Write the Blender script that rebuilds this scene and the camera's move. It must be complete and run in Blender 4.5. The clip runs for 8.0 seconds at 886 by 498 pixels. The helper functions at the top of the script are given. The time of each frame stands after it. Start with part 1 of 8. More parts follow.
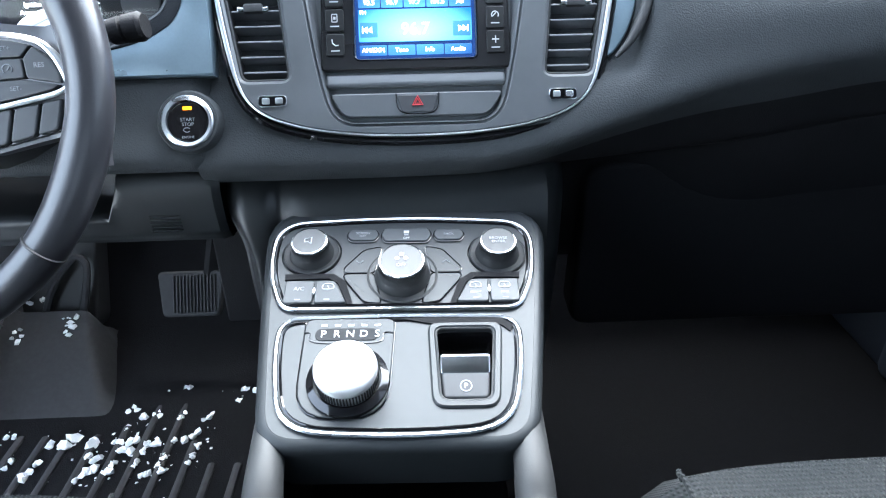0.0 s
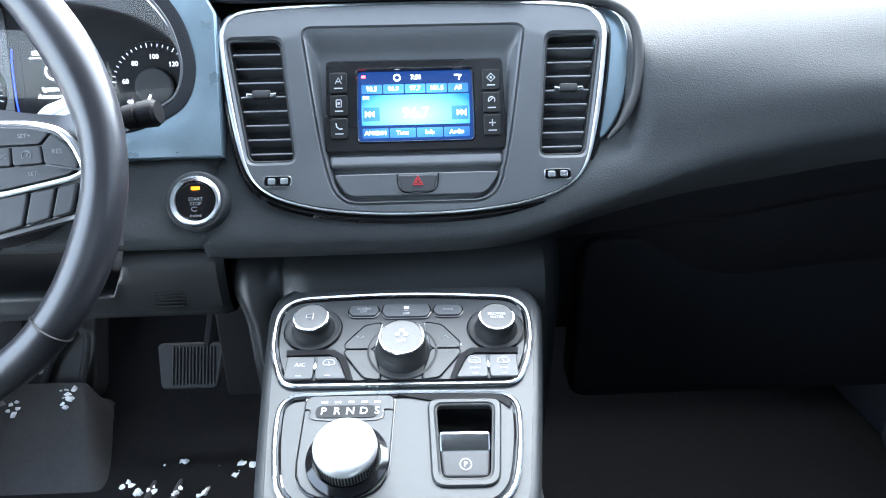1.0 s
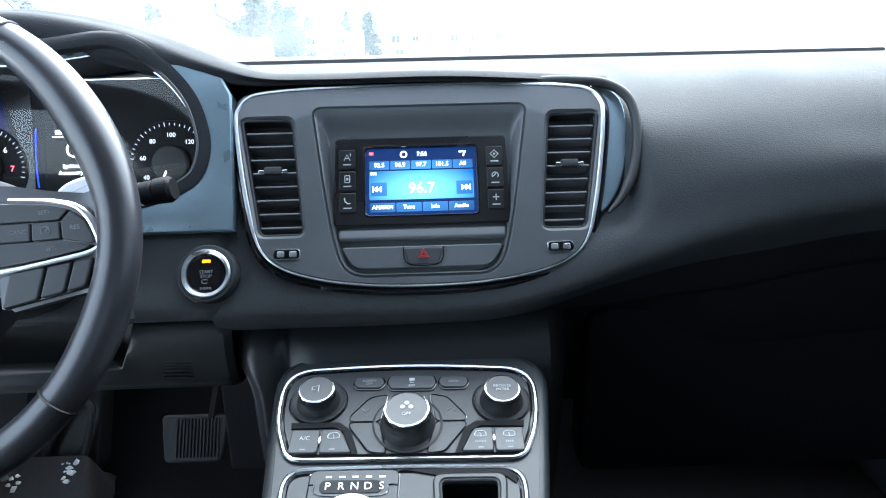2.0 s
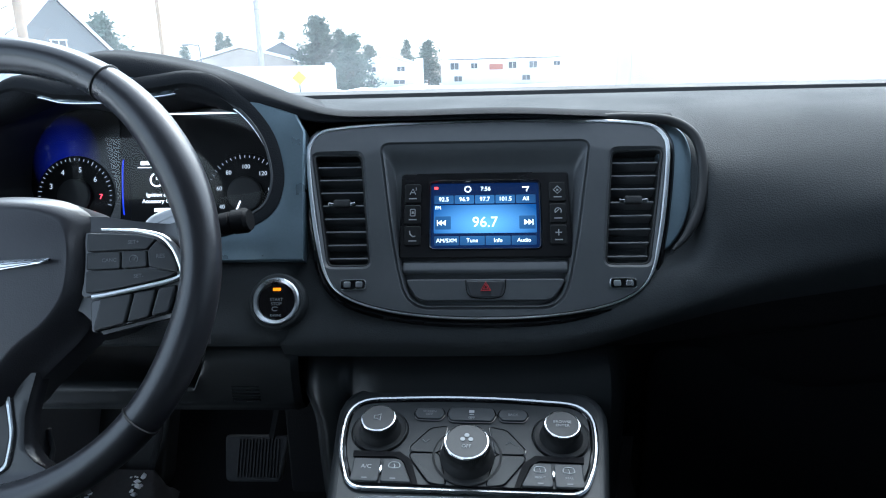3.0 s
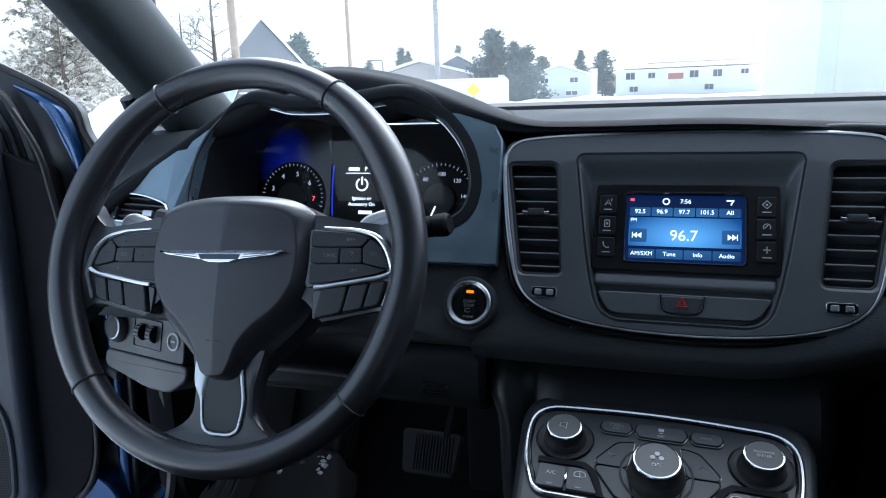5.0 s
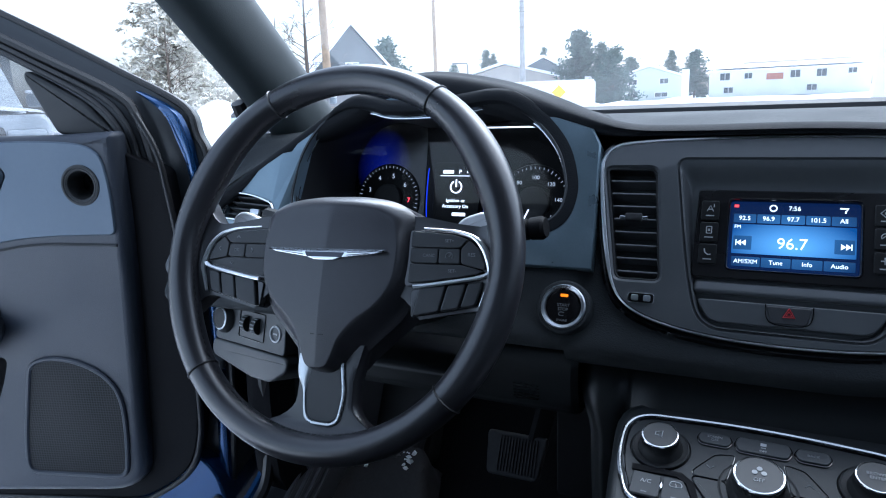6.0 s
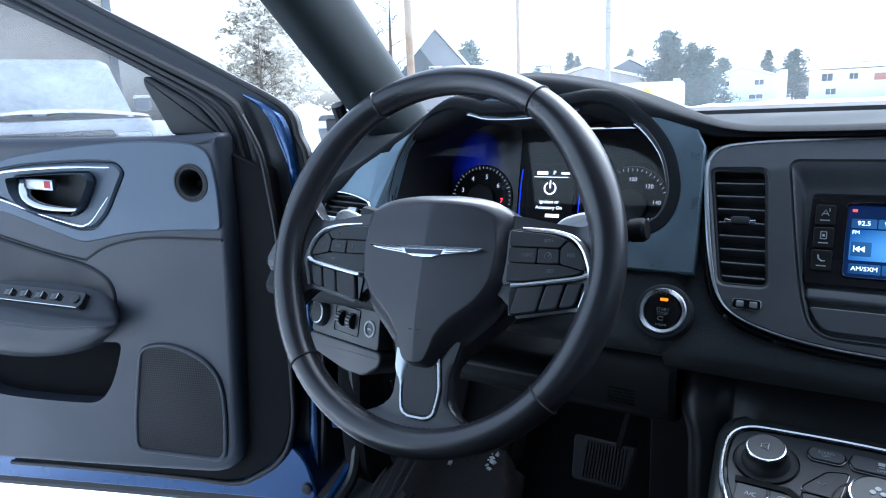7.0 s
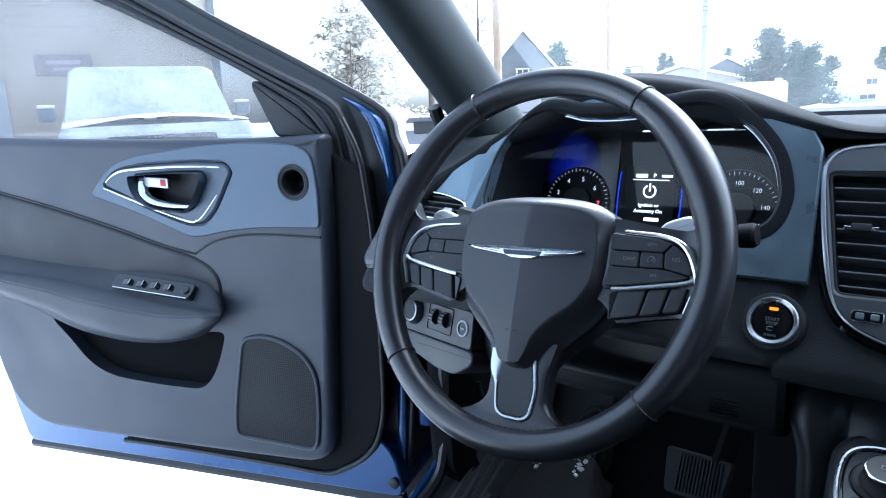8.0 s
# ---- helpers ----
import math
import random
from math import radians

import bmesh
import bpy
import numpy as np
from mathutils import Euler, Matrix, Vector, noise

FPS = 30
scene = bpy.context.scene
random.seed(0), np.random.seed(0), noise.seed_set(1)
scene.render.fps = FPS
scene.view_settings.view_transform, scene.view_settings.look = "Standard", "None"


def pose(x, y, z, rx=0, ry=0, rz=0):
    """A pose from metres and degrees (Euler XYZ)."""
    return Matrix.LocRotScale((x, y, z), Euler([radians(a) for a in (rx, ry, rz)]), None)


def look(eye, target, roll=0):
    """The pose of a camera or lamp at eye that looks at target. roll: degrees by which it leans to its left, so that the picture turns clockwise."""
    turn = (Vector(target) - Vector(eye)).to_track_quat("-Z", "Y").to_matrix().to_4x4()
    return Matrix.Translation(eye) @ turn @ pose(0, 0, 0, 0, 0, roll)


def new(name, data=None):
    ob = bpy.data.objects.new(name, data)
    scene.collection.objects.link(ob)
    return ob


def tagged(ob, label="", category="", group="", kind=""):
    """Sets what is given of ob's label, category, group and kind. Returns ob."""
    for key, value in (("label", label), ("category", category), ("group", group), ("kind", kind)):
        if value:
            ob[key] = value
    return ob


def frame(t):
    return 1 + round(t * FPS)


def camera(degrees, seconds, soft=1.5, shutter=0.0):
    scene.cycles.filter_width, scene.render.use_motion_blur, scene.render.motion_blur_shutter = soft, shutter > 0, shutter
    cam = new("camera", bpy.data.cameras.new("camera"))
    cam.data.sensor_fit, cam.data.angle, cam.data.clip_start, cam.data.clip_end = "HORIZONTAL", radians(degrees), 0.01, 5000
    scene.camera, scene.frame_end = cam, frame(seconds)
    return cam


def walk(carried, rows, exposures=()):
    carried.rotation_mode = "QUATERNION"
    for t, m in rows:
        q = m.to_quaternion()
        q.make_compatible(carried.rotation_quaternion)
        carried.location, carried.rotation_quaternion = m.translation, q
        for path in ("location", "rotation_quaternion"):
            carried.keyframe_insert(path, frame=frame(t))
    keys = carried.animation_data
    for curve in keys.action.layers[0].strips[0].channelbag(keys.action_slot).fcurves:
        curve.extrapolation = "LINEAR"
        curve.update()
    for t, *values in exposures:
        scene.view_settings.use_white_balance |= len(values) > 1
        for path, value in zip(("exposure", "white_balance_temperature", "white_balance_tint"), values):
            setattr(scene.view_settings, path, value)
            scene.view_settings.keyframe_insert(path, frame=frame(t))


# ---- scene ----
cam = camera(68.2, 8.0, soft=1.1)
PATH = [
    (0, (0.011, 0.124, 1.015), (0.067, 1.879, 0.058), -1.0),
    (0.5, (0.012, 0.121, 1.021), (0.073, 1.917, 0.143), -0.9),
    (1, (0.011, 0.117, 1.03), (0.075, 1.959, 0.251), -1.0),
    (1.5, (0.012, 0.113, 1.035), (0.078, 1.994, 0.358), -0.9),
    (2.8, (0.014, 0.102, 1.043), (-0.054, 2.037, 0.54), -1.7),
    (3, (0.005, 0.1, 1.048), (-0.112, 2.032, 0.543), -1.4),
    (3.5, (-0.002, 0.095, 1.049), (-0.271, 2.016, 0.562), -1.6),
    (4, (-0.007, 0.091, 1.049), (-0.389, 1.996, 0.573), -1.8),
    (4.5, (-0.015, 0.087, 1.048), (-0.503, 1.97, 0.582), -1.9),
    (6, (-0.033, 0.067, 1.051), (-0.866, 1.83, 0.609), -2.3),
    (6.5, (-0.039, 0.057, 1.052), (-0.973, 1.773, 0.622), -2.4),
    (7, (-0.047, 0.052, 1.049), (-1.091, 1.704, 0.626), -2.5),
    (7.5, (-0.055, 0.046, 1.046), (-1.204, 1.628, 0.629), -2.6),
    (8, (-0.057, 0.038, 1.049), (-1.307, 1.546, 0.644), -2.7),
]
EXPOSURES = [(0, 4.2, 5750, 4), (0.5, 4.15, 5750, 4), (1.0, 4.18, 5750, 4), (1.5, 3.9, 5700, 3), (3.0, 2.08, 5500, 1), (3.5, 1.83, 5500, 3), (4.5, 1.6, 5450, 4), (6.0, 1.7, 5250, 6), (7.0, 1.95, 5200, 5), (8.0, 2.2, 5150, 5)]
walk(cam, [(t, look(eye, target, roll)) for t, eye, target, roll in PATH], EXPOSURES)

# ---- light: a bright overcast winter day ----
world = bpy.data.worlds.new("overcast_sky")
scene.world = world
world.use_nodes = True
wn, wl = world.node_tree.nodes, world.node_tree.links
sky = wn.new("ShaderNodeTexSky")
sky.sky_type = "NISHITA"
sky.sun_disc = False
sky.sun_elevation, sky.sun_rotation = radians(50), radians(25)
sky.air_density, sky.dust_density, sky.ozone_density = 1.0, 4.0, 1.0
pale = wn.new("ShaderNodeHueSaturation")
pale.inputs["Saturation"].default_value = 0.42
wl.new(sky.outputs[0], pale.inputs["Color"])
wl.new(pale.outputs[0], wn["Background"].inputs["Color"])
wn["Background"].inputs["Strength"].default_value = 0.14
sun_data = bpy.data.lights.new("sun", "SUN")
sun_data.energy, sun_data.angle, sun_data.color = 0.9, radians(25), (1.0, 0.97, 0.93)
sun = new("sun", sun_data)
sun.matrix_basis = pose(0, 0, 30, 40, 0, 205)


# ---- building helpers ----
def thing(name, loc, label, category, group="", kind=""):
    ob = new(name)
    ob.empty_display_size = 0.05
    ob.matrix_basis = Matrix.Translation(loc)
    return tagged(ob, label, category, group, kind)


def to_mesh(name, bm, material, smooth=True, angle=38):
    if bm.faces:
        bmesh.ops.recalc_face_normals(bm, faces=bm.faces[:])
    me = bpy.data.meshes.new(name)
    bm.to_mesh(me)
    bm.free()
    me.materials.append(material)
    if smooth:
        me.polygons.foreach_set("use_smooth", [True] * len(me.polygons))
        me.set_sharp_from_angle(angle=radians(angle))
    return me


def part(name, bm, material, parent, label="", smooth=True, angle=38):
    """One bmesh, in world places, as one mesh object under a thing or a part."""
    ob = new(name, to_mesh(name, bm, material, smooth, angle))
    ob.parent = parent
    if parent.data is None:
        ob.matrix_parent_inverse = parent.matrix_basis.inverted()
    if smooth:
        ob.modifiers.new("even_shading", "WEIGHTED_NORMAL").keep_sharp = True
    return tagged(ob, label)


def solid(name, bm, material, label, category, kind="", group="", smooth=True, angle=38):
    return tagged(new(name, to_mesh(name, bm, material, smooth, angle)), label, category, group, kind)


def axes(o, u, v):
    u, v = Vector(u).normalized(), Vector(v).normalized()
    w = u.cross(v).normalized()
    v = w.cross(u)
    m = Matrix((u, v, w)).transposed().to_4x4()
    m.translation = o
    return m


def rounded(pts, r=0.01, n=5):
    """A loop with its corners rounded; a corner may carry a radius of its own."""
    out, k = [], len(pts)
    for i in range(k):
        p = Vector(pts[i][:2])
        a, b = Vector(pts[i - 1][:2]) - p, Vector(pts[(i + 1) % k][:2]) - p
        rr = pts[i][2] if len(pts[i]) > 2 else r
        a, b = p + a.normalized() * min(rr, a.length * 0.49), p + b.normalized() * min(rr, b.length * 0.49)
        for j in range(n + 1):
            t = j / n
            out.append((1 - t) ** 2 * a + 2 * t * (1 - t) * p + t * t * b)
    return out


def rect(cx, cy, w, h, r=0.003, n=4):
    return rounded([(cx - w / 2, cy - h / 2), (cx + w / 2, cy - h / 2), (cx + w / 2, cy + h / 2), (cx - w / 2, cy + h / 2)], r, n)


def disc(cx, cy, r, n=32):
    return [Vector((cx + r * math.cos(2 * math.pi * i / n), cy + r * math.sin(2 * math.pi * i / n))) for i in range(n)]


def curve(pts, n=6, closed=False):
    """A smooth line through points of any dimension."""
    pts = [Vector(p) for p in pts]
    k = len(pts)
    out = []
    for i in range(k if closed else k - 1):
        if closed:
            p0, p1, p2, p3 = pts[i - 1], pts[i], pts[(i + 1) % k], pts[(i + 2) % k]
        else:
            p0, p1, p2, p3 = pts[max(i - 1, 0)], pts[i], pts[i + 1], pts[min(i + 2, k - 1)]
        for j in range(n):
            t = j / n
            out.append(0.5 * (2 * p1 + (p2 - p0) * t + (2 * p0 - 5 * p1 + 4 * p2 - p3) * t * t + (3 * p1 - p0 - 3 * p2 + p3) * t ** 3))
    if not closed:
        out.append(pts[-1])
    return out


def mirrored(half):
    """A symmetric loop from its right half, listed from the bottom to the top."""
    left = [(-p[0], *p[1:]) for p in reversed(half) if abs(p[0]) > 1e-6]
    return list(half) + left


def inset(loop, d):
    k = len(loop)
    area = sum(loop[i - 1][0] * loop[i][1] - loop[i][0] * loop[i - 1][1] for i in range(k))
    s = 1 if area > 0 else -1
    out = []
    for i in range(k):
        t = Vector(loop[(i + 1) % k][:2]) - Vector(loop[i - 1][:2])
        nrm = Vector((-t.y, t.x)).normalized() * s if t.length > 1e-9 else Vector((0, 0))
        out.append(Vector(loop[i][:2]) + nrm * d)
    return out


def ring(bm, m, loop, w):
    return [bm.verts.new(m @ Vector((p[0], p[1], w))) for p in loop]


def bridge(bm, a, b, closed=True):
    k = len(a)
    for i in range(k if closed else k - 1):
        j = (i + 1) % k
        try:
            bm.faces.new((a[i], a[j], b[j], b[i]))
        except ValueError:
            pass


def plate(bm, loop, h, m, bevel=0.001, base=0.0, steps=3, back=False):
    """A slab with a rounded front edge: loop lies in the plane of m, h is its height over that plane."""
    rows = [ring(bm, m, loop, base), ring(bm, m, loop, h - bevel)]
    for k in range(1, steps + 1):
        a = k / steps * math.pi / 2
        rows.append(ring(bm, m, inset(loop, bevel * (1 - math.cos(a))), h - bevel + bevel * math.sin(a)))
    for a, b in zip(rows, rows[1:]):
        bridge(bm, a, b)
    bm.faces.new(rows[-1])
    if back:
        bm.faces.new(rows[0])
    return bm


def holed(bm, outer, holes, h, m, base=0.0, depth=None, bevel=0.0):
    """A slab with openings through it."""
    edges = []
    for i, loop in enumerate([outer, *holes]):
        top = ring(bm, m, inset(loop, bevel if i == 0 else -bevel), h)
        low = ring(bm, m, loop, h - bevel) if bevel else top
        if bevel:
            bridge(bm, low, top)
        bridge(bm, ring(bm, m, loop, base if i == 0 or depth is None else h - depth), low)
        edges += [bm.edges.get((top[j], top[j - 1])) or bm.edges.new((top[j], top[j - 1])) for j in range(len(top))]
    bmesh.ops.triangle_fill(bm, use_beauty=True, use_dissolve=False, edges=edges)
    return bm


def band(bm, outer, inner, h, m, base=0.0, bevel=0.0008):
    """A frame between two loops of equal count."""
    rows = [ring(bm, m, outer, base), ring(bm, m, outer, h - bevel), ring(bm, m, inset(outer, bevel), h), ring(bm, m, inset(inner, -bevel), h), ring(bm, m, inner, h - bevel), ring(bm, m, inner, base)]
    for a, b in zip(rows, rows[1:]):
        bridge(bm, a, b)
    return bm


def tube(bm, pts, r, n=8, closed=False, flat=1.0, caps=True):
    """A round bar along a line of places; r may vary along it."""
    pts = [Vector(p) for p in pts]
    k = len(pts)
    radii = r if isinstance(r, (list, tuple)) else [r] * k
    up = None
    rows = []
    for i in range(k):
        if closed:
            t = (pts[(i + 1) % k] - pts[i - 1]).normalized()
        else:
            t = (pts[min(i + 1, k - 1)] - pts[max(i - 1, 0)]).normalized()
        if up is None:
            up = t.cross(Vector((0.3, 0.2, 0.93))).normalized()
        up = (up - t * up.dot(t)).normalized()
        side = t.cross(up)
        rows.append([bm.verts.new(pts[i] + (up * math.cos(2 * math.pi * j / n) + side * math.sin(2 * math.pi * j / n) * flat) * radii[i]) for j in range(n)])
    for a, b in zip(rows, rows[1:] + rows[:1] if closed else rows[1:]):
        bridge(bm, a, b)
    if not closed and caps:
        bm.faces.new(rows[0])
        bm.faces.new(rows[-1])
    return bm


def lathe(bm, prof, m, n=32, caps=True):
    rows = [ring(bm, m, disc(0, 0, max(r, 1e-5), n), w) for r, w in prof]
    for a, b in zip(rows, rows[1:]):
        bridge(bm, a, b)
    if caps:
        bm.faces.new(rows[-1])
    return bm


def loft(bm, rows, closed=False, caps=False):
    made = [[bm.verts.new(p) for p in row] for row in rows]
    for a, b in zip(made, made[1:]):
        bridge(bm, a, b, closed)
    if caps:
        bm.faces.new(made[0])
        bm.faces.new(made[-1])
    return bm


def block(bm, size, m, bevel=0.0, seg=2):
    made = bmesh.ops.create_cube(bm, size=1.0, matrix=m @ Matrix.Diagonal((*size, 1)))
    if bevel:
        edges = list({e for v in made["verts"] for e in v.link_edges})
        bmesh.ops.bevel(bm, geom=edges, offset=bevel, segments=seg, affect="EDGES", profile=0.5)
    return bm


def lettering(body, size, m, material, parent, name="lettering", label=""):
    data = bpy.data.curves.new(name, "FONT")
    data.body, data.size, data.align_x, data.align_y = body, size, "CENTER", "CENTER"
    data.extrude, data.resolution_u = 0.00015, 3
    ob = bpy.data.objects.new(name, data)
    me = bpy.data.meshes.new_from_object(ob)
    bpy.data.objects.remove(ob)
    me.transform(m)
    me.materials.clear()
    me.materials.append(material)
    made = new(name, me)
    made.parent = parent
    if parent.data is None:
        made.matrix_parent_inverse = parent.matrix_basis.inverted()
    return tagged(made, label)


def at(m, u, v, w=0.0, turn=0.0):
    return m @ pose(u, v, w, 0, 0, turn)


def smoothstep(a, b, x):
    t = min(1.0, max(0.0, (x - a) / (b - a)))
    return t * t * (3 - 2 * t)


def along(table, x):
    """Value of a smooth table of (x, value) at x."""
    xs = [p[0] for p in table]
    return float(np.interp(x, xs, [p[1] for p in table]))


# ---- materials ----
def surface(name, color, rough=0.5, metal=0.0, mottle=0.12, mottle_scale=9.0, grain=0.0, grain_scale=900.0, cells=False, coat=0.0, smudge=0.08, spec=0.5, second=None):
    """Base colour varied at two scales, roughness smudges and fine relief, at real size."""
    ma = bpy.data.materials.new(name)
    ma.use_nodes = True
    nt = ma.node_tree
    nd, ln = nt.nodes, nt.links
    b = nd["Principled BSDF"]
    co = nd.new("ShaderNodeTexCoord")
    n1 = nd.new("ShaderNodeTexNoise")
    n1.inputs["Scale"].default_value, n1.inputs["Detail"].default_value = mottle_scale, 6
    n2 = nd.new("ShaderNodeTexNoise")
    n2.inputs["Scale"].default_value, n2.inputs["Detail"].default_value = mottle_scale * 14, 3
    ln.new(co.outputs["Object"], n1.inputs["Vector"])
    ln.new(co.outputs["Object"], n2.inputs["Vector"])
    add = nd.new("ShaderNodeMath")
    add.operation = "MULTIPLY_ADD"
    ln.new(n1.outputs["Fac"], add.inputs[0])
    add.inputs[1].default_value = 0.7
    half = nd.new("ShaderNodeMath")
    half.operation = "MULTIPLY"
    half.inputs[1].default_value = 0.3
    ln.new(n2.outputs["Fac"], half.inputs[0])
    ln.new(half.outputs[0], add.inputs[2])
    ramp = nd.new("ShaderNodeValToRGB")
    dark = [c * (1 - mottle) for c in color]
    light = [min(1, c * (1 + mottle)) for c in (second or color)]
    ramp.color_ramp.elements[0].position, ramp.color_ramp.elements[1].position = 0.3, 0.7
    ramp.color_ramp.elements[0].color, ramp.color_ramp.elements[1].color = (*dark, 1), (*light, 1)
    ln.new(add.outputs[0], ramp.inputs["Fac"])
    ln.new(ramp.outputs["Color"], b.inputs["Base Color"])
    ro = nd.new("ShaderNodeMapRange")
    ro.inputs["From Min"].default_value, ro.inputs["From Max"].default_value = 0.3, 0.7
    ro.inputs["To Min"].default_value, ro.inputs["To Max"].default_value = max(0.02, rough - smudge), min(1.0, rough + smudge)
    ln.new(n1.outputs["Fac"], ro.inputs["Value"])
    ln.new(ro.outputs[0], b.inputs["Roughness"])
    b.inputs["Metallic"].default_value = metal
    b.inputs["Specular IOR Level"].default_value = spec
    if coat:
        b.inputs["Coat Weight"].default_value, b.inputs["Coat Roughness"].default_value = coat, 0.06
    if grain:
        if cells:
            tex = nd.new("ShaderNodeTexVoronoi")
            tex.inputs["Scale"].default_value = grain_scale
            out = tex.outputs["Distance"]
        else:
            tex = nd.new("ShaderNodeTexNoise")
            tex.inputs["Scale"].default_value, tex.inputs["Detail"].default_value = grain_scale, 3
            out = tex.outputs["Fac"]
        ln.new(co.outputs["Object"], tex.inputs["Vector"])
        bump = nd.new("ShaderNodeBump")
        bump.inputs["Strength"].default_value, bump.inputs["Distance"].default_value = grain, 0.0006
        ln.new(out, bump.inputs["Height"])
        ln.new(bump.outputs["Normal"], b.inputs["Normal"])
    return ma


def pierce(ma, scale):
    """Small dark holes in even rows."""
    nd, ln = ma.node_tree.nodes, ma.node_tree.links
    b = nd["Principled BSDF"]
    co, mp, vo, ra, mx = nd.new("ShaderNodeTexCoord"), nd.new("ShaderNodeMapping"), nd.new("ShaderNodeTexVoronoi"), nd.new("ShaderNodeValToRGB"), nd.new("ShaderNodeMix")
    mp.inputs["Rotation"].default_value = (radians(90), 0, 0)
    vo.voronoi_dimensions = "2D"
    vo.inputs["Scale"].default_value, vo.inputs["Randomness"].default_value = scale, 0.0
    ra.color_ramp.elements[0].position, ra.color_ramp.elements[1].position = 0.34, 0.46
    mx.data_type = "RGBA"
    mx.inputs["A"].default_value = (0.002, 0.002, 0.002, 1)
    old = b.inputs["Base Color"].links[0].from_socket
    ln.new(co.outputs["Object"], mp.inputs["Vector"])
    ln.new(mp.outputs["Vector"], vo.inputs["Vector"])
    ln.new(vo.outputs["Distance"], ra.inputs["Fac"])
    ln.new(ra.outputs["Color"], mx.inputs["Factor"])
    ln.new(old, mx.inputs["B"])
    ln.new(mx.outputs["Result"], b.inputs["Base Color"])


def glowing(name, color, strength, base=(0.01, 0.01, 0.01)):
    ma = bpy.data.materials.new(name)
    ma.use_nodes = True
    b = ma.node_tree.nodes["Principled BSDF"]
    b.inputs["Base Color"].default_value = (*base, 1)
    b.inputs["Roughness"].default_value = 0.25
    b.inputs["Emission Color"].default_value = (*color, 1)
    b.inputs["Emission Strength"].default_value = strength
    return ma


def lit_screen(name, centre, reach, low, high, strength):
    """A lit display field, brightest round its middle."""
    ma = glowing(name, low, strength)
    nd, ln = ma.node_tree.nodes, ma.node_tree.links
    co, mp, gr, ra = nd.new("ShaderNodeTexCoord"), nd.new("ShaderNodeMapping"), nd.new("ShaderNodeTexGradient"), nd.new("ShaderNodeValToRGB")
    mp.vector_type = "TEXTURE"
    mp.inputs["Location"].default_value, mp.inputs["Scale"].default_value = centre, reach
    gr.gradient_type = "SPHERICAL"
    ra.color_ramp.elements[0].color, ra.color_ramp.elements[1].color = (*low, 1), (*high, 1)
    ln.new(co.outputs["Object"], mp.inputs["Vector"])
    ln.new(mp.outputs[0], gr.inputs["Vector"])
    ln.new(gr.outputs["Color"], ra.inputs["Fac"])
    ln.new(ra.outputs["Color"], nd["Principled BSDF"].inputs["Emission Color"])
    return ma


def pane(name, tint=(1, 1, 1), veil=0.0, gloss=0.03, shine_least=0.04):
    """Clear sheet glass; a pale translucent veil stands for frost, or glare on the windscreen."""
    ma = bpy.data.materials.new(name)
    ma.use_nodes = True
    nd, ln = ma.node_tree.nodes, ma.node_tree.links
    nd.remove(nd["Principled BSDF"])
    clear, shine, mix = nd.new("ShaderNodeBsdfTransparent"), nd.new("ShaderNodeBsdfGlossy"), nd.new("ShaderNodeMixShader")
    clear.inputs["Color"].default_value = (*tint, 1)
    shine.inputs["Roughness"].default_value = gloss
    face, power, scale = nd.new("ShaderNodeLayerWeight"), nd.new("ShaderNodeMath"), nd.new("ShaderNodeMath")
    power.operation, scale.operation = "POWER", "MULTIPLY_ADD"
    ln.new(face.outputs["Facing"], power.inputs[0])
    power.inputs[1].default_value = 5.0
    ln.new(power.outputs[0], scale.inputs[0])
    scale.inputs[1].default_value, scale.inputs[2].default_value = 0.9, shine_least
    ln.new(scale.outputs[0], mix.inputs[0])
    ln.new(clear.outputs[0], mix.inputs[1])
    ln.new(shine.outputs[0], mix.inputs[2])
    last = mix
    if veil:
        dull, over = nd.new("ShaderNodeBsdfTranslucent"), nd.new("ShaderNodeMixShader")
        dull.inputs["Color"].default_value = (0.85, 0.88, 0.92, 1)
        co, no, ra = nd.new("ShaderNodeTexCoord"), nd.new("ShaderNodeTexNoise"), nd.new("ShaderNodeMapRange")
        no.inputs["Scale"].default_value, no.inputs["Detail"].default_value = 6, 8
        ln.new(co.outputs["Object"], no.inputs["Vector"])
        ln.new(no.outputs["Fac"], ra.inputs["Value"])
        ra.inputs["From Min"].default_value, ra.inputs["From Max"].default_value = 0.3, 0.8
        ra.inputs["To Min"].default_value, ra.inputs["To Max"].default_value = veil * 0.6, veil * 1.4
        ln.new(ra.outputs[0], over.inputs[0])
        ln.new(mix.outputs[0], over.inputs[1])
        ln.new(dull.outputs[0], over.inputs[2])
        last = over
    ln.new(last.outputs[0], nd["Material Output"].inputs["Surface"])
    return ma


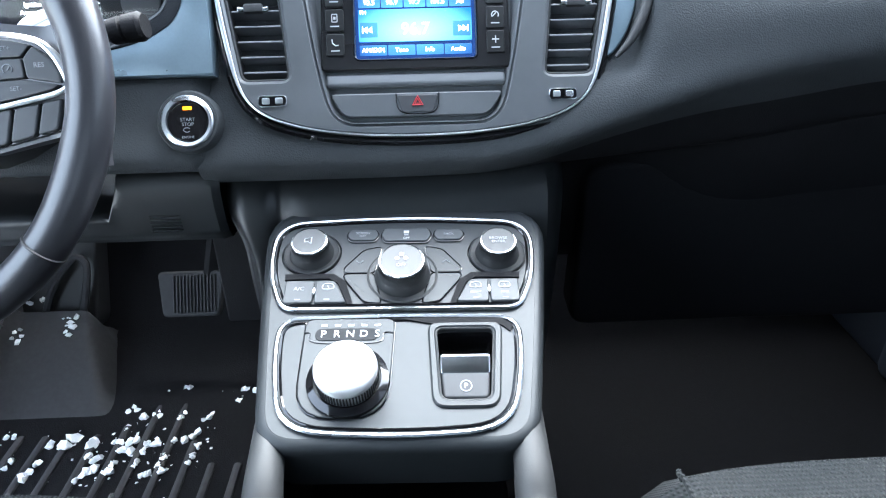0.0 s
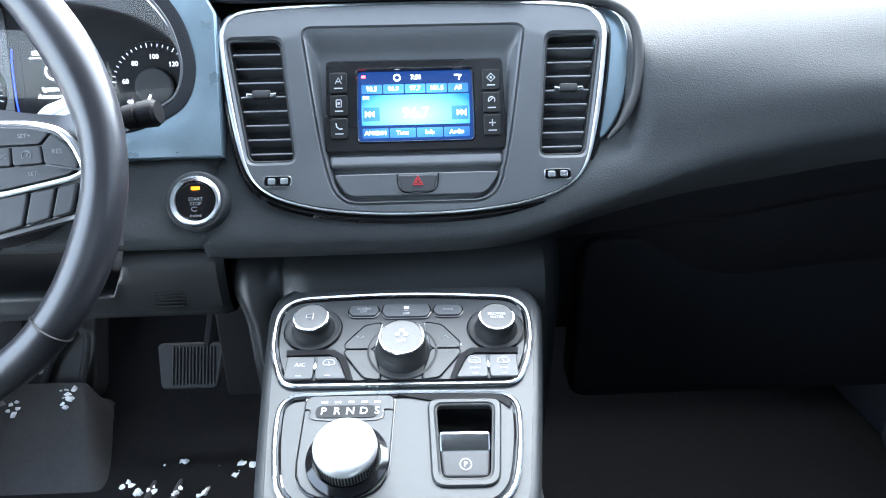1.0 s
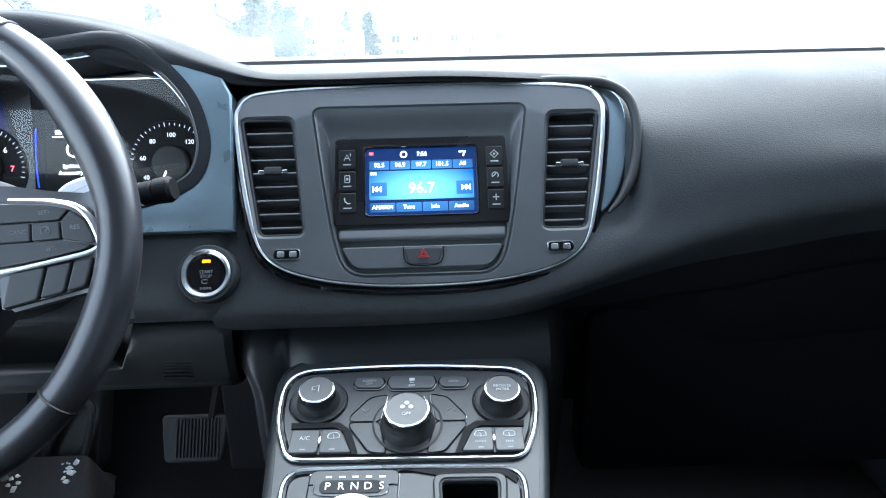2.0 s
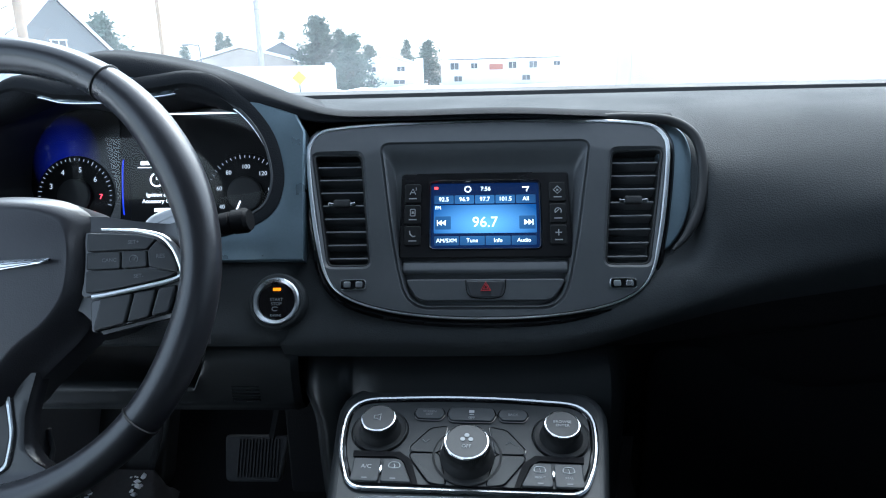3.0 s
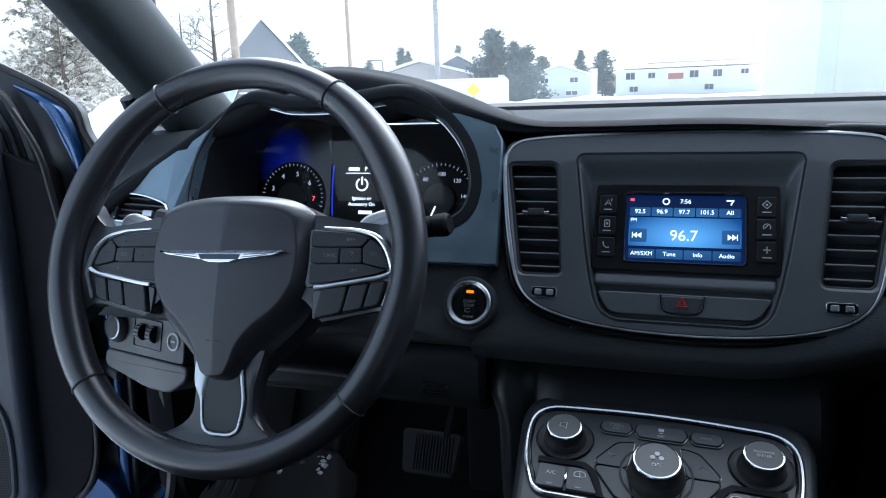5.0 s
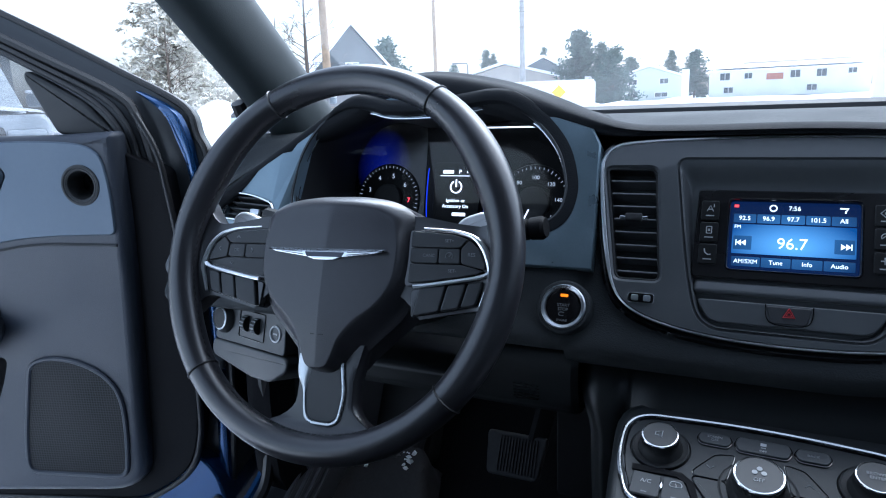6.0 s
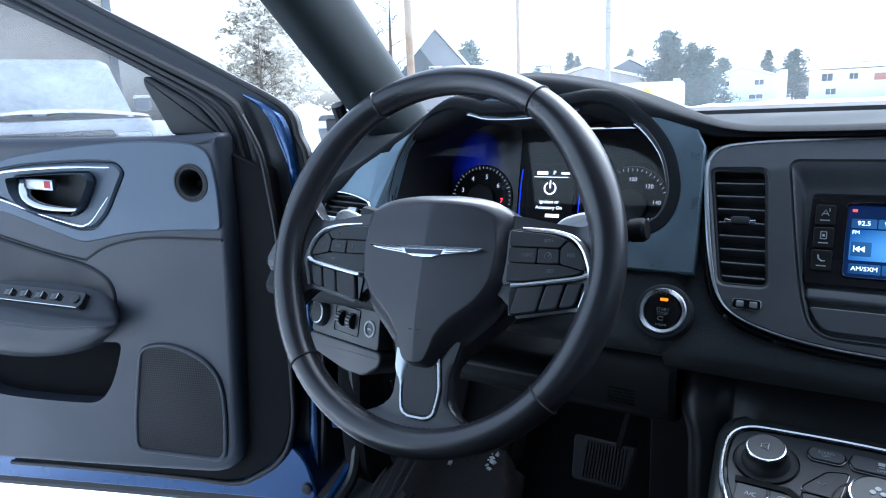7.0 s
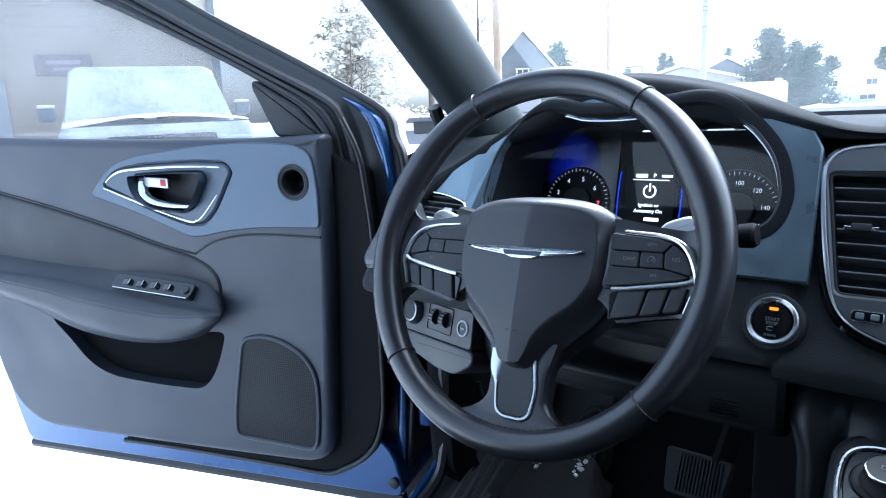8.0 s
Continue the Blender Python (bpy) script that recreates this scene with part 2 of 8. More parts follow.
def weave():
    """Black seat cloth with a fine ribbed weave."""
    ma = surface("woven_black_cloth", (0.0052, 0.0068, 0.0080), 0.85, mottle=0.2, spec=0.25)
    nd, ln = ma.node_tree.nodes, ma.node_tree.links
    b = nd["Principled BSDF"]
    co = nd.new("ShaderNodeTexCoord")
    heights = []
    for direction in ("X", "Y"):
        wv = nd.new("ShaderNodeTexWave")
        wv.bands_direction = direction
        wv.inputs["Scale"].default_value = 88 if direction == "X" else 62
        wv.inputs["Distortion"].default_value = 0.6
        ln.new(co.outputs["Object"], wv.inputs["Vector"])
        heights.append(wv)
    mul, bump = nd.new("ShaderNodeMath"), nd.new("ShaderNodeBump")
    mul.operation = "MULTIPLY"
    ln.new(heights[0].outputs["Fac"], mul.inputs[0])
    ln.new(heights[1].outputs["Fac"], mul.inputs[1])
    ln.new(mul.outputs[0], bump.inputs["Height"])
    bump.inputs["Strength"].default_value, bump.inputs["Distance"].default_value = 0.9, 0.0012
    ln.new(bump.outputs[0], b.inputs["Normal"])
    b.inputs["Sheen Weight"].default_value = 0.015
    return ma


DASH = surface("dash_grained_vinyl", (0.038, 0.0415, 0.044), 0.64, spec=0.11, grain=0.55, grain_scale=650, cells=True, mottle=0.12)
SATIN = surface("satin_black_plastic", (0.033, 0.036, 0.039), 0.4, grain=0.08, grain_scale=1400, mottle=0.1)
BEZELTRIM = surface("bezel_soft_black", (0.074, 0.079, 0.084), 0.38, spec=0.55, grain=0.1, grain_scale=1200, mottle=0.1)
CONTRIM = surface("console_satin_black", (0.012, 0.0135, 0.0145), 0.42, spec=0.32, grain=0.08, grain_scale=1400, mottle=0.12)
# dash vinyl darkened for the shaded hood; also on the dial surround
HOODVINYL = surface("hood_shade_vinyl", (0.014, 0.0155, 0.018), 0.7, grain=0.4, grain_scale=650, cells=True, mottle=0.12, spec=0.12)
MATT = surface("matt_black_plastic", (0.016, 0.017, 0.018), 0.6, grain=0.15, grain_scale=900)
# near-black: paints the shade under the dash, and serves as black trim
LOWBLACK = surface("shade_and_trim_black", (0.0090, 0.0090, 0.0102), 0.72, grain=0.3, grain_scale=650, cells=True, spec=0.12)
PIANO = surface("gloss_black_trim", (0.006, 0.006, 0.007), 0.1, smudge=0.05, coat=0.5)
CHROME = surface("chrome", (0.72, 0.74, 0.76), 0.18, metal=1.0, mottle=0.04, smudge=0.05)
BRIGHTLINE = surface("satin_chrome", (0.86, 0.88, 0.90), 0.34, metal=1.0, mottle=0.04, smudge=0.05)
LOUVRE = surface("louvre_grey_plastic", (0.095, 0.100, 0.106), 0.42, mottle=0.08)
PADDLE = surface("paddle_silver", (0.72, 0.73, 0.75), 0.4, metal=0.35, mottle=0.04)
SILVER = surface("satin_silver_plastic", (0.5, 0.52, 0.54), 0.3, metal=0.85, mottle=0.04, smudge=0.05)
BRUSHED = surface("blue_grey_trim", (0.185, 0.245, 0.285), 0.32, metal=0.6, mottle=0.1, mottle_scale=30, smudge=0.06)
LEATHER = surface("black_leather", (0.022, 0.022, 0.026), 0.32, spec=0.75, smudge=0.05, grain=0.06, grain_scale=900, cells=True, mottle=0.15)
AIRBAG = surface("airbag_vinyl", (0.036, 0.036, 0.042), 0.40, spec=0.65, grain=0.12, grain_scale=750, cells=True)
THREAD = surface("grey_thread", (0.13, 0.14, 0.16), 0.8)
CONSOLE = surface("console_satin_grey", (0.0205, 0.0235, 0.0258), 0.46, metal=0.22, spec=0.45, grain=0.05, grain_scale=1400, mottle=0.1, smudge=0.04)
KEYGREY = surface("console_key_grey", (0.035, 0.039, 0.043), 0.5, metal=0.15, mottle=0.08)
WHITEMARK = surface("bright_print", (0.75, 0.76, 0.78), 0.5, mottle=0.03)
BUTTON = surface("button_plastic", (0.030, 0.032, 0.035), 0.48, mottle=0.08)
PRINT = surface("white_print", (0.42, 0.43, 0.44), 0.6, mottle=0.03)
FAINT = surface("grey_print", (0.20, 0.21, 0.22), 0.6, mottle=0.03)
RED = surface("red_print", (0.55, 0.04, 0.05), 0.5, mottle=0.05)
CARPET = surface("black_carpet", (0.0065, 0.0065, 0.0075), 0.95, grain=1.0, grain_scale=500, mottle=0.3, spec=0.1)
RUBBER = surface("black_rubber_mat", (0.015, 0.015, 0.017), 0.8, grain=0.25, grain_scale=400, mottle=0.3, second=(0.026, 0.026, 0.029))
SEAL = surface("rubber_seal", (0.012, 0.012, 0.013), 0.5)
CLOTH = weave()
DOORTRIM = surface("door_trim_plastic", (0.035, 0.041, 0.055), 0.46, grain=0.35, grain_scale=700, cells=True, mottle=0.1)
DOORPAD = surface("door_soft_vinyl", (0.027, 0.031, 0.040), 0.5, grain=0.35, grain_scale=700, cells=True, mottle=0.1)
PAINT = surface("blue_metallic_paint", (0.017, 0.066, 0.19), 0.24, metal=0.6, coat=1.0, mottle=0.12, mottle_scale=5)
PILLAR = surface("woven_headliner_plastic", (0.017, 0.024, 0.026), 0.55, grain=0.3, grain_scale=700)
KICK = surface("grey_kick_plastic", (0.066, 0.070, 0.080), 0.45, grain=0.2, grain_scale=900)
SNOW = surface("snow", (0.82, 0.84, 0.87), 0.85, grain=0.6, grain_scale=60, mottle=0.06, mottle_scale=1.5)
CRUMB = surface("snow_crumbs", (0.88, 0.89, 0.91), 0.7, grain=0.5, grain_scale=300, mottle=0.15, mottle_scale=40)
# windscreen: the translucent part imitates glare that pales the view outside
GLASS = pane("clear_glass", veil=0.07, shine_least=0.02)
# tint chosen to hold back light from the unseen windows
DIMGLASS = pane("light_cutting_glass", (0.26, 0.27, 0.28), shine_least=0.05)
FROST = pane("frosted_door_glass", (0.60, 0.60, 0.61), veil=0.045)

# ---- setting: ground and car shell ----
def ground_sheet():
    bm = bmesh.new()
    xs = [-900, -400, -200, -120] + [-80 + 2 * i for i in range(81)] + [120, 200, 400, 900]
    rows = []
    for y in xs:
        row = []
        for x in xs:
            d = math.hypot(x, y)
            lift = 0.0 if d < 4 else min(1.0, (d - 4) / 10) * 0.18 * noise.noise((x * 0.11, y * 0.11, 3)) + 0.05 * min(1, (d - 4) / 10) * noise.noise((x * 0.5, y * 0.5, 7))
            row.append((x, y, lift))
        rows.append(row)
    loft(bm, rows)
    return solid("ground", bm, SNOW, "flat snow-covered parking ground", "ground", "structure")


ground_sheet()

FLOOR = 0.27


def car_shell():
    bm = bmesh.new()
    rows = []
    for y, z in ((-1.7, FLOOR), (0.9, FLOOR), (1.15, FLOOR + 0.02), (1.32, FLOOR + 0.14), (1.40, 0.55), (1.42, 0.98)):
        rows.append([(x, y, z) for x in np.linspace(-0.80, 0.80, 12)])
    loft(bm, rows)
    for ob in [solid("floor", bm, CARPET, "black carpeted car floor and toe board", "floor", "structure")]:
        ob.modifiers.new("thick", "SOLIDIFY").thickness = -0.02
    bm = bmesh.new()
    plate(bm, rounded([(-0.76, -1.52), (0.76, -1.52), (0.70, 0.48), (-0.70, 0.48)], 0.06, 6), 1.49, Matrix.Identity(4), 0.02, 1.46, back=True)
    solid("ceiling", bm, PILLAR, "grey woven car headliner", "ceiling", "structure")
    bm = bmesh.new()
    block(bm, (1.6, 0.04, 0.72), pose(0, -1.5, 0.62), 0.01)
    solid("wall_rear", bm, CLOTH, "dark rear bulkhead and seat back", "wall", "structure")
    bm = bmesh.new()
    block(bm, (0.06, 2.45, 0.70), pose(0.79, -0.25, 0.64), 0.02)
    block(bm, (0.06, 0.5, 0.70), pose(0.80, 1.16, 0.64), 0.02)
    solid("wall_right", bm, DOORTRIM, "dark closed passenger doors", "wall", "structure")
    bm = bmesh.new()
    block(bm, (0.06, 1.2, 0.70), pose(-0.80, -0.95, 0.64), 0.02)
    solid("wall_left_rear", bm, DOORTRIM, "dark rear door panel of the cabin", "wall", "structure")
    # windows out of view, their dark tint added to dim the footwell
    panes = (("window_2", [(0.775, 0.95, 0.99), (0.775, -0.38, 0.99), (0.705, -0.40, 1.46), (0.690, 0.45, 1.46)], "unseen front passenger door window, tinted to cut light"),
             ("window_3", [(0.775, -0.40, 0.99), (0.775, -1.45, 0.99), (0.705, -1.40, 1.46), (0.705, -0.42, 1.46)], "unseen rear passenger door window, tinted to cut light"),
             ("window_4", [(-0.775, -0.40, 0.99), (-0.775, -1.45, 0.99), (-0.705, -1.40, 1.46), (-0.705, -0.42, 1.46)], "unseen rear door window, tinted to cut light"),
             ("window_5", [(-0.74, -1.50, 0.98), (0.74, -1.50, 0.98), (0.69, -1.44, 1.46), (-0.69, -1.44, 1.46)], "unseen rear window, tinted to cut light"))
    for nm, pts, label in panes:
        bm = bmesh.new()
        bm.faces.new([bm.verts.new(p) for p in pts])
        bmesh.ops.solidify(bm, geom=bm.faces[:], thickness=0.004)
        solid(nm, bm, DIMGLASS, label, "window", "structure", smooth=False)
    for sx, nm in ((-1, "pillar_left_back"), (1, "pillar_right_back")):
        bm = bmesh.new()
        tube(bm, [(sx * 0.77, -1.47, 0.95), (sx * 0.74, -1.45, 1.2), (sx * 0.70, -1.42, 1.47)], 0.07, 10)
        solid(nm, bm, PILLAR, "grey trimmed rear roof pillar", "pillar", "structure")
    for sx, nm in ((-1, "pillar_left_rear"), (1, "pillar_right_rear")):
        bm = bmesh.new()
        tube(bm, [(sx * 0.78, -0.35, 0.95), (sx * 0.74, -0.38, 1.2), (sx * 0.70, -0.40, 1.47)], 0.06, 10)
        solid(nm, bm, PILLAR, "grey trimmed roof pillar behind the front seat", "pillar", "structure")


car_shell()


def roof_pillar(sx, name):
    """Windscreen pillar: a broad padded bar that leans back."""
    bm = bmesh.new()
    a, b = Vector((sx * 0.70, 1.075, 0.93)), Vector((sx * 0.675, 0.44, 1.47))
    t = (b - a).normalized()
    side = Vector((1, 0, 0))
    up = side.cross(t).normalized()
    loop = curve([(-0.034, -0.02), (-0.018, -0.050), (0.015, -0.050), (0.044, -0.015), (0.046, 0.025), (0.020, 0.052), (-0.012, 0.050), (-0.030, 0.025)], 4, True)
    rows = []
    for k in range(9):
        p = a + (b - a) * k / 8
        rows.append([p + side * q.x * sx + up * q.y for q in loop])
    loft(bm, rows, True, True)
    solid(name, bm, PILLAR, "dark grey trimmed windscreen pillar", "pillar", "structure")
    bm = bmesh.new()
    loop = curve([(0.034, -0.052), (0.062, -0.040), (0.072, 0.0), (0.050, 0.024), (0.036, 0.0)], 4, True)
    loft(bm, [[a + (b - a) * k / 8 + side * q.x * sx + up * q.y for q in loop] for k in range(9)], True, True)
    solid(name.replace("pillar", "trim"), bm, SEAL, "black rubber seal along the windscreen pillar", "door seal", "structure")


roof_pillar(-1, "pillar_left_front")
roof_pillar(1, "pillar_right_front")


def windscreen():
    bm = bmesh.new()
    rows = []
    for k in range(7):
        f = k / 6
        rows.append([(x, 1.34 - 0.86 * f - 0.10 * (x / 0.66) ** 2 * (1 - 0.3 * f), 1.0 + 0.46 * f) for x in np.linspace(-0.68 + 0.06 * f, 0.68 - 0.06 * f, 13)])
    loft(bm, rows)
    ob = solid("window_1", bm, GLASS, "clear raked car windscreen", "windscreen", "structure")
    ob.visible_shadow = False


windscreen()


# ---- dashboard ----
def table(pairs):
    return curve([(a, b) for a, b in pairs], 8)


LIP = [(p.x, p.y) for p in table([(-0.76, 0.90), (-0.697, 0.946), (-0.591, 1.014), (-0.533, 1.050), (-0.47, 1.076), (-0.404, 1.083), (-0.30, 1.064), (-0.215, 1.034), (-0.155, 1.017), (-0.09, 1.014), (0.05, 1.014), (0.205, 1.004)])]


def face_y(z):
    return 0.74 + 0.45 * (z - 0.86)


def stack_y(z):
    return 0.73 + 0.5 * (z - 0.846)


BEZEL = axes((0.010, stack_y(0.91), 0.91), (1, 0, 0), (0, 0.5, 1))


def crown(bm):
    """Bends the panel back towards its upper edge and its sides."""
    inv = BEZEL.inverted()
    for v in bm.verts:
        q = inv @ v.co
        q.z -= 2.4 * max(0.0, q.y - 0.060) ** 2 + 0.9 * max(0.0, abs(q.x) - 0.12) ** 2 + 1.2 * max(0.0, -0.075 - q.y) ** 2
        v.co = BEZEL @ q


def dashboard():
    dash = thing("dashboard", (0, 1.0, 0.80), "black soft-grained car dashboard with blue-grey trim", "dashboard")
    # pad over the centre and the passenger's side
    bm = bmesh.new()
    rows = []
    fold = curve([(-0.3, 0.80), (0.0, 0.800), (0.1, 0.806), (0.2, 0.834), (0.3, 0.860), (0.4, 0.876), (0.5, 0.888), (0.8, 0.905)], 6)
    ledge = curve([(-0.3, 0.752), (0.0, 0.752), (0.1, 0.755), (0.2, 0.765), (0.34, 0.780), (0.5, 0.806), (0.8, 0.83)], 6)

    def mix(a, b, t):
        return Vector(a) * (1 - t) + Vector(b) * t

    for x in np.concatenate([np.linspace(-0.20, 0.19, 18), np.linspace(0.20, 0.26, 11), np.linspace(0.28, 0.78, 26)]):
        s, t = smoothstep(0.208, 0.242, x), smoothstep(0.10, 0.42, x)
        z0, zl = along([(q.x, q.y) for q in fold], x), along([(q.x, q.y) for q in ledge], x)
        ctrl = [(1.36, 1.0), (1.2, 1.018), (1.03, 1.021), (0.93, 1.013), mix((0.862, 1.004), (0.866, 0.999), s), mix((0.824, 0.985), (0.812, 0.974), s), mix((0.797, 0.945), (0.775, 0.948), s), mix((0.762, 0.88), (0.748, (0.948 + z0 + 0.02) / 2), s)]
        ctrl += [mix((0.727, z0 + 0.024), (0.736, z0 + 0.02), t), mix((0.711, z0), (0.731, z0), t), mix((0.711, z0 - 0.014), (0.736, z0 - 0.014), t), mix((0.730, z0 - 0.032), (0.756, (z0 + zl) / 2), t), mix((0.765, zl + 0.004), (0.772, zl + 0.006), t), mix((0.79, zl), (0.782, zl - 0.006), t), mix((0.84, zl - 0.006), (0.788, zl - 0.025), t), (0.86, 0.60)]
        rows.append([(x, q[0], q[1]) for q in curve(ctrl, 4)])
    loft(bm, [row[:45] for row in rows])
    part("pad", bm, DASH, dash)
    # below the fold the pad turns near-black, shade put into the colour
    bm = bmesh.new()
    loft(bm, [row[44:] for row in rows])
    part("lower_dash", bm, LOWBLACK, dash, "lower dash, blackened for the shade under the pad")
    bm = bmesh.new()
    loft(bm, [[(x, q[1], q[2]) for q in rows[0][:13]] for x in np.linspace(-0.46, -0.199, 6)])
    part("upper_pad", bm, DASH, dash)
    # hood over the dials, its steep top's shade put into a darker vinyl
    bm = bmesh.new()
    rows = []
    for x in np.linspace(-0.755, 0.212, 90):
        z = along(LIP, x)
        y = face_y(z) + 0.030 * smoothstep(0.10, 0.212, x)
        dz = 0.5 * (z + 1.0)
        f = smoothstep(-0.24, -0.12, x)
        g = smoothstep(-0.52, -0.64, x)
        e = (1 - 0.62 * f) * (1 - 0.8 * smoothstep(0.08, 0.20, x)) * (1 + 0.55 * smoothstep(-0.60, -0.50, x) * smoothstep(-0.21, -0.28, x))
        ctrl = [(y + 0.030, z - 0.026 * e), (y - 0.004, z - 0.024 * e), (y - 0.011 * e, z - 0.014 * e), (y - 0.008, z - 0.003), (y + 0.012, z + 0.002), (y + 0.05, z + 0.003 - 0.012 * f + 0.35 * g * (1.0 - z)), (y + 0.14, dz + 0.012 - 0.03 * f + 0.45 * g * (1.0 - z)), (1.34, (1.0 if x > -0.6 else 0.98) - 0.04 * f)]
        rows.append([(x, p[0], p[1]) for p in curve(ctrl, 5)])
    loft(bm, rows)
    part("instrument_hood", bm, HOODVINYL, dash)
    # paler sheet just over the hood paints the skylight on this end
    bm = bmesh.new()
    side = [[(p[0], p[1], p[2] + 0.0025) for p in row[22:]] for row in rows if row[0][0] < -0.52]
    loft(bm, side)
    part("side_top", bm, DASH, dash, "paler grained sheet for skylight at the driver's end")
    # rolled edge above and beside the middle panel
    bm = bmesh.new()
    pts = curve([(0.12, 0.812, 1.004), (0.17, 0.811, 1.003), (0.205, 0.810, 0.999), (0.227, 0.800, 0.984), (0.232, 0.783, 0.955), (0.226, 0.764, 0.920), (0.212, 0.750, 0.893), (0.196, 0.742, 0.877)], 6)
    k = len(pts)
    tube(bm, pts, [0.0052 * min(1, 0.6 + i / 10, 0.25 + (k - i) / 12) for i in range(k)], 10)
    part("rolled_edge", bm, MATT, dash)
    # blue-grey lens beside the middle panel
    bm = bmesh.new()
    right = [(0.178, 0.098), (0.197, 0.099), (0.211, 0.085), (0.215, 0.053), (0.209, 0.012), (0.197, -0.018), (0.180, -0.036), (0.172, -0.02), (0.180, 0.04)]
    plate(bm, curve(right, 5, True), 0.0, BEZEL, 0.002, -0.02)
    crown(bm)
    part("side_trim", bm, BRUSHED, dash, "blue-grey brushed trim")
    # face panel round the dials
    hm = axes((0, face_y(0.86), 0.86), (1, 0, 0), (0, 0.45, 1))
    k = math.hypot(0.45, 1)

    def flat(pts):
        return [(x, (z - 0.86) * k) for x, z in pts]

    top = [(x, z - 0.014) for x, z in LIP if -0.60 < x < -0.19][::-1]
    outer = flat([(-0.178, 0.868), (-0.179, 0.93), (-0.181, 0.995)] + top + [(-0.601, 0.985), (-0.598, 0.941), (-0.592, 0.920), (-0.588, 0.90), (-0.575, 0.872), (-0.55, 0.866), (-0.35, 0.866)])
    hole = curve([(-0.580, 0.073), (-0.581, 0.100), (-0.577, 0.134), (-0.562, 0.167), (-0.539, 0.189), (-0.509, 0.1995), (-0.484, 0.1972), (-0.455, 0.1905), (-0.40, 0.1900), (-0.345, 0.1965), (-0.317, 0.2000), (-0.2955, 0.1970), (-0.2686, 0.1835), (-0.247, 0.1650), (-0.2273, 0.1380), (-0.2176, 0.1090), (-0.216, 0.0897), (-0.2216, 0.0706), (-0.2365, 0.0590), (-0.28, 0.034), (-0.40, 0.026), (-0.52, 0.026), (-0.565, 0.046)], 4, True)
    bm = bmesh.new()
    holed(bm, [Vector(p) for p in outer], [[Vector(p) for p in hole]], 0.006, hm, -0.012, 0.012, 0.002)
    part("face_panel", bm, BRUSHED, dash, "blue-grey brushed trim panel")
    # soft black surround, broad over the top and beside the right dial
    loop = [Vector(p) for p in hole]
    rows = []
    for g, w in ((0.0, 0.0), (0.0, 0.0075), (0.12, 0.0115), (0.35, 0.0130), (0.7, 0.0120), (0.92, 0.0090), (1.0, 0.0040)):
        row = []
        for p, q in zip(loop, inset(loop, -1.0)):
            d = 0.0030 + 0.012 * smoothstep(-0.30, -0.24, p.x) * smoothstep(0.03, 0.06, p.y) + 0.017 * smoothstep(0.150, 0.185, p.y) * smoothstep(-0.560, -0.500, p.x) * (1 - smoothstep(-0.30, -0.24, p.x))
            c = p + (q - p).normalized() * d * g
            flat_w = 0.0062 + 0.1 * w
            row.append(hm @ Vector((c.x, c.y, flat_w + (w - flat_w) * smoothstep(0.004, 0.010, d) * (1 - smoothstep(-0.30, -0.24, p.x)))))
        rows.append(row)
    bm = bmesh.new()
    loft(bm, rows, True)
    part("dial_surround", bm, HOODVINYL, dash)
    # tunnel to the dials
    bm = bmesh.new()
    rows = []
    for f in np.linspace(0, 1, 6):
        rows.append([hm @ Vector((p[0], p[1], 0.0)) * 1.0 for p in hole])
        for v in rows[-1]:
            c = Vector((-0.395, 0.0, 0.955))
            v.x, v.z = c.x + (v.x - c.x) * (1 - 0.06 * f), c.z + (v.z - c.z) * (1 - 0.10 * f) - 0.012 * f
            v.y = v.y * (1 - f) + (0.905 + 0.25 * (v.z - 0.93)) * f
    loft(bm, rows, True)
    part("dial_tunnel", bm, MATT, dash)
    bm = bmesh.new()
    tube(bm, [hm @ Vector((p[0], p[1], 0.006)) for p in inset([Vector(q) for q in hole], -0.002)], 0.0022, 6, True)
    part("dial_piping", bm, SATIN, dash)
    bm = bmesh.new()
    tube(bm, [hm @ Vector((p[0], p[1], -0.004)) for p in inset([Vector(q) for q in hole], 0.001)], 0.0012, 6, True)
    part("chrome_piping", bm, CHROME, dash, "thin chrome line round the dials")
    # rounded cap at the driver's end of the dash, darker trim painting its shade
    bm = bmesh.new()
    rows = []
    prof = curve([(0.82, 0.938), (0.778, 0.929), (0.760, 0.909), (0.736, 0.874), (0.713, 0.849), (0.7055, 0.838), (0.708, 0.827), (0.722, 0.821), (0.82, 0.818)], 5)
    for x in np.concatenate([np.linspace(-0.690, -0.760, 8), np.linspace(-0.764, -0.790, 12)]):
        r = min(1.0, max(0.0, (-0.764 - x) / 0.026))
        rows.append([(x, p.x + 0.006 + 0.040 * (1 - math.sqrt(1 - r ** 2)) + 0.02 * smoothstep(-0.735, -0.690, x), p.y - 0.012 * r ** 2 * smoothstep(0.85, 0.93, p.y)) for p in prof])
    loft(bm, rows)
    part("end_cap", bm, BEZELTRIM, dash, "rounded end of the dash, darkened for its shade")
    # strip under the face panel and the lower skin that carries the start button
    bm = bmesh.new()
    rows = []
    for x in np.concatenate([np.linspace(-0.79, -0.77, 6), np.linspace(-0.76, -0.22, 26), np.linspace(-0.215, -0.150, 14)]):
        ctrl = [(0.79, 0.872), (0.752, 0.870), (0.741, 0.862), (0.733, 0.845), (0.722, 0.824), (0.710, 0.808), (0.706, 0.798), (0.713, 0.787), (0.745, 0.778), (0.85, 0.775)]
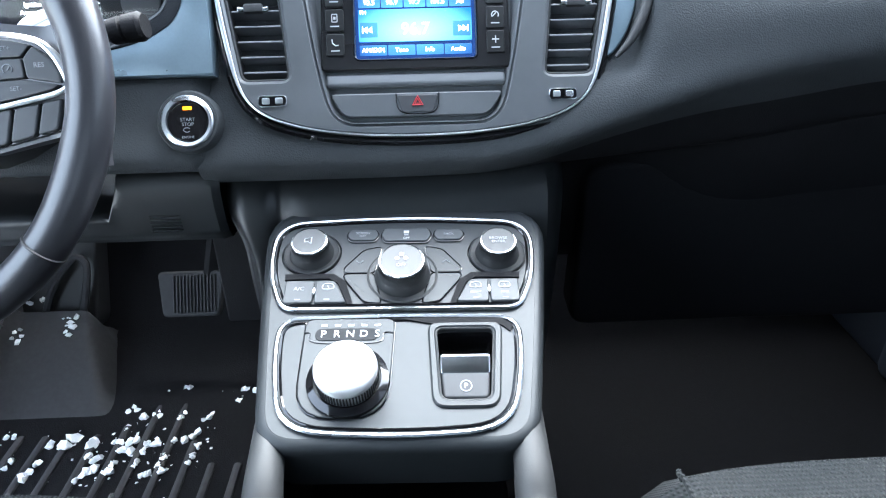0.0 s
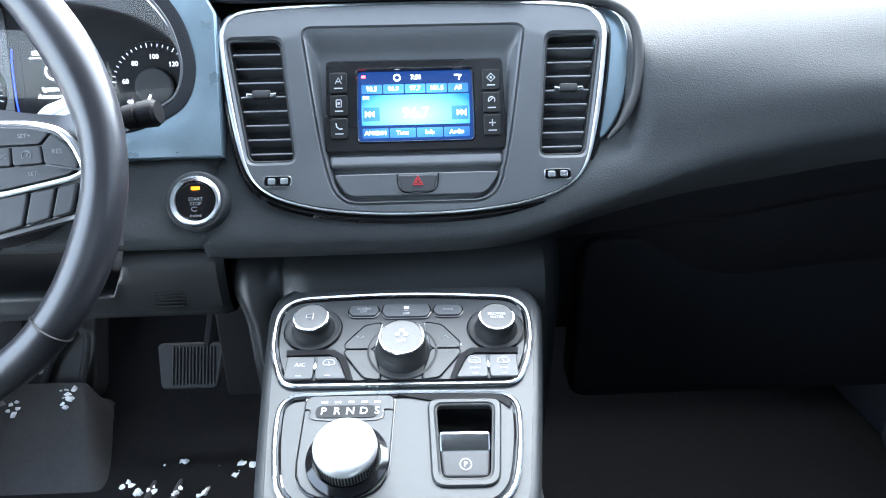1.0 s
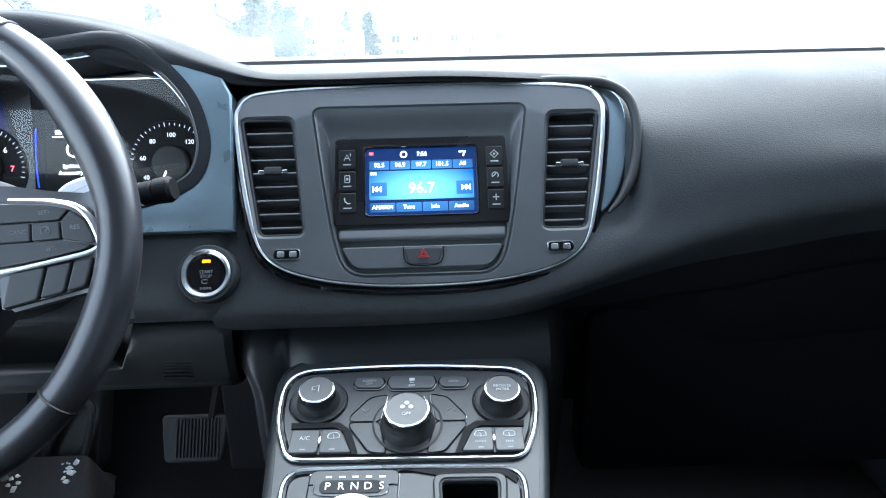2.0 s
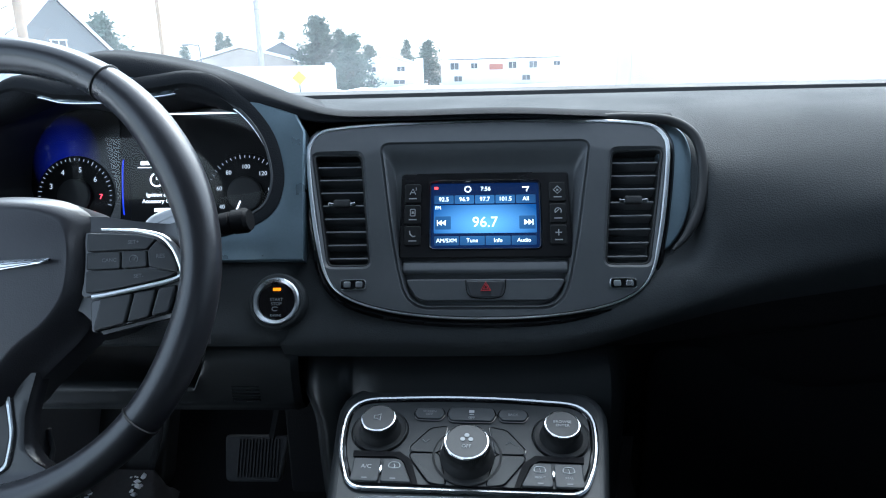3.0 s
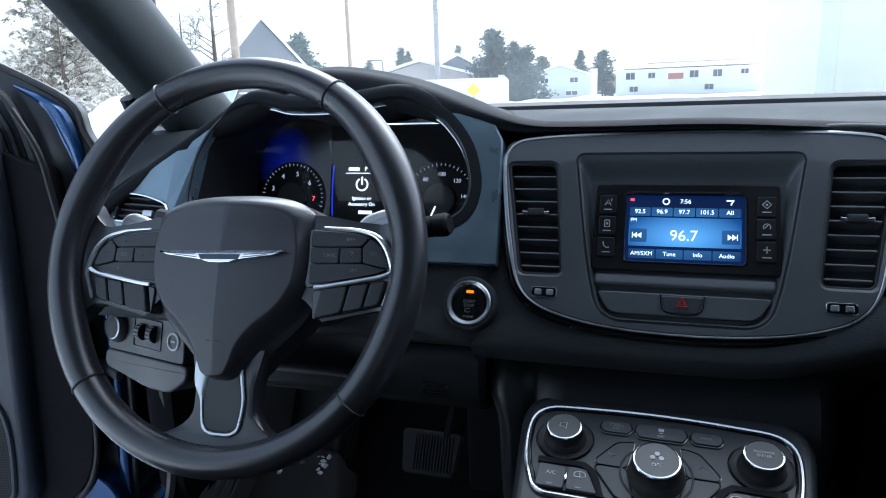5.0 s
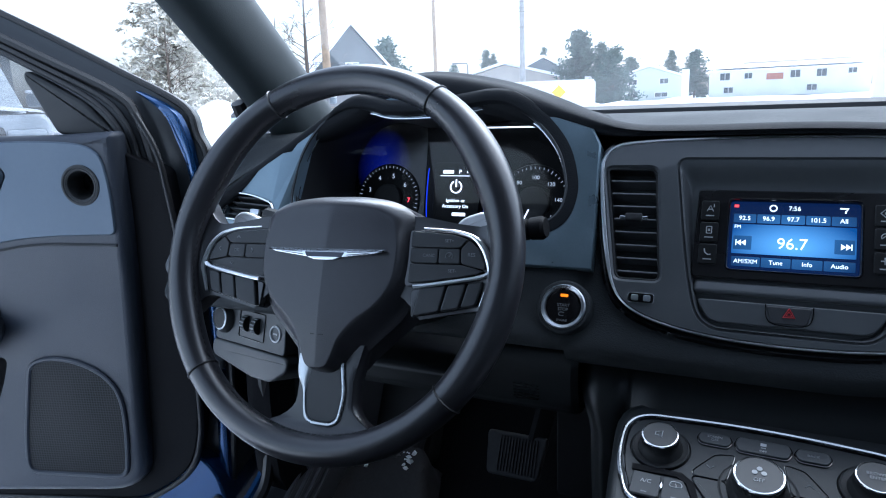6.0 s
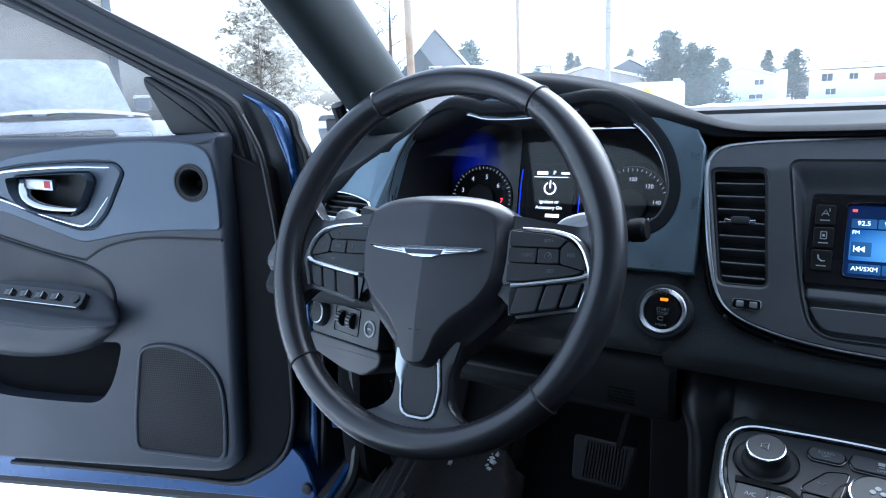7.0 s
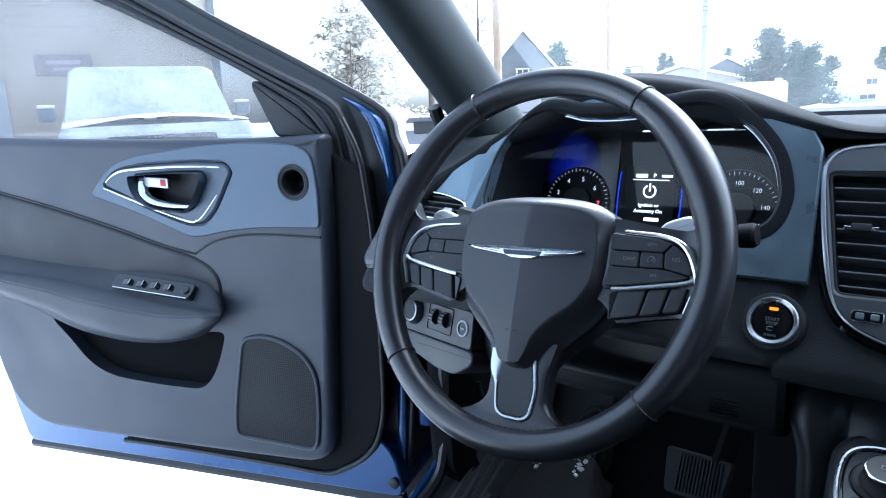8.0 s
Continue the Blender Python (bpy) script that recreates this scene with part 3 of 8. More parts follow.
        d = 0.030 * (1 - math.sqrt(max(0.0, 1 - min(1.0, max(0.0, (-0.766 - x) / 0.024)) ** 2))) + 0.035 * smoothstep(-0.205, -0.150, x)
        rows.append([(x, p[0] + d, p[1]) for p in curve(ctrl, 4)])
    loft(bm, rows)
    part("lower_skin", bm, DASH, dash)
    # knee panel
    bm = bmesh.new()
    rows = []
    for x in np.linspace(-0.60, -0.1875, 60):
        e = 0.006 * smoothstep(-0.194, -0.1875, x) ** 2 + 0.03 * smoothstep(-0.54, -0.60, x)
        drop = 0.058 * smoothstep(-0.284, -0.298, x) * smoothstep(-0.52, -0.50, x)
        ctrl = [(0.79, 0.786), (0.735, 0.782), (0.722, 0.774), (0.717, 0.755), (0.720, 0.725), (0.727, 0.710), (0.745, 0.702), (0.86, 0.698), (1.0, 0.70)]
        rows.append([(x, p[0] + e, min(p[1], p[1] * 0.25 + 0.75 * (0.786 - drop)) if drop else p[1]) for p in curve(ctrl, 4)])
    loft(bm, rows)
    part("knee_panel", bm, CONTRIM, dash)
    for i in range(5):
        bm = bmesh.new()
        block(bm, (0.030, 0.004, 0.0016), pose(-0.245, 0.7195, 0.722 + i * 0.004, -10), 0.0004, 1)
        part("grille_slot", bm, PIANO, dash)
    # dark filler behind the joint between knee panel and console
    bm = bmesh.new()
    block(bm, (0.07, 0.02, 0.24), pose(-0.195, 0.80, 0.68), 0.004)
    part("filler", bm, LOWBLACK, dash)
    # glove box lid, blackened like the lower dash for the overhang's shade
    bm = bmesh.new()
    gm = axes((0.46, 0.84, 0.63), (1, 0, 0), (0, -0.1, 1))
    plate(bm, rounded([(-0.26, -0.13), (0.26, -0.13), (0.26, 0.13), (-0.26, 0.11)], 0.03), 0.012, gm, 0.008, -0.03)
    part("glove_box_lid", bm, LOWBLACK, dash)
    bm = bmesh.new()
    rows = []
    for x in np.linspace(-0.46, 0.70, 46):
        d = 0.07 * (x / 0.66) ** 2
        rows.append([(x, q[0] - d, q[1]) for q in ((1.175, 1.010), (1.182, 1.026), (1.20, 1.031), (1.30, 1.030), (1.33, 1.0))])
    loft(bm, rows)
    part("defroster_strip", bm, MATT, dash, "black strip at the foot of the windscreen")
    bm = bmesh.new()
    for i in range(4):
        block(bm, (0.012, 0.0006, 0.0022), Matrix.Translation((0.452 + i * 0.016, 0.7685, 0.934 - 0.001 * i)) @ pose(0, 0, 0, -50, 0, 0))
    part("airbag_mark", bm, FAINT, dash, "faint moulded marking")
    return dash


dash = dashboard()


def dials():
    """Instrument cluster: two dials with a display between."""
    clu = thing("instrument_cluster", (-0.40, 0.91, 0.90), "car instrument cluster with two dials and a lit display", "dials")
    cm = axes((-0.395, 0.905, 0.93), (1, 0, 0), (0, 0.25, 1))
    dull = surface("cluster_dull_black", (0.006, 0.006, 0.007), 0.5, spec=0.15)
    bm = bmesh.new()
    plate(bm, rect(0, 0.004, 0.39, 0.160, 0.05), 0.0, cm, 0.001, -0.02)
    part("backplate", bm, dull, clu)
    blue = glowing("dial_blue_glow", (0.03, 0.06, 0.8), 0.30)
    white = glowing("dial_white_glow", (0.9, 0.93, 1.0), 0.75)
    soft = glowing("dial_soft_glow", (0.8, 0.85, 0.95), 0.20)
    dim = glowing("dial_grey_glow", (0.6, 0.65, 0.75), 0.16)
    red = glowing("dial_red_glow", (1.0, 0.05, 0.08), 0.8)
    for cx, nums, nm in ((-0.116, "12345678", "rev_counter"), (0.105, ["20", "40", "60", "80", "100", "120", "140", "160"], "speedometer")):
        dm = at(cm, cx, -0.018, 0.001)
        bm = bmesh.new()
        lathe(bm, [(0.052, 0.0), (0.0515, 0.0012), (0.050, 0.0016)], dm, 48)
        dial = part(nm, bm, dull, clu)
        for i, s in enumerate(nums):
            a = radians(238 - 40 * i) if nm == "rev_counter" else radians(248 - 40 * i)
            lettering(s, 0.0095 if nm == "rev_counter" else 0.0075, at(dm, 0.034 * math.cos(a), 0.034 * math.sin(a), 0.003), red if (nm == "rev_counter" and i > 5) else soft, dial, "numeral")
        bm = bmesh.new()
        for i in range(36):
            a = radians(246 - i * 260 / 35)
            block(bm, (0.005 if i % 5 == 0 else 0.003, 0.0008, 0.0004), at(dm, 0.047 * math.cos(a), 0.047 * math.sin(a), 0.003, math.degrees(a)))
        part("dial_scale", bm, dim, dial)
        bm = bmesh.new()
        lathe(bm, [(0.022, 0.0005), (0.022, 0.006), (0.019, 0.008)], dm, 32)
        part("hub_cap", bm, MATT, dial)
        bm = bmesh.new()
        block(bm, (0.0016, 0.024, 0.001), dm @ pose(0, 0, 0.009, 0, 0, 156) @ pose(0, 0.022, 0))
        part("needle", bm, white, dial)
    bm = bmesh.new()
    plate(bm, rect(-0.135, 0.014, 0.155, 0.20, 0.045), 0.0012, cm, 0.0004, 0.0)
    haze = lit_screen("dial_blue_haze", tuple(cm @ Vector((-0.128, 0.030, 0.0))), (0.046, 0.06, 0.056), (0.0, 0.0, 0.0), (0.012, 0.024, 0.42), 0.10)
    part("blue_glow_field", bm, haze, clu, "dim blue lit field")
    mm = at(cm, -0.006, -0.008, 0.004)
    bm = bmesh.new()
    plate(bm, rect(0, 0, 0.070, 0.086, 0.004), 0.004, mm, 0.001, -0.004)
    disp = part("message_display", bm, dull, clu, "small black display with white text")
    for s, y, z in (("Ignition or", -0.010, 0.0068), ("Accessory On", -0.018, 0.0068)):
        lettering(s, z, at(mm, 0, y, 0.0045), white, disp)
    lettering("P", 0.008, at(mm, 0.005, 0.030, 0.0045), white, disp)
    for sx, sy, cx, cy in ((0.016, 0.0045, -0.013, 0.030), (0.014, 0.003, 0.022, 0.030), (0.050, 0.0008, 0, 0.0245), (0.020, 0.0045, 0.006, -0.029)):
        bm = bmesh.new()
        block(bm, (sx, sy, 0.0004), at(mm, cx, cy, 0.0045))
        part("status_bar", bm, white, disp)
    bm = bmesh.new()
    tube(bm, [at(mm, 0.0082 * math.sin(a), 0.009 + 0.0082 * math.cos(a), 0.005).translation for a in np.linspace(0.5, 2 * math.pi - 0.5, 20)], 0.0010, 6)
    tube(bm, [at(mm, 0, 0.009, 0.005).translation, at(mm, 0, 0.0195, 0.005).translation], 0.0010, 6)
    part("power_symbol", bm, white, disp)
    for sx in (-1, 1):
        bm = bmesh.new()
        tube(bm, [at(mm, sx * (0.042 + 0.002 * math.cos(v)), 0.035 * math.sin(v), 0.006).translation for v in np.linspace(-1.4, 1.4, 14)], 0.0008, 6)
        part("light_bar", bm, blue, disp, "blue lit bar")
    bm = bmesh.new()
    lens = cm @ pose(0, 0.004, 0.008, 7)
    loft(bm, [[lens @ Vector((u, v, 0.020 + 1.15 * u * u)) for u in np.linspace(-0.185, 0.185, 25)] for v in np.linspace(-0.075, 0.082, 5)])
    ob = part("cover_glass", bm, pane("cluster_cover", gloss=0.02, shine_least=0.03), clu, "clear curved cover")
    ob.visible_shadow = False


dials()


# ---- middle panel with vents, radio and storage lid ----
def vent(panel, sx):
    pts = [(sx * 0.118, -0.053), (sx * 0.1635, -0.053), (sx * 0.1835, 0.069), (sx * 0.130, 0.068)]
    loop = rounded(pts if sx > 0 else pts[::-1], 0.008, 4)
    cx = sx * 0.149
    ve = part("air_vent", band(bmesh.new(), inset(loop, -0.0005), inset(loop, 0.0022), 0.0015, BEZEL, -0.03), MATT, panel, "black air vent with louvres")
    bm = bmesh.new()
    plate(bm, loop, -0.030, BEZEL, 0.001, -0.034)
    part("vent_back", bm, PIANO, ve)
    for i in range(8):
        v = 0.0525 - i * 0.0141
        f = (v + 0.053) / 0.122
        a, b = 0.118 + 0.012 * f + 0.003, 0.1635 + 0.020 * f - 0.003
        bm = bmesh.new()
        block(bm, (b - a, 0.0021, 0.020), at(BEZEL, sx * (a + b) / 2, v, -0.0105) @ pose(0, 0, 0, -14), 0.0007, 2)
        part("louvre", bm, LOUVRE, ve)
    for i in range(4):
        bm = bmesh.new()
        block(bm, (0.0018, 0.108, 0.012), at(BEZEL, sx * (0.129 + i * 0.011), 0.006, -0.026) @ pose(0, 0, 0, 0, 0, -sx * 8), 0.0005, 1)
        part("inner_blade", bm, MATT, ve)
    bm = bmesh.new()
    block(bm, (0.018, 0.0085, 0.008), at(BEZEL, cx + sx * 0.001, 0.0145, 0.000), 0.002)
    tab = part("slide_tab", bm, MATT, ve)
    for d in (-1, 1):
        bm = bmesh.new()
        block(bm, (0.006, 0.0035, 0.003), at(BEZEL, cx + sx * 0.001 + d * 0.0115, 0.0135, 0.0015) @ pose(0, 0, 0, 0, 0, d * 8), 0.0008)
        part("chrome_tip", bm, CHROME, tab, "chrome tip")
    # thumb wheel under the vent
    bm = bmesh.new()
    plate(bm, rect(sx * 0.1345, -0.072, 0.026, 0.0100, 0.0035), 0.0068, BEZEL, 0.0008, -0.004)
    tw = part("thumb_wheel", bm, PIANO, panel)
    bm = bmesh.new()
    for i in (0, 2):
        block(bm, (0.0070, 0.0060, 0.004), at(BEZEL, sx * 0.1345 + (i - 1) * 0.0060, -0.072, 0.0068), 0.0012)
    part("rib_band", bm, SILVER, tw, "silver ribs")
    bm = bmesh.new()
    tube(bm, [at(BEZEL, p.x, p.y, 0.0068).translation for p in rect(sx * 0.1345, -0.072, 0.0255, 0.0095, 0.0035)], 0.0006, 5, True)
    part("wheel_rim", bm, CHROME, tw, "thin chrome edge")


def middle_panel():
    pan = thing("centre_stack", (0.01, 0.76, 0.82), "black centre dash panel with chrome outline, vents and radio", "dash panel")
    half = [(0, -0.1070), (0.055, -0.1050), (0.105, -0.0980), (0.1435, -0.0845), (0.164, -0.0625), (0.1755, -0.022), (0.1840, 0.025), (0.1890, 0.066), (0.1870, 0.082), (0.176, 0.0945), (0.152, 0.0992), (0.08, 0.1030), (0, 0.1045)]
    loop = curve(mirrored(half), 5, True)
    vents = []
    for sx in (-1, 1):
        pts = [(sx * 0.118, -0.053), (sx * 0.1635, -0.053), (sx * 0.1835, 0.069), (sx * 0.130, 0.068)]
        vents.append(rounded(pts if sx > 0 else pts[::-1], 0.008, 4))
    dish = rounded([(-0.078, -0.095, 0.022), (0.074, -0.095, 0.022), (0.088, -0.045, 0.05), (0.107, 0.077, 0.009), (-0.109, 0.077, 0.009), (-0.092, -0.045, 0.05)], 0.012, 6)
    bed = rounded([(-0.0745, -0.0915, 0.018), (0.0705, -0.0915, 0.018), (0.0845, -0.045, 0.05), (0.0915, 0.0485, 0.006), (-0.0935, 0.0485, 0.006), (-0.0885, -0.045, 0.05)], 0.012, 6)
    bm = bmesh.new()
    holed(bm, loop, [*vents, dish], 0.006, BEZEL, -0.016, 0.012, 0.003)
    crown(bm)
    part("panel", bm, BEZELTRIM, pan)
    # sunk middle field
    bm = bmesh.new()
    rows = []
    for f in np.linspace(0, 1, 8):
        rows.append([BEZEL @ Vector((p.x + (q.x - p.x) * f, p.y + (q.y - p.y) * f, 0.0060 - 0.0125 * (0.35 * f + 0.65 * smoothstep(0, 1, f)))) for p, q in zip(dish, bed)])
    loft(bm, rows, True)
    made = [bm.verts.new(BEZEL @ Vector((p.x, p.y, -0.0065))) for p in bed]
    bm.faces.new(made)
    bmesh.ops.remove_doubles(bm, verts=bm.verts[:], dist=1e-5)
    part("sunk_field", bm, BEZELTRIM, pan)
    # chrome outline and its gloss black shadow line
    bm = bmesh.new()
    tube(bm, [BEZEL @ Vector((p.x, p.y, 0.0054)) for p in inset(loop, 0.0008)], [0.0009 + 0.0015 * smoothstep(-0.09, -0.02, p.y) * smoothstep(0.0, 0.15, abs(p.x)) for p in loop], 8, True)
    crown(bm)
    part("chrome_outline", bm, BRIGHTLINE, pan, "chrome outline strip")
    bm = bmesh.new()
    band(bm, inset(loop, -0.0080), inset(loop, -0.0005), 0.0022, BEZEL, -0.014, 0.0030)
    crown(bm)
    part("gloss_surround", bm, PIANO, pan, "gloss black surround")
    for sx in (-1, 1):
        vent(pan, sx)
    # storage lid with the hazard switch
    bm = bmesh.new()
    plate(bm, rounded([(-0.070, -0.088, 0.010), (0.066, -0.088, 0.010), (0.080, -0.066, 0.006), (-0.083, -0.066, 0.006)], 0.006), 0.001, BEZEL, 0.0015, -0.006)
    lid = part("storage_lid", bm, BEZELTRIM, pan)
    bm = bmesh.new()
    plate(bm, rounded([(-0.016, -0.085), (0.014, -0.085), (0.019, -0.068), (-0.021, -0.068)], 0.004), 0.0018, BEZEL, 0.0015, -0.006)
    hz = part("hazard_switch", bm, BUTTON, pan, "black hazard light switch")
    bm = bmesh.new()
    tri = [(-0.0048, -0.004), (0.0048, -0.004), (0.0, 0.0044)]
    tube(bm, [at(BEZEL, -0.001 + x, -0.074 + y, 0.0027).translation for x, y in tri], 0.0007, 5, True)
    tube(bm, [at(BEZEL, -0.001 + x * 0.5, -0.0745 + y * 0.5, 0.0027).translation for x, y in tri], 0.0006, 5, True)
    part("warning_triangle", bm, RED, hz, "red warning triangle")
    bm = bmesh.new()
    tube(bm, [at(BEZEL, x, y, 0.0022).translation for x, y in curve([(-0.021, -0.067), (-0.0195, -0.080), (-0.012, -0.0855), (0.010, -0.0855), (0.0175, -0.080), (0.019, -0.067)], 5)], 0.0006, 5)
    part("switch_edge", bm, PIANO, hz)
    bm = bmesh.new()
    block(bm, (0.170, 0.014, 0.008), at(BEZEL, -0.0015, -0.0535, -0.0045) @ pose(0, 0, 0, -16), 0.0038, 3)
    part("ledge", bm, BEZELTRIM, pan)
    return pan


middle_panel()


def radio():
    """Touch screen unit with three keys on each side."""
    rm = at(BEZEL, -0.001, 0.001, -0.006)
    ra = thing("radio", rm.translation, "black car radio with a lit blue touch screen", "radio")
    bm = bmesh.new()
    outer = rounded([(-0.0885, -0.0455), (0.0885, -0.0455), (0.0865, 0.0455), (-0.0865, 0.0455)], 0.004, 4)
    inner = rect(0, 0, 0.112, 0.070, 0.004, 4)
    holed(bm, outer, [inner], 0.007, rm, 0.0, 0.005, 0.0015)
    part("bezel", bm, surface("radio_black", (0.008, 0.008, 0.009), 0.3), ra)
    bm = bmesh.new()
    tube(bm, [rm @ Vector((p.x, p.y, 0.0065)) for p in inset(inner, -0.0016)], 0.0011, 6, True)
    part("screen_surround", bm, PIANO, ra)
    keyblack = surface("radio_key_black", (0.009, 0.0095, 0.010), 0.42, spec=0.35)
    night = glowing("screen_dark", (0.004, 0.014, 0.06), 0.3)
    mid = tuple(rm @ Vector((0.0, -0.009, 0.003)))
    deep = lit_screen("screen_blue", mid, (0.062, 0.030, 0.030), (0.012, 0.075, 0.26), (0.20, 0.52, 1.0), 0.34)
    tile = lit_screen("screen_tile", tuple(rm @ Vector((0, 0.0, 0.003))), (0.075, 0.05, 0.05), (0.008, 0.03, 0.10), (0.07, 0.22, 0.5), 0.30)
    ink = glowing("screen_white", (0.85, 0.93, 1.0), 0.62)
    bm = bmesh.new()
    plate(bm, rect(0, 0, 0.112, 0.070, 0.004), 0.0028, rm, 0.0005)
    sc = part("screen", bm, night, ra, "lit screen with radio stations")
    bm = bmesh.new()
    plate(bm, rect(0, -0.0035, 0.106, 0.030, 0.001), 0.0031, rm, 0.0001, 0.0028)
    part("blue_field", bm, deep, sc)
    for i in range(5):
        bm = bmesh.new()
        plate(bm, rect(-0.0425 + i * 0.02125, 0.0175, 0.0202, 0.0090, 0.001), 0.0033, rm, 0.0002, 0.0028)
        part("preset_tile", bm, tile, sc)
    for i, s in enumerate(("92.5", "96.9", "97.7", "101.5", "All")):
        lettering(s, 0.0062, at(rm, -0.0425 + i * 0.02125, 0.0175, 0.0035), ink, sc)
    for i, s in enumerate(("AM/SXM", "Tune", "Info", "Audio")):
        bm = bmesh.new()
        plate(bm, rect(-0.0398 + i * 0.02655, -0.0265, 0.0255, 0.0095, 0.001), 0.0033, rm, 0.0002, 0.0028)
        part("menu_tile", bm, tile, sc)
        lettering(s, 0.0058, at(rm, -0.0398 + i * 0.02655, -0.0265, 0.0035), ink, sc)
    lettering("96.7", 0.0155, at(rm, 0.0, -0.0075, 0.0036), ink, sc)
    lettering("FM", 0.0050, at(rm, -0.0485, 0.0085, 0.0035), ink, sc)
    lettering("7:56", 0.0062, at(rm, 0.001, 0.0285, 0.0035), ink, sc)
    for sx in (-1, 1):
        bm = bmesh.new()
        plate(bm, rect(sx * 0.0435, -0.0075, 0.0165, 0.014, 0.001), 0.0034, rm, 0.0002, 0.0031)
        part("seek_tile", bm, tile, sc)
        bm = bmesh.new()
        for d in (0, 1):
            x0 = sx * (0.0405 + d * 0.0042)
            bm.faces.new([bm.verts.new(rm @ Vector(p)) for p in ((x0, -0.0105, 0.0036), (x0 + sx * 0.0042, -0.0075, 0.0036), (x0, -0.0045, 0.0036))])
        block(bm, (0.0008, 0.006, 0.0002), at(rm, sx * 0.0492, -0.0075, 0.0036))
        part("seek_arrows", bm, ink, sc)
    bm = bmesh.new()
    lathe(bm, [(0.0036, 0.0034), (0.0024, 0.0034)], at(rm, -0.0175, 0.0285), 16, False)
    part("status_ring", bm, ink, sc)
    bm = bmesh.new()
    tube(bm, [rm @ Vector((x, y, 0.0035)) for x, y in ((0.039, 0.030), (0.046, 0.030), (0.0435, 0.027), (0.0435, 0.0255))], 0.0007, 5)
    part("status_arrow", bm, ink, sc)
    bm = bmesh.new()
    block(bm, (0.004, 0.0026, 0.0002), at(rm, -0.0505, 0.030, 0.0034))
    part("red_mark", bm, glowing("screen_red", (0.9, 0.05, 0.05), 0.8), sc, "small red mark")
    for sx in (-1, 1):
        for i in range(3):
            bm = bmesh.new()
            kx, ky = sx * 0.0745, 0.023 - i * 0.0225
            plate(bm, rect(kx, ky, 0.0170, 0.0205, 0.0025), 0.0085, rm, 0.001, 0.006)
            key = part("side_key", bm, keyblack, ra)
            bm = bmesh.new()
            if sx > 0 and i == 2:
                block(bm, (0.0066, 0.0011, 0.0002), at(rm, kx, ky + 0.002, 0.0087))
                block(bm, (0.0011, 0.0066, 0.0002), at(rm, kx, ky + 0.002, 0.0087))
            elif sx < 0 and i == 0:
                tube(bm, [rm @ Vector((kx + dx, ky + 0.002 + dy, 0.0087)) for dx, dy in ((-0.003, -0.003), (0, 0.003), (0.003, -0.003))], 0.0005, 5)
                tube(bm, [rm @ Vector((kx + dx, ky + 0.002 + dy, 0.0087)) for dx, dy in ((-0.002, -0.001), (0.002, -0.001))], 0.0005, 5)
                tube(bm, [rm @ Vector((kx + 0.0035 * math.cos(a), ky + 0.005 + 0.0035 * math.sin(a), 0.0087)) for a in (-0.5, 0, 0.5)], 0.0004, 5)
            elif sx < 0 and i == 1:
                tube(bm, [rm @ Vector((p.x, p.y, 0.0087)) for p in rect(kx, ky + 0.002, 0.0048, 0.0070, 0.0008)], 0.0005, 5, True)
                block(bm, (0.0022, 0.0025, 0.0002), at(rm, kx, ky + 0.002, 0.0087))
            elif sx < 0:
                tube(bm, [rm @ Vector((kx + dx, ky + 0.002 + dy, 0.0087)) for dx, dy in ((-0.003, 0.003), (-0.0025, -0.0005), (0.0005, -0.003), (0.003, -0.0025))], 0.0007, 5)
            elif i == 0:
                tube(bm, [rm @ Vector((kx + dx, ky + 0.002 + dy, 0.0087)) for dx, dy in ((0, 0.004), (0.004, 0), (0, -0.004), (-0.004, 0))], 0.0006, 5, True)
                block(bm, (0.002, 0.002, 0.0002), at(rm, kx, ky + 0.002, 0.0087))
            else:
                tube(bm, [rm @ Vector((kx + 0.0032 * math.cos(a), ky + 0.002 + 0.0032 * math.sin(a), 0.0087)) for a in np.linspace(-0.6, 3.8, 12)], 0.0005, 5)
                tube(bm, [rm @ Vector((kx + dx, ky + 0.002 + dy, 0.0087)) for dx, dy in ((-0.002, -0.001), (0.001, 0.002))], 0.0005, 5)
            block(bm, (0.008, 0.0011, 0.0002), at(rm, kx, ky - 0.0055, 0.0087))
            part("key_symbol", bm, PRINT, key)


radio()


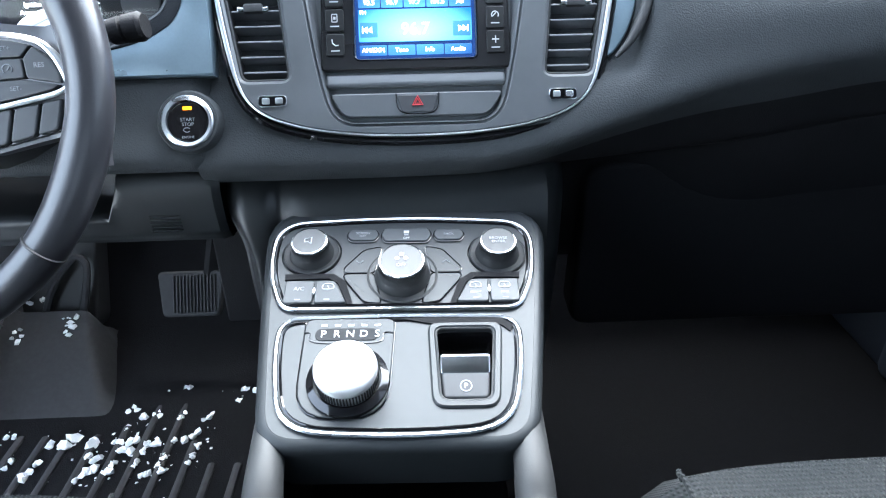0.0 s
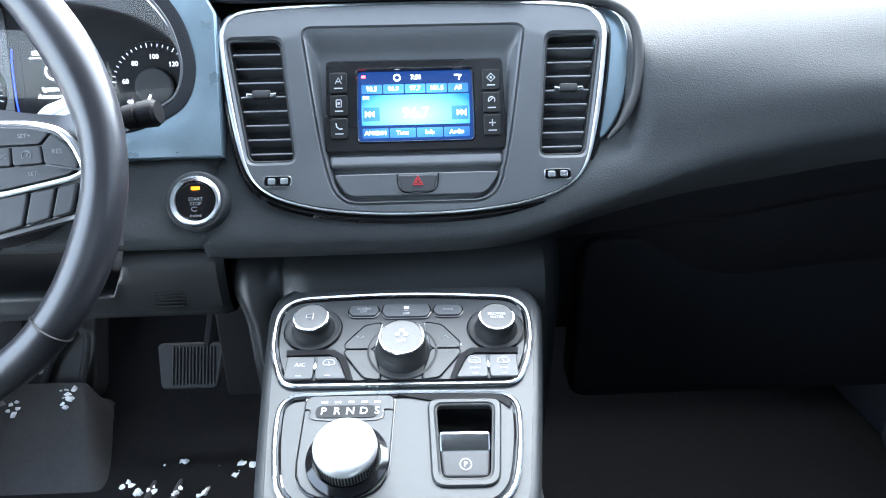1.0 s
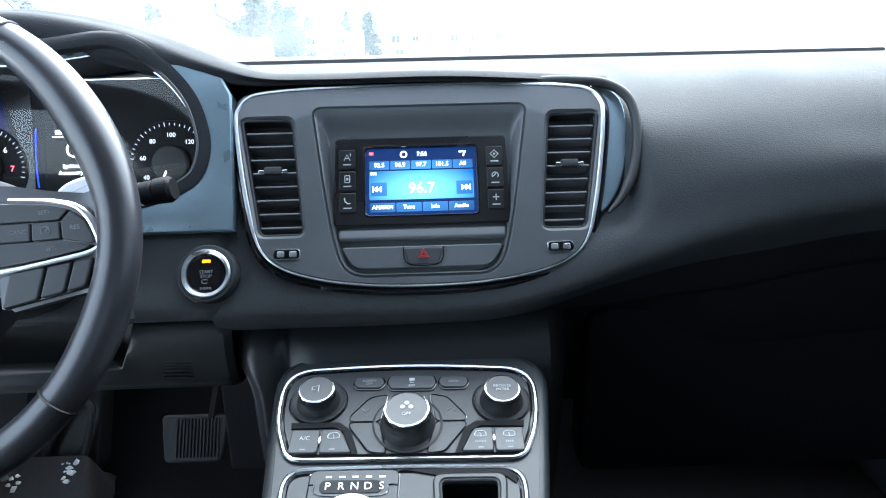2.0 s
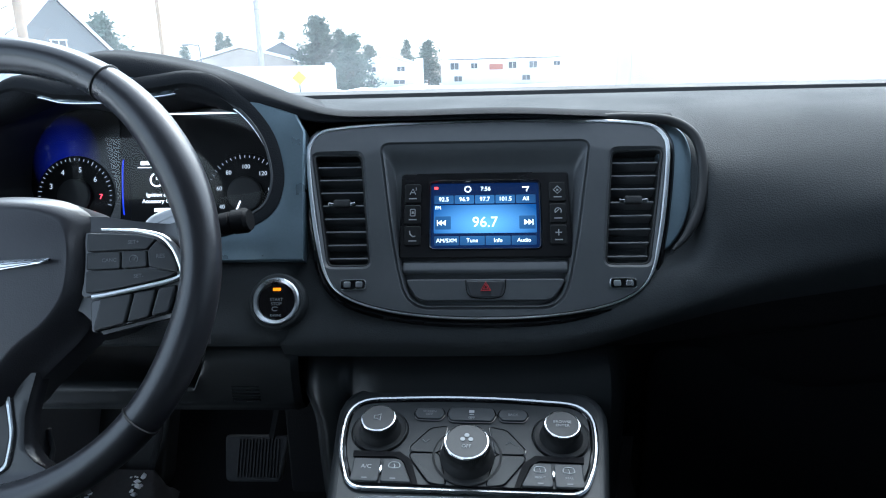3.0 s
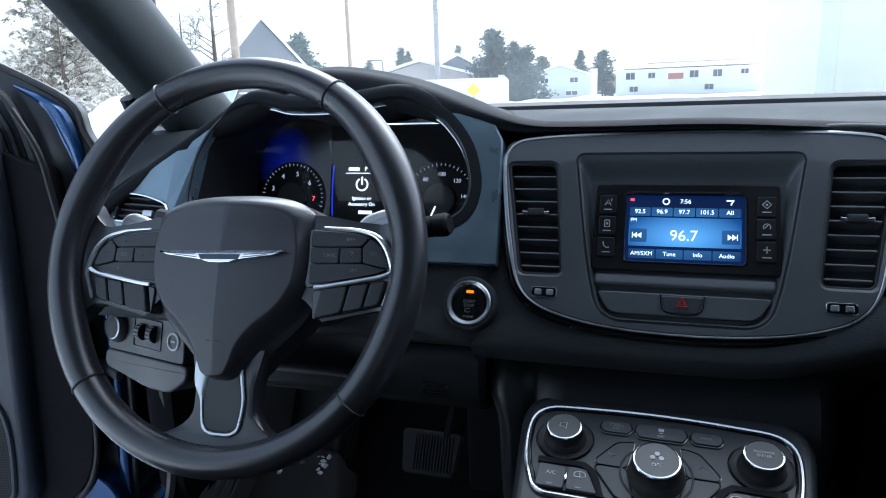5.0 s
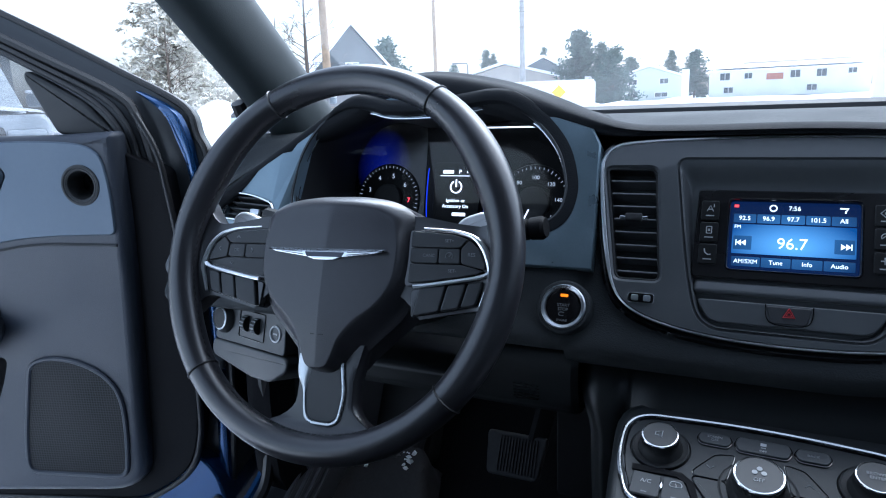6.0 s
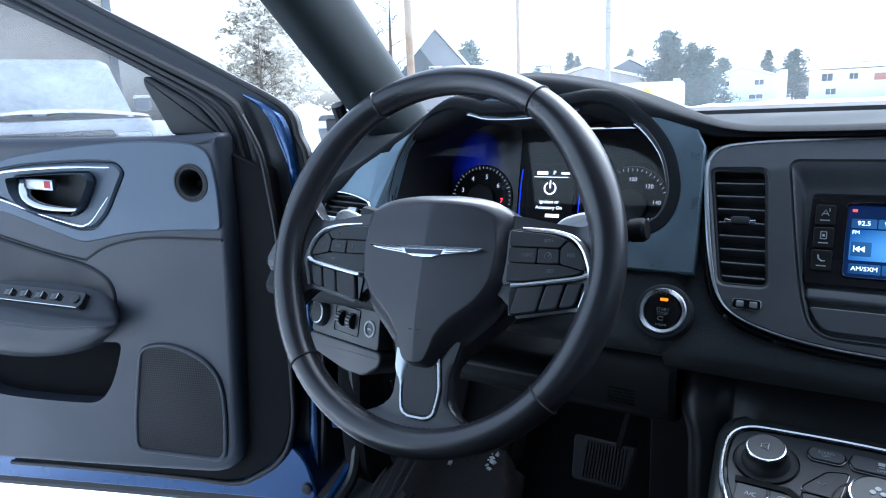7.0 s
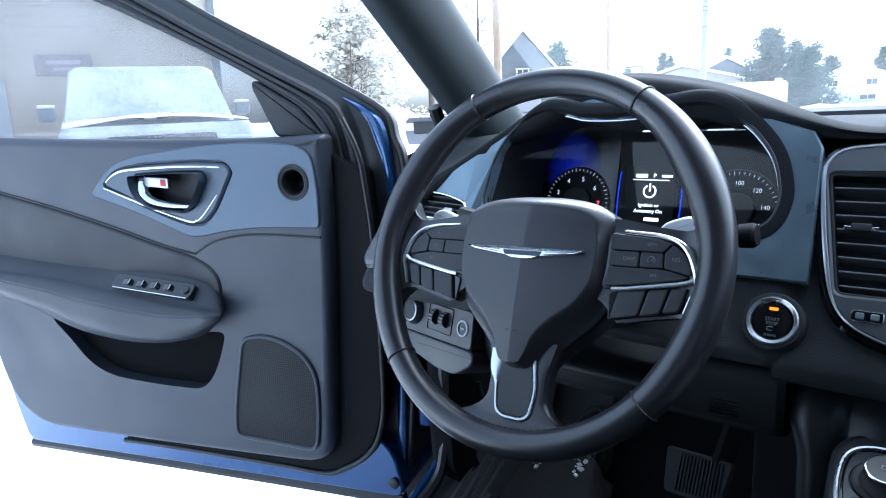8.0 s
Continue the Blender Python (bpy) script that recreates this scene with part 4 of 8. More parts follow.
def start_button():
    sm = axes((-0.202, stack_y(0.832) - 0.003, 0.832), (1, 0, 0), (0, 0.5, 1))
    st = thing("start_button", sm.translation, "round black engine start button with silver ring and amber light", "button")
    bm = bmesh.new()
    lathe(bm, [(0.0290, -0.012), (0.0290, 0.002), (0.0270, 0.005), (0.0245, 0.0055), (0.0230, 0.003)], sm, 48, False)
    part("collar", bm, DASH, st)
    bm = bmesh.new()
    lathe(bm, [(0.0238, 0.002), (0.0238, 0.0068), (0.0225, 0.0082), (0.0195, 0.0068), (0.0190, 0.003)], sm, 48, False)
    part("silver_ring", bm, SILVER, st, "satin silver ring")
    bm = bmesh.new()
    lathe(bm, [(0.0190, 0.0), (0.0188, 0.0045), (0.0165, 0.0052)], sm, 40)
    cap = part("push_cap", bm, PIANO, st)
    lettering("START", 0.0046, at(sm, 0, 0.0015, 0.0055), FAINT, cap)
    lettering("STOP", 0.0046, at(sm, 0, -0.0028, 0.0055), FAINT, cap)
    lettering("ENGINE", 0.0032, at(sm, 0, -0.0145, 0.0055), FAINT, cap)
    bm = bmesh.new()
    tube(bm, [at(sm, 0.003 * math.cos(a) - 0.001, -0.0078 + 0.0020 * math.sin(a), 0.0055).translation for a in np.linspace(0.6, 5.6, 12)], 0.0004, 5)
    part("cycle_symbol", bm, FAINT, cap)
    bm = bmesh.new()
    plate(bm, rect(0.0, 0.0120, 0.0080, 0.0030, 0.0006), 0.0058, sm, 0.0002, 0.005)
    part("amber_light", bm, glowing("amber_light", (1.0, 0.20, 0.0), 0.55), cap, "lit amber lamp")


start_button()


# ---- centre console ----
CON = axes((-0.011, 0.590, 0.698), (1, -0.026, -0.0086), (0.026, 1, 0.33))


def knob(parent, u, v, r, h, name, sx=1.0):
    m = at(CON, u, v, 0.0)
    bm = bmesh.new()
    lathe(bm, [(r * 1.52, -0.004), (r * 1.52, 0.0004), (r * 1.46, 0.0010), (r * 1.40, 0.0002), (r * 1.18, -0.0005)], m, 40, False)
    kn = part(name, bm, MATT, parent, "round black control knob with chrome rim")
    bm = bmesh.new()
    lathe(bm, [(r * 1.22, -0.0025), (r * 1.12, h * 0.22), (r * 1.05, h * 0.30), (r * 1.03, h * 0.40), (r * 0.95, h * 0.90)], m, 48, False)
    part("skirt", bm, MATT, kn)
    bm = bmesh.new()
    for i in range(72):
        a = 2 * math.pi * i / 72
        block(bm, (0.0007, 0.0007, h * 0.42), at(m, r * 0.985 * math.cos(a), r * 0.985 * math.sin(a), h * 0.64, math.degrees(a)))
    part("knurl", bm, MATT, kn)
    bm = bmesh.new()
    lathe(bm, [(r * 0.955, h * 0.88), (r * 0.970, h * 0.93), (r * 0.945, h * 0.985), (r * 0.885, h * 1.0), (r * 0.875, h * 0.97)], m, 48, False)
    part("chrome_rim", bm, CHROME, kn, "chrome rim")
    bm = bmesh.new()
    lathe(bm, [(r * 0.88, h * 0.95), (r * 0.86, h * 0.985), (r * 0.3, h * 0.995)], m, 40)
    part("cap", bm, BUTTON, kn)
    return kn, at(m, 0, 0, h * 1.0 + 0.0003)


def console():
    con = thing("centre_console", (-0.013, 0.60, FLOOR), "black centre console with chrome-framed climate and shifter panels", "console")
    # bridge body
    top = rounded([(-0.104, -0.118, 0.03), (0.104, -0.118, 0.03), (0.121, 0.0, 0.2), (0.137, 0.135, 0.045), (-0.133, 0.135, 0.045), (-0.120, 0.0, 0.2)], 0.03, 6)
    bm = bmesh.new()
    rows = [ring(bm, CON, inset(top, -0.006), -0.055)]
    for k in range(6):
        a = k / 5 * math.pi / 2
        rows.append(ring(bm, CON, inset(top, -0.003 + 0.009 * (1 - math.cos(a))), -0.012 + 0.009 * math.sin(a)))
    for a, b in zip(rows, rows[1:]):
        bridge(bm, a, b)
    holed(bm, inset(top, 0.0059), [rounded([(0.032, -0.084, 0.008), (0.074, -0.084, 0.008), (0.080, -0.013, 0.007), (0.028, -0.013, 0.007)], 0.007, 4)], -0.003, CON, -0.008, 0.002, 0.0003)
    part("bridge", bm, CONSOLE, con)
    bm = bmesh.new()
    rows = []
    for x in np.concatenate([np.linspace(-0.1865, -0.13, 24), np.linspace(-0.125, 0.160, 24)]):
        e = 0.020 * smoothstep(-0.162, -0.1868, x) ** 1.8 + 0.010 * math.exp(-((x + 0.132) / 0.011) ** 2) + 0.05 * smoothstep(0.130, 0.160, x) ** 2
        ctrl = [(0.86, 0.782), (0.79, 0.780), (0.754, 0.774), (0.731, 0.763), (0.716, 0.745), (0.709, 0.715), (0.712, 0.66), (0.725, 0.58), (0.76, 0.42)]
        rows.append([(x + 0.012 * smoothstep(0.745, 0.690, q[1]) * smoothstep(-0.13, -0.1865, x), q[0] + e, q[1]) for q in curve(ctrl, 4)])
    loft(bm, rows)
    part("neck", bm, CONTRIM, con)
    # tunnel sides down to the floor
    for sx in (-1, 1):
        bm = bmesh.new()
        rows = []
        for f in np.linspace(0, 1, 9):
            y = 0.46 + 0.50 * f
            z1 = 0.66 + 0.075 * f
            x1 = 0.104 + 0.024 * f
            ctrl = [(x1 - 0.012, z1 - 0.02), (x1, z1 - 0.03), (x1 + 0.008, z1 - 0.10), (x1 + 0.012, 0.42), (x1 + 0.02, FLOOR + 0.01)]
            rows.append([(-0.013 + sx * p[0], y, p[1]) for p in curve(ctrl, 4)])
        loft(bm, rows)
        part("side_cheek", bm, LOWBLACK, con)
        # padded rails that run back from the bridge
        bm = bmesh.new()
        pts = curve([(-0.013 + sx * 0.101, 0.52, 0.652), (-0.013 + sx * 0.099, 0.47, 0.640), (-0.013 + sx * 0.099, 0.42, 0.618), (-0.013 + sx * 0.101, 0.25, 0.590), (-0.013 + sx * 0.103, -0.1, 0.585)], 6)
        tube(bm, pts, [0.012 + 0.003 * min(1, i / 8) for i in range(len(pts))], 14)
        part("padded_rail", bm, MATT, con)
        bm = bmesh.new()
        loft(bm, [[(p.x + sx * 0.011, p.y, p.z - 0.006) for p in pts], [(p.x + sx * 0.018, p.y, p.z - 0.12) for p in pts], [(p.x + sx * 0.026, p.y, FLOOR + 0.01) for p in pts]])
        part("side_wall", bm, LOWBLACK, con)
    bm = bmesh.new()
    block(bm, (0.20, 1.1, 0.03), pose(-0.013, 0.35, 0.47), 0.005)
    part("tray_floor", bm, RUBBER, con)
    bm = bmesh.new()
    block(bm, (0.19, 0.5, 0.03), pose(-0.013, 0.14, 0.585), 0.012)
    tray = part("cup_tray", bm, CONTRIM, con)
    for y in (0.33, 0.235):
        bm = bmesh.new()
        lathe(bm, [(0.040, 0.0), (0.040, 0.004), (0.037, 0.005), (0.036, -0.06), (0.01, -0.061)], pose(-0.013, y, 0.600), 32)
        part("cup_ring", bm, MATT, tray)
    # climate field
    c1 = rounded([(-0.1035, 0.0075, 0.013), (0.1025, 0.0075, 0.013), (0.1200, 0.05, 0.2), (0.1205, 0.1125, 0.030), (0.0, 0.1205, 0.5), (-0.1215, 0.1125, 0.030), (-0.1215, 0.05, 0.2)], 0.02, 7)
    c2 = rounded([(-0.089, -0.1065, 0.034), (0.0, -0.1125, 0.4), (0.087, -0.1065, 0.034), (0.0995, -0.05, 0.2), (0.1005, -0.003, 0.020), (0.0, 0.0, 0.3), (-0.1035, -0.003, 0.020), (-0.1015, -0.05, 0.2)], 0.02, 6)
    for loop in (c1, c2):
        bm = bmesh.new()
        tube(bm, [CON @ Vector((p.x, p.y, -0.0015)) for p in loop], 0.0023, 8, True)
        part("chrome_frame", bm, surface("console_chrome", (0.40, 0.42, 0.44), 0.24, metal=1.0, mottle=0.05), con, "satin chrome frame strip")
        bm = bmesh.new()
        tube(bm, [CON @ Vector((p.x, p.y, -0.0008)) for p in inset(loop, 0.0045)], 0.0012, 6, True)
        part("frame_gap", bm, PIANO, con)
    bm = bmesh.new()
    bowls = [disc(-0.0850, 0.0730, 0.0272, 40), disc(0.0875, 0.0710, 0.0272, 40)]
    holed(bm, inset(c1, 0.002), bowls, -0.001, CON, -0.006, 0.004, 0.0007)
    clim = part("climate_panel", bm, CONSOLE, con)
    for bowl in bowls:
        c0 = sum(bowl, Vector((0, 0))) / len(bowl)
        bm = bmesh.new()
        lathe(bm, [(0.0270, -0.0015), (0.0266, -0.004), (0.0240, -0.0075), (0.0195, -0.0085)], at(CON, c0.x, c0.y), 40, False)
        part("knob_bowl", bm, MATT, clim)
    # lower keys under the shoulders, whose step shadow is a black plate
    for sx in (-1, 1):
        pts = [(sx * 0.106, 0.0475), (sx * 0.105, 0.0405), (sx * 0.066, 0.0415), (sx * 0.0575, 0.036), (sx * 0.0475, 0.012), (sx * 0.0420, 0.012), (sx * 0.0510, 0.0390), (sx * 0.0620, 0.0475)]
        bm = bmesh.new()
        plate(bm, [Vector(p) for p in (pts if sx < 0 else pts[::-1])], 0.0008, CON, 0.0006, -0.002)
        part("step_shadow", bm, LOWBLACK, clim)
        for j, (x0, x1) in enumerate(((0.1035, 0.0780), (0.0764, 0.048))):
            a = [(sx * x0, 0.013), (sx * x1, 0.013), (sx * (x1 + (0.012 if j else 0)), 0.038), (sx * x0, 0.0385)]
            bm = bmesh.new()
            plate(bm, rounded(a if sx * (x1 - x0) > 0 else a[::-1], 0.003, 3), 0.0022, CON, 0.0012, -0.002)
            key = part("climate_key", bm, KEYGREY, clim)
            if j == 0:
                bm = bmesh.new()
                plate(bm, rounded([(sx * 0.0772 - 0.0014, 0.0265), (sx * 0.0772, 0.0215), (sx * 0.0772 + 0.0014, 0.0265), (sx * 0.0772, 0.0315)], 0.0006, 2), 0.0026, CON, 0.0004, 0.0)
                part("key_pivot", bm, CHROME, key, "small chrome divider")
            cx = sx * (x0 + x1 + (0.006 if j else 0)) / 2
            bm = bmesh.new()
            block(bm, (0.005, 0.0012, 0.0002), at(CON, cx, 0.0165, 0.0023))
            part("key_lamp", bm, FAINT, key)
            if sx < 0 and j == 0:
                lettering("A/C", 0.0058, at(CON, cx, 0.0285, 0.0023), PRINT, key)
            else:
                bm = bmesh.new()
                tube(bm, [at(CON, cx + x, 0.0300 + y, 0.0024).translation for x, y in curve([(-0.005, 0.001), (-0.003, 0.0035), (0.003, 0.0035), (0.005, 0.001), (0.004, -0.002), (-0.004, -0.002)], 3, True)], 0.0005, 5, True)
                tube(bm, [at(CON, cx + x, 0.0300 + y, 0.0024).translation for x, y in ((0, -0.003), (0.0005, 0.0), (-0.0005, 0.002))], 0.0004, 5)
                part("key_symbol", bm, PRINT, key)
                if sx > 0:
                    lettering("FRONT" if j == 1 else "REAR", 0.0030, at(CON, cx, 0.0225, 0.0023), PRINT, key)
    # top keys
    for x0, x1, lab in ((-0.054, -0.0235, "SCREEN\nOFF"), (-0.0215, 0.0262, ""), (0.0280, 0.0575, "BACK")):
        bm = bmesh.new()
        wide = x1 - x0 > 0.04
        h = 0.0085 if wide else 0.007
        a = [(x0 + 0.004, 0.0945 - h), (x1 - 0.004, 0.0945 - h), (x1, 0.0945), (x1 - 0.003, 0.0945 + h), (x0 + 0.003, 0.0945 + h), (x0, 0.0945)]
        plate(bm, rounded(a, 0.003, 3), 0.0022, CON, 0.0012, -0.002)
        key = part("menu_key", bm, KEYGREY, clim)
        bm = bmesh.new()
        tube(bm, [CON @ Vector((p.x, p.y, 0.0)) for p in inset(rounded(a, 0.003, 3), -0.0006)], 0.0006, 5, True)
        part("key_gap", bm, PIANO, key)
        if lab:
            lettering(lab, 0.0038, at(CON, (x0 + x1) / 2, 0.0945, 0.0023), FAINT, key)
        else:
            bm = bmesh.new()
            block(bm, (0.005, 0.0035, 0.0002), at(CON, 0.0025, 0.0975, 0.0023))
            tube(bm, [at(CON, 0.0025 + x, 0.0935, 0.0024).translation for x in (-0.002, 0, 0.002)], 0.0005, 5)
            part("key_symbol", bm, PRINT, key)
            lettering("OFF", 0.0036, at(CON, 0.0025, 0.0895, 0.0023), PRINT, key)
    # temperature rocker round the middle knob
    for sx in (-1, 1):
        for a, ar in (([(0.026, 0.0485), (0.0525, 0.0485), (0.0535, 0.0535), (0.036, 0.0765), (0.020, 0.0800)], 1), ([(0.026, 0.0470), (0.0525, 0.0470), (0.0525, 0.0420), (0.0330, 0.0150), (0.018, 0.0130)], -1)):
            pts = [(sx * x, y) for x, y in a]
            area = sum(pts[i - 1][0] * pts[i][1] - pts[i][0] * pts[i - 1][1] for i in range(5))
            bm = bmesh.new()
            plate(bm, rounded(pts if area > 0 else pts[::-1], 0.004, 3), 0.0002, CON, 0.0006, -0.002)
            seg = part("fan_key", bm, CONSOLE, clim)
            bm = bmesh.new()
            tube(bm, [CON @ Vector((p.x, p.y, -0.0003)) for p in inset(rounded(pts if area > 0 else pts[::-1], 0.004, 3), -0.0006)], 0.0006, 5, True)
            part("key_gap", bm, PIANO, seg)
            if ar == 1:
                bm = bmesh.new()
                tube(bm, [at(CON, sx * 0.0395 + x, 0.0610 + sx * y, 0.0004).translation for x, y in ((-0.0032, -0.0016), (0, 0.0016), (0.0032, -0.0016))], 0.0006, 5)
                part("arrow_mark", bm, FAINT, seg)
    k1, t1 = knob(clim, -0.0850, 0.0735, 0.0172, 0.017, "volume_knob")
    k2, t2 = knob(clim, 0.0875, 0.0715, 0.0172, 0.017, "tune_knob")
    k3, t3 = knob(clim, 0.000, 0.045, 0.0212, 0.021, "fan_knob")
    bm = bmesh.new()
    tube(bm, [at(t1, x, y, 0).translation for x, y in ((-0.004, -0.002), (-0.004, 0.002), (-0.001, 0.002), (0.002, 0.004), (0.002, -0.004), (-0.001, -0.002))], 0.0005, 5, True)
    part("cap_symbol", bm, PRINT, k1)
    lettering("BROWSE\nENTER", 0.0042, at(t2, 0, 0, 0), PRINT, k2)
    bm = bmesh.new()
    for a in (90, 210, 330):
        c, s = math.cos(radians(a)), math.sin(radians(a))
        plate(bm, disc(0.0042 * c, 0.003 + 0.0030 * s, 0.0023, 12), 0.0003, t3, 0.0001)
    part("fan_symbol", bm, PRINT, k3)
    lettering("OFF", 0.0050, at(t3, 0, -0.0065, 0), PRINT, k3)
    # shifter field
    bm = bmesh.new()
    box_hole = rounded([(0.033, -0.083, 0.008), (0.073, -0.083, 0.008), (0.079, -0.014, 0.007), (0.029, -0.014, 0.007)], 0.007, 4)
    holed(bm, inset(c2, 0.002), [box_hole], -0.001, CON, -0.006, 0.006, 0.0006)
    shp = part("shifter_panel", bm, CONSOLE, con)
    bm = bmesh.new()
    plate(bm, inset(box_hole, -0.001), -0.054, CON, 0.001, -0.058)
    loft(bm, [[CON @ Vector((p.x, p.y, w)) for p in inset(box_hole, -0.0004)] for w in (-0.003, -0.055)], True)
    part("switch_well", bm, PIANO, shp)
    bm = bmesh.new()
    tube(bm, [CON @ Vector((p.x, p.y, -0.001)) for p in box_hole], 0.0014, 6, True)
    part("well_edge", bm, MATT, shp)
    bm = bmesh.new()
    lip = rounded([(0.0265, -0.0895, 0.012), (0.0790, -0.0895, 0.012), (0.0860, -0.0085, 0.010), (0.0225, -0.0085, 0.010)], 0.01, 4)
    band(bm, lip, box_hole, 0.0014, CON, -0.002, 0.0014)
    part("well_frame", bm, CONSOLE, shp)
    # black wedge painting the shadow along the panel's upper right edge
    bm = bmesh.new()
    plate(bm, rounded([(-0.004, -0.0035), (0.028, -0.0105), (0.085, -0.0115), (0.0925, -0.0190), (0.0945, -0.0110), (0.0860, -0.0045), (0.030, -0.0030)], 0.002, 3), 0.0004, CON, 0.0004, -0.003)
    part("edge_shadow", bm, LOWBLACK, shp)
    bm = bmesh.new()
    plate(bm, rounded([(-0.079, -0.097, 0.03), (-0.008, -0.097, 0.03), (-0.005, -0.004, 0.008), (-0.080, -0.004, 0.008)], 0.01, 5), 0.0006, CON, 0.0008, -0.004)
    sp = part("dial_plinth", bm, CONSOLE, shp)
    bm = bmesh.new()
    tube(bm, [CON @ Vector((p.x, p.y, -0.0002)) for p in rounded([(-0.0795, -0.0975, 0.03), (-0.0075, -0.0975, 0.03), (-0.0045, -0.0035, 0.008), (-0.0805, -0.0035, 0.008)], 0.01, 5)], 0.0006, 5, True)
    part("plinth_gap", bm, PIANO, sp)
    bm = bmesh.new()
    plate(bm, rounded([(-0.0690, -0.0265), (-0.0205, -0.0265), (-0.0180, -0.0200), (-0.0210, -0.0140), (-0.0690, -0.0140), (-0.0715, -0.0200)], 0.004, 4), 0.0012, CON, 0.0005, 0)
    gw = part("gear_window", bm, surface("gear_window_grey", (0.012, 0.013, 0.015), 0.6, spec=0.2), sp, "gear letter window")
    for i, s in enumerate("PRNDS"):
        lettering(s, 0.0098, at(CON, -0.0640 + i * 0.0112, -0.0203, 0.0015), WHITEMARK, gw, "gear_letter")
        bm = bmesh.new()
        block(bm, (0.0050, 0.0016, 0.0004), at(CON, -0.0640 + i * 0.0112, -0.0108, 0.0008))
        part("gear_lamp", bm, WHITEMARK, gw)
    bm = bmesh.new()
    tube(bm, [at(CON, x, y, 0.0008).translation for x, y in curve([(-0.080, -0.0185), (-0.0755, -0.0188), (-0.0700, -0.0280), (-0.0190, -0.0285), (-0.0135, -0.0192), (-0.006, -0.0190)], 4)], 0.0007, 5)
    part("window_line", bm, PIANO, sp)
    dm = at(CON, -0.0400, -0.0650, 0)
    bm = bmesh.new()
    lathe(bm, [(0.033, 0.0), (0.0325, 0.003), (0.029, 0.005), (0.027, 0.006)], dm, 48, False)
    rs = part("rotary_shifter", bm, PIANO, shp, "round silver rotary gear dial")
    bm = bmesh.new()
    lathe(bm, [(0.0245, 0.004), (0.0242, 0.016), (0.0235, 0.017)], dm, 48, False)
    part("grip_band", bm, SILVER, rs)
    bm = bmesh.new()
    for i in range(64):
        a = 2 * math.pi * i / 64
        block(bm, (0.0012, 0.0012, 0.009), at(dm, 0.0244 * math.cos(a), 0.0244 * math.sin(a), 0.0098, math.degrees(a)))
    part("knurl", bm, CONTRIM, rs)
    bm = bmesh.new()
    lathe(bm, [(0.0242, 0.015), (0.0250, 0.018), (0.0246, 0.0212), (0.0228, 0.0238), (0.0195, 0.0250), (0.009, 0.0254)], dm, 48)
    part("silver_cap", bm, surface("silver_dial_cap", (0.82, 0.83, 0.85), 0.32, metal=0.75, mottle=0.03), rs, "bright satin silver cap")
    # parking brake switch in its well
    bm = bmesh.new()
    pm = CON @ pose(0.053, -0.063, -0.011, 8)
    plate(bm, rounded([(-0.0185, -0.016), (0.0185, -0.016), (0.0205, 0.016), (-0.0205, 0.016)], 0.004, 4), 0.010, pm, 0.003, -0.02)
    pb = part("parking_brake_switch", bm, BUTTON, shp, "parking brake switch with chrome top")
    bm = bmesh.new()
    block(bm, (0.0410, 0.017, 0.010), at(pm, 0, 0.0140, 0.0075) @ pose(0, 0, 0, 12), 0.003)
    part("chrome_bar", bm, CHROME, pb, "chrome bar")
    bm = bmesh.new()
    tube(bm, [at(pm, 0.0045 * math.cos(a), -0.005 + 0.0045 * math.sin(a), 0.0102).translation for a in np.linspace(0, 2 * math.pi, 18, endpoint=False)], 0.0005, 5, True)
    part("brake_symbol", bm, PRINT, pb)
    lettering("P", 0.0062, at(pm, 0, -0.005, 0.0103), PRINT, pb)


console()

# ---- steering wheel ----
WHEEL = axes((-0.4098, 0.5961, 0.9030), (0.9989, 0.0392, 0.0273), (-0.0401, 0.3794, 0.9244))


PODS = WHEEL @ pose(0.0035, 0.0012, -0.0060)


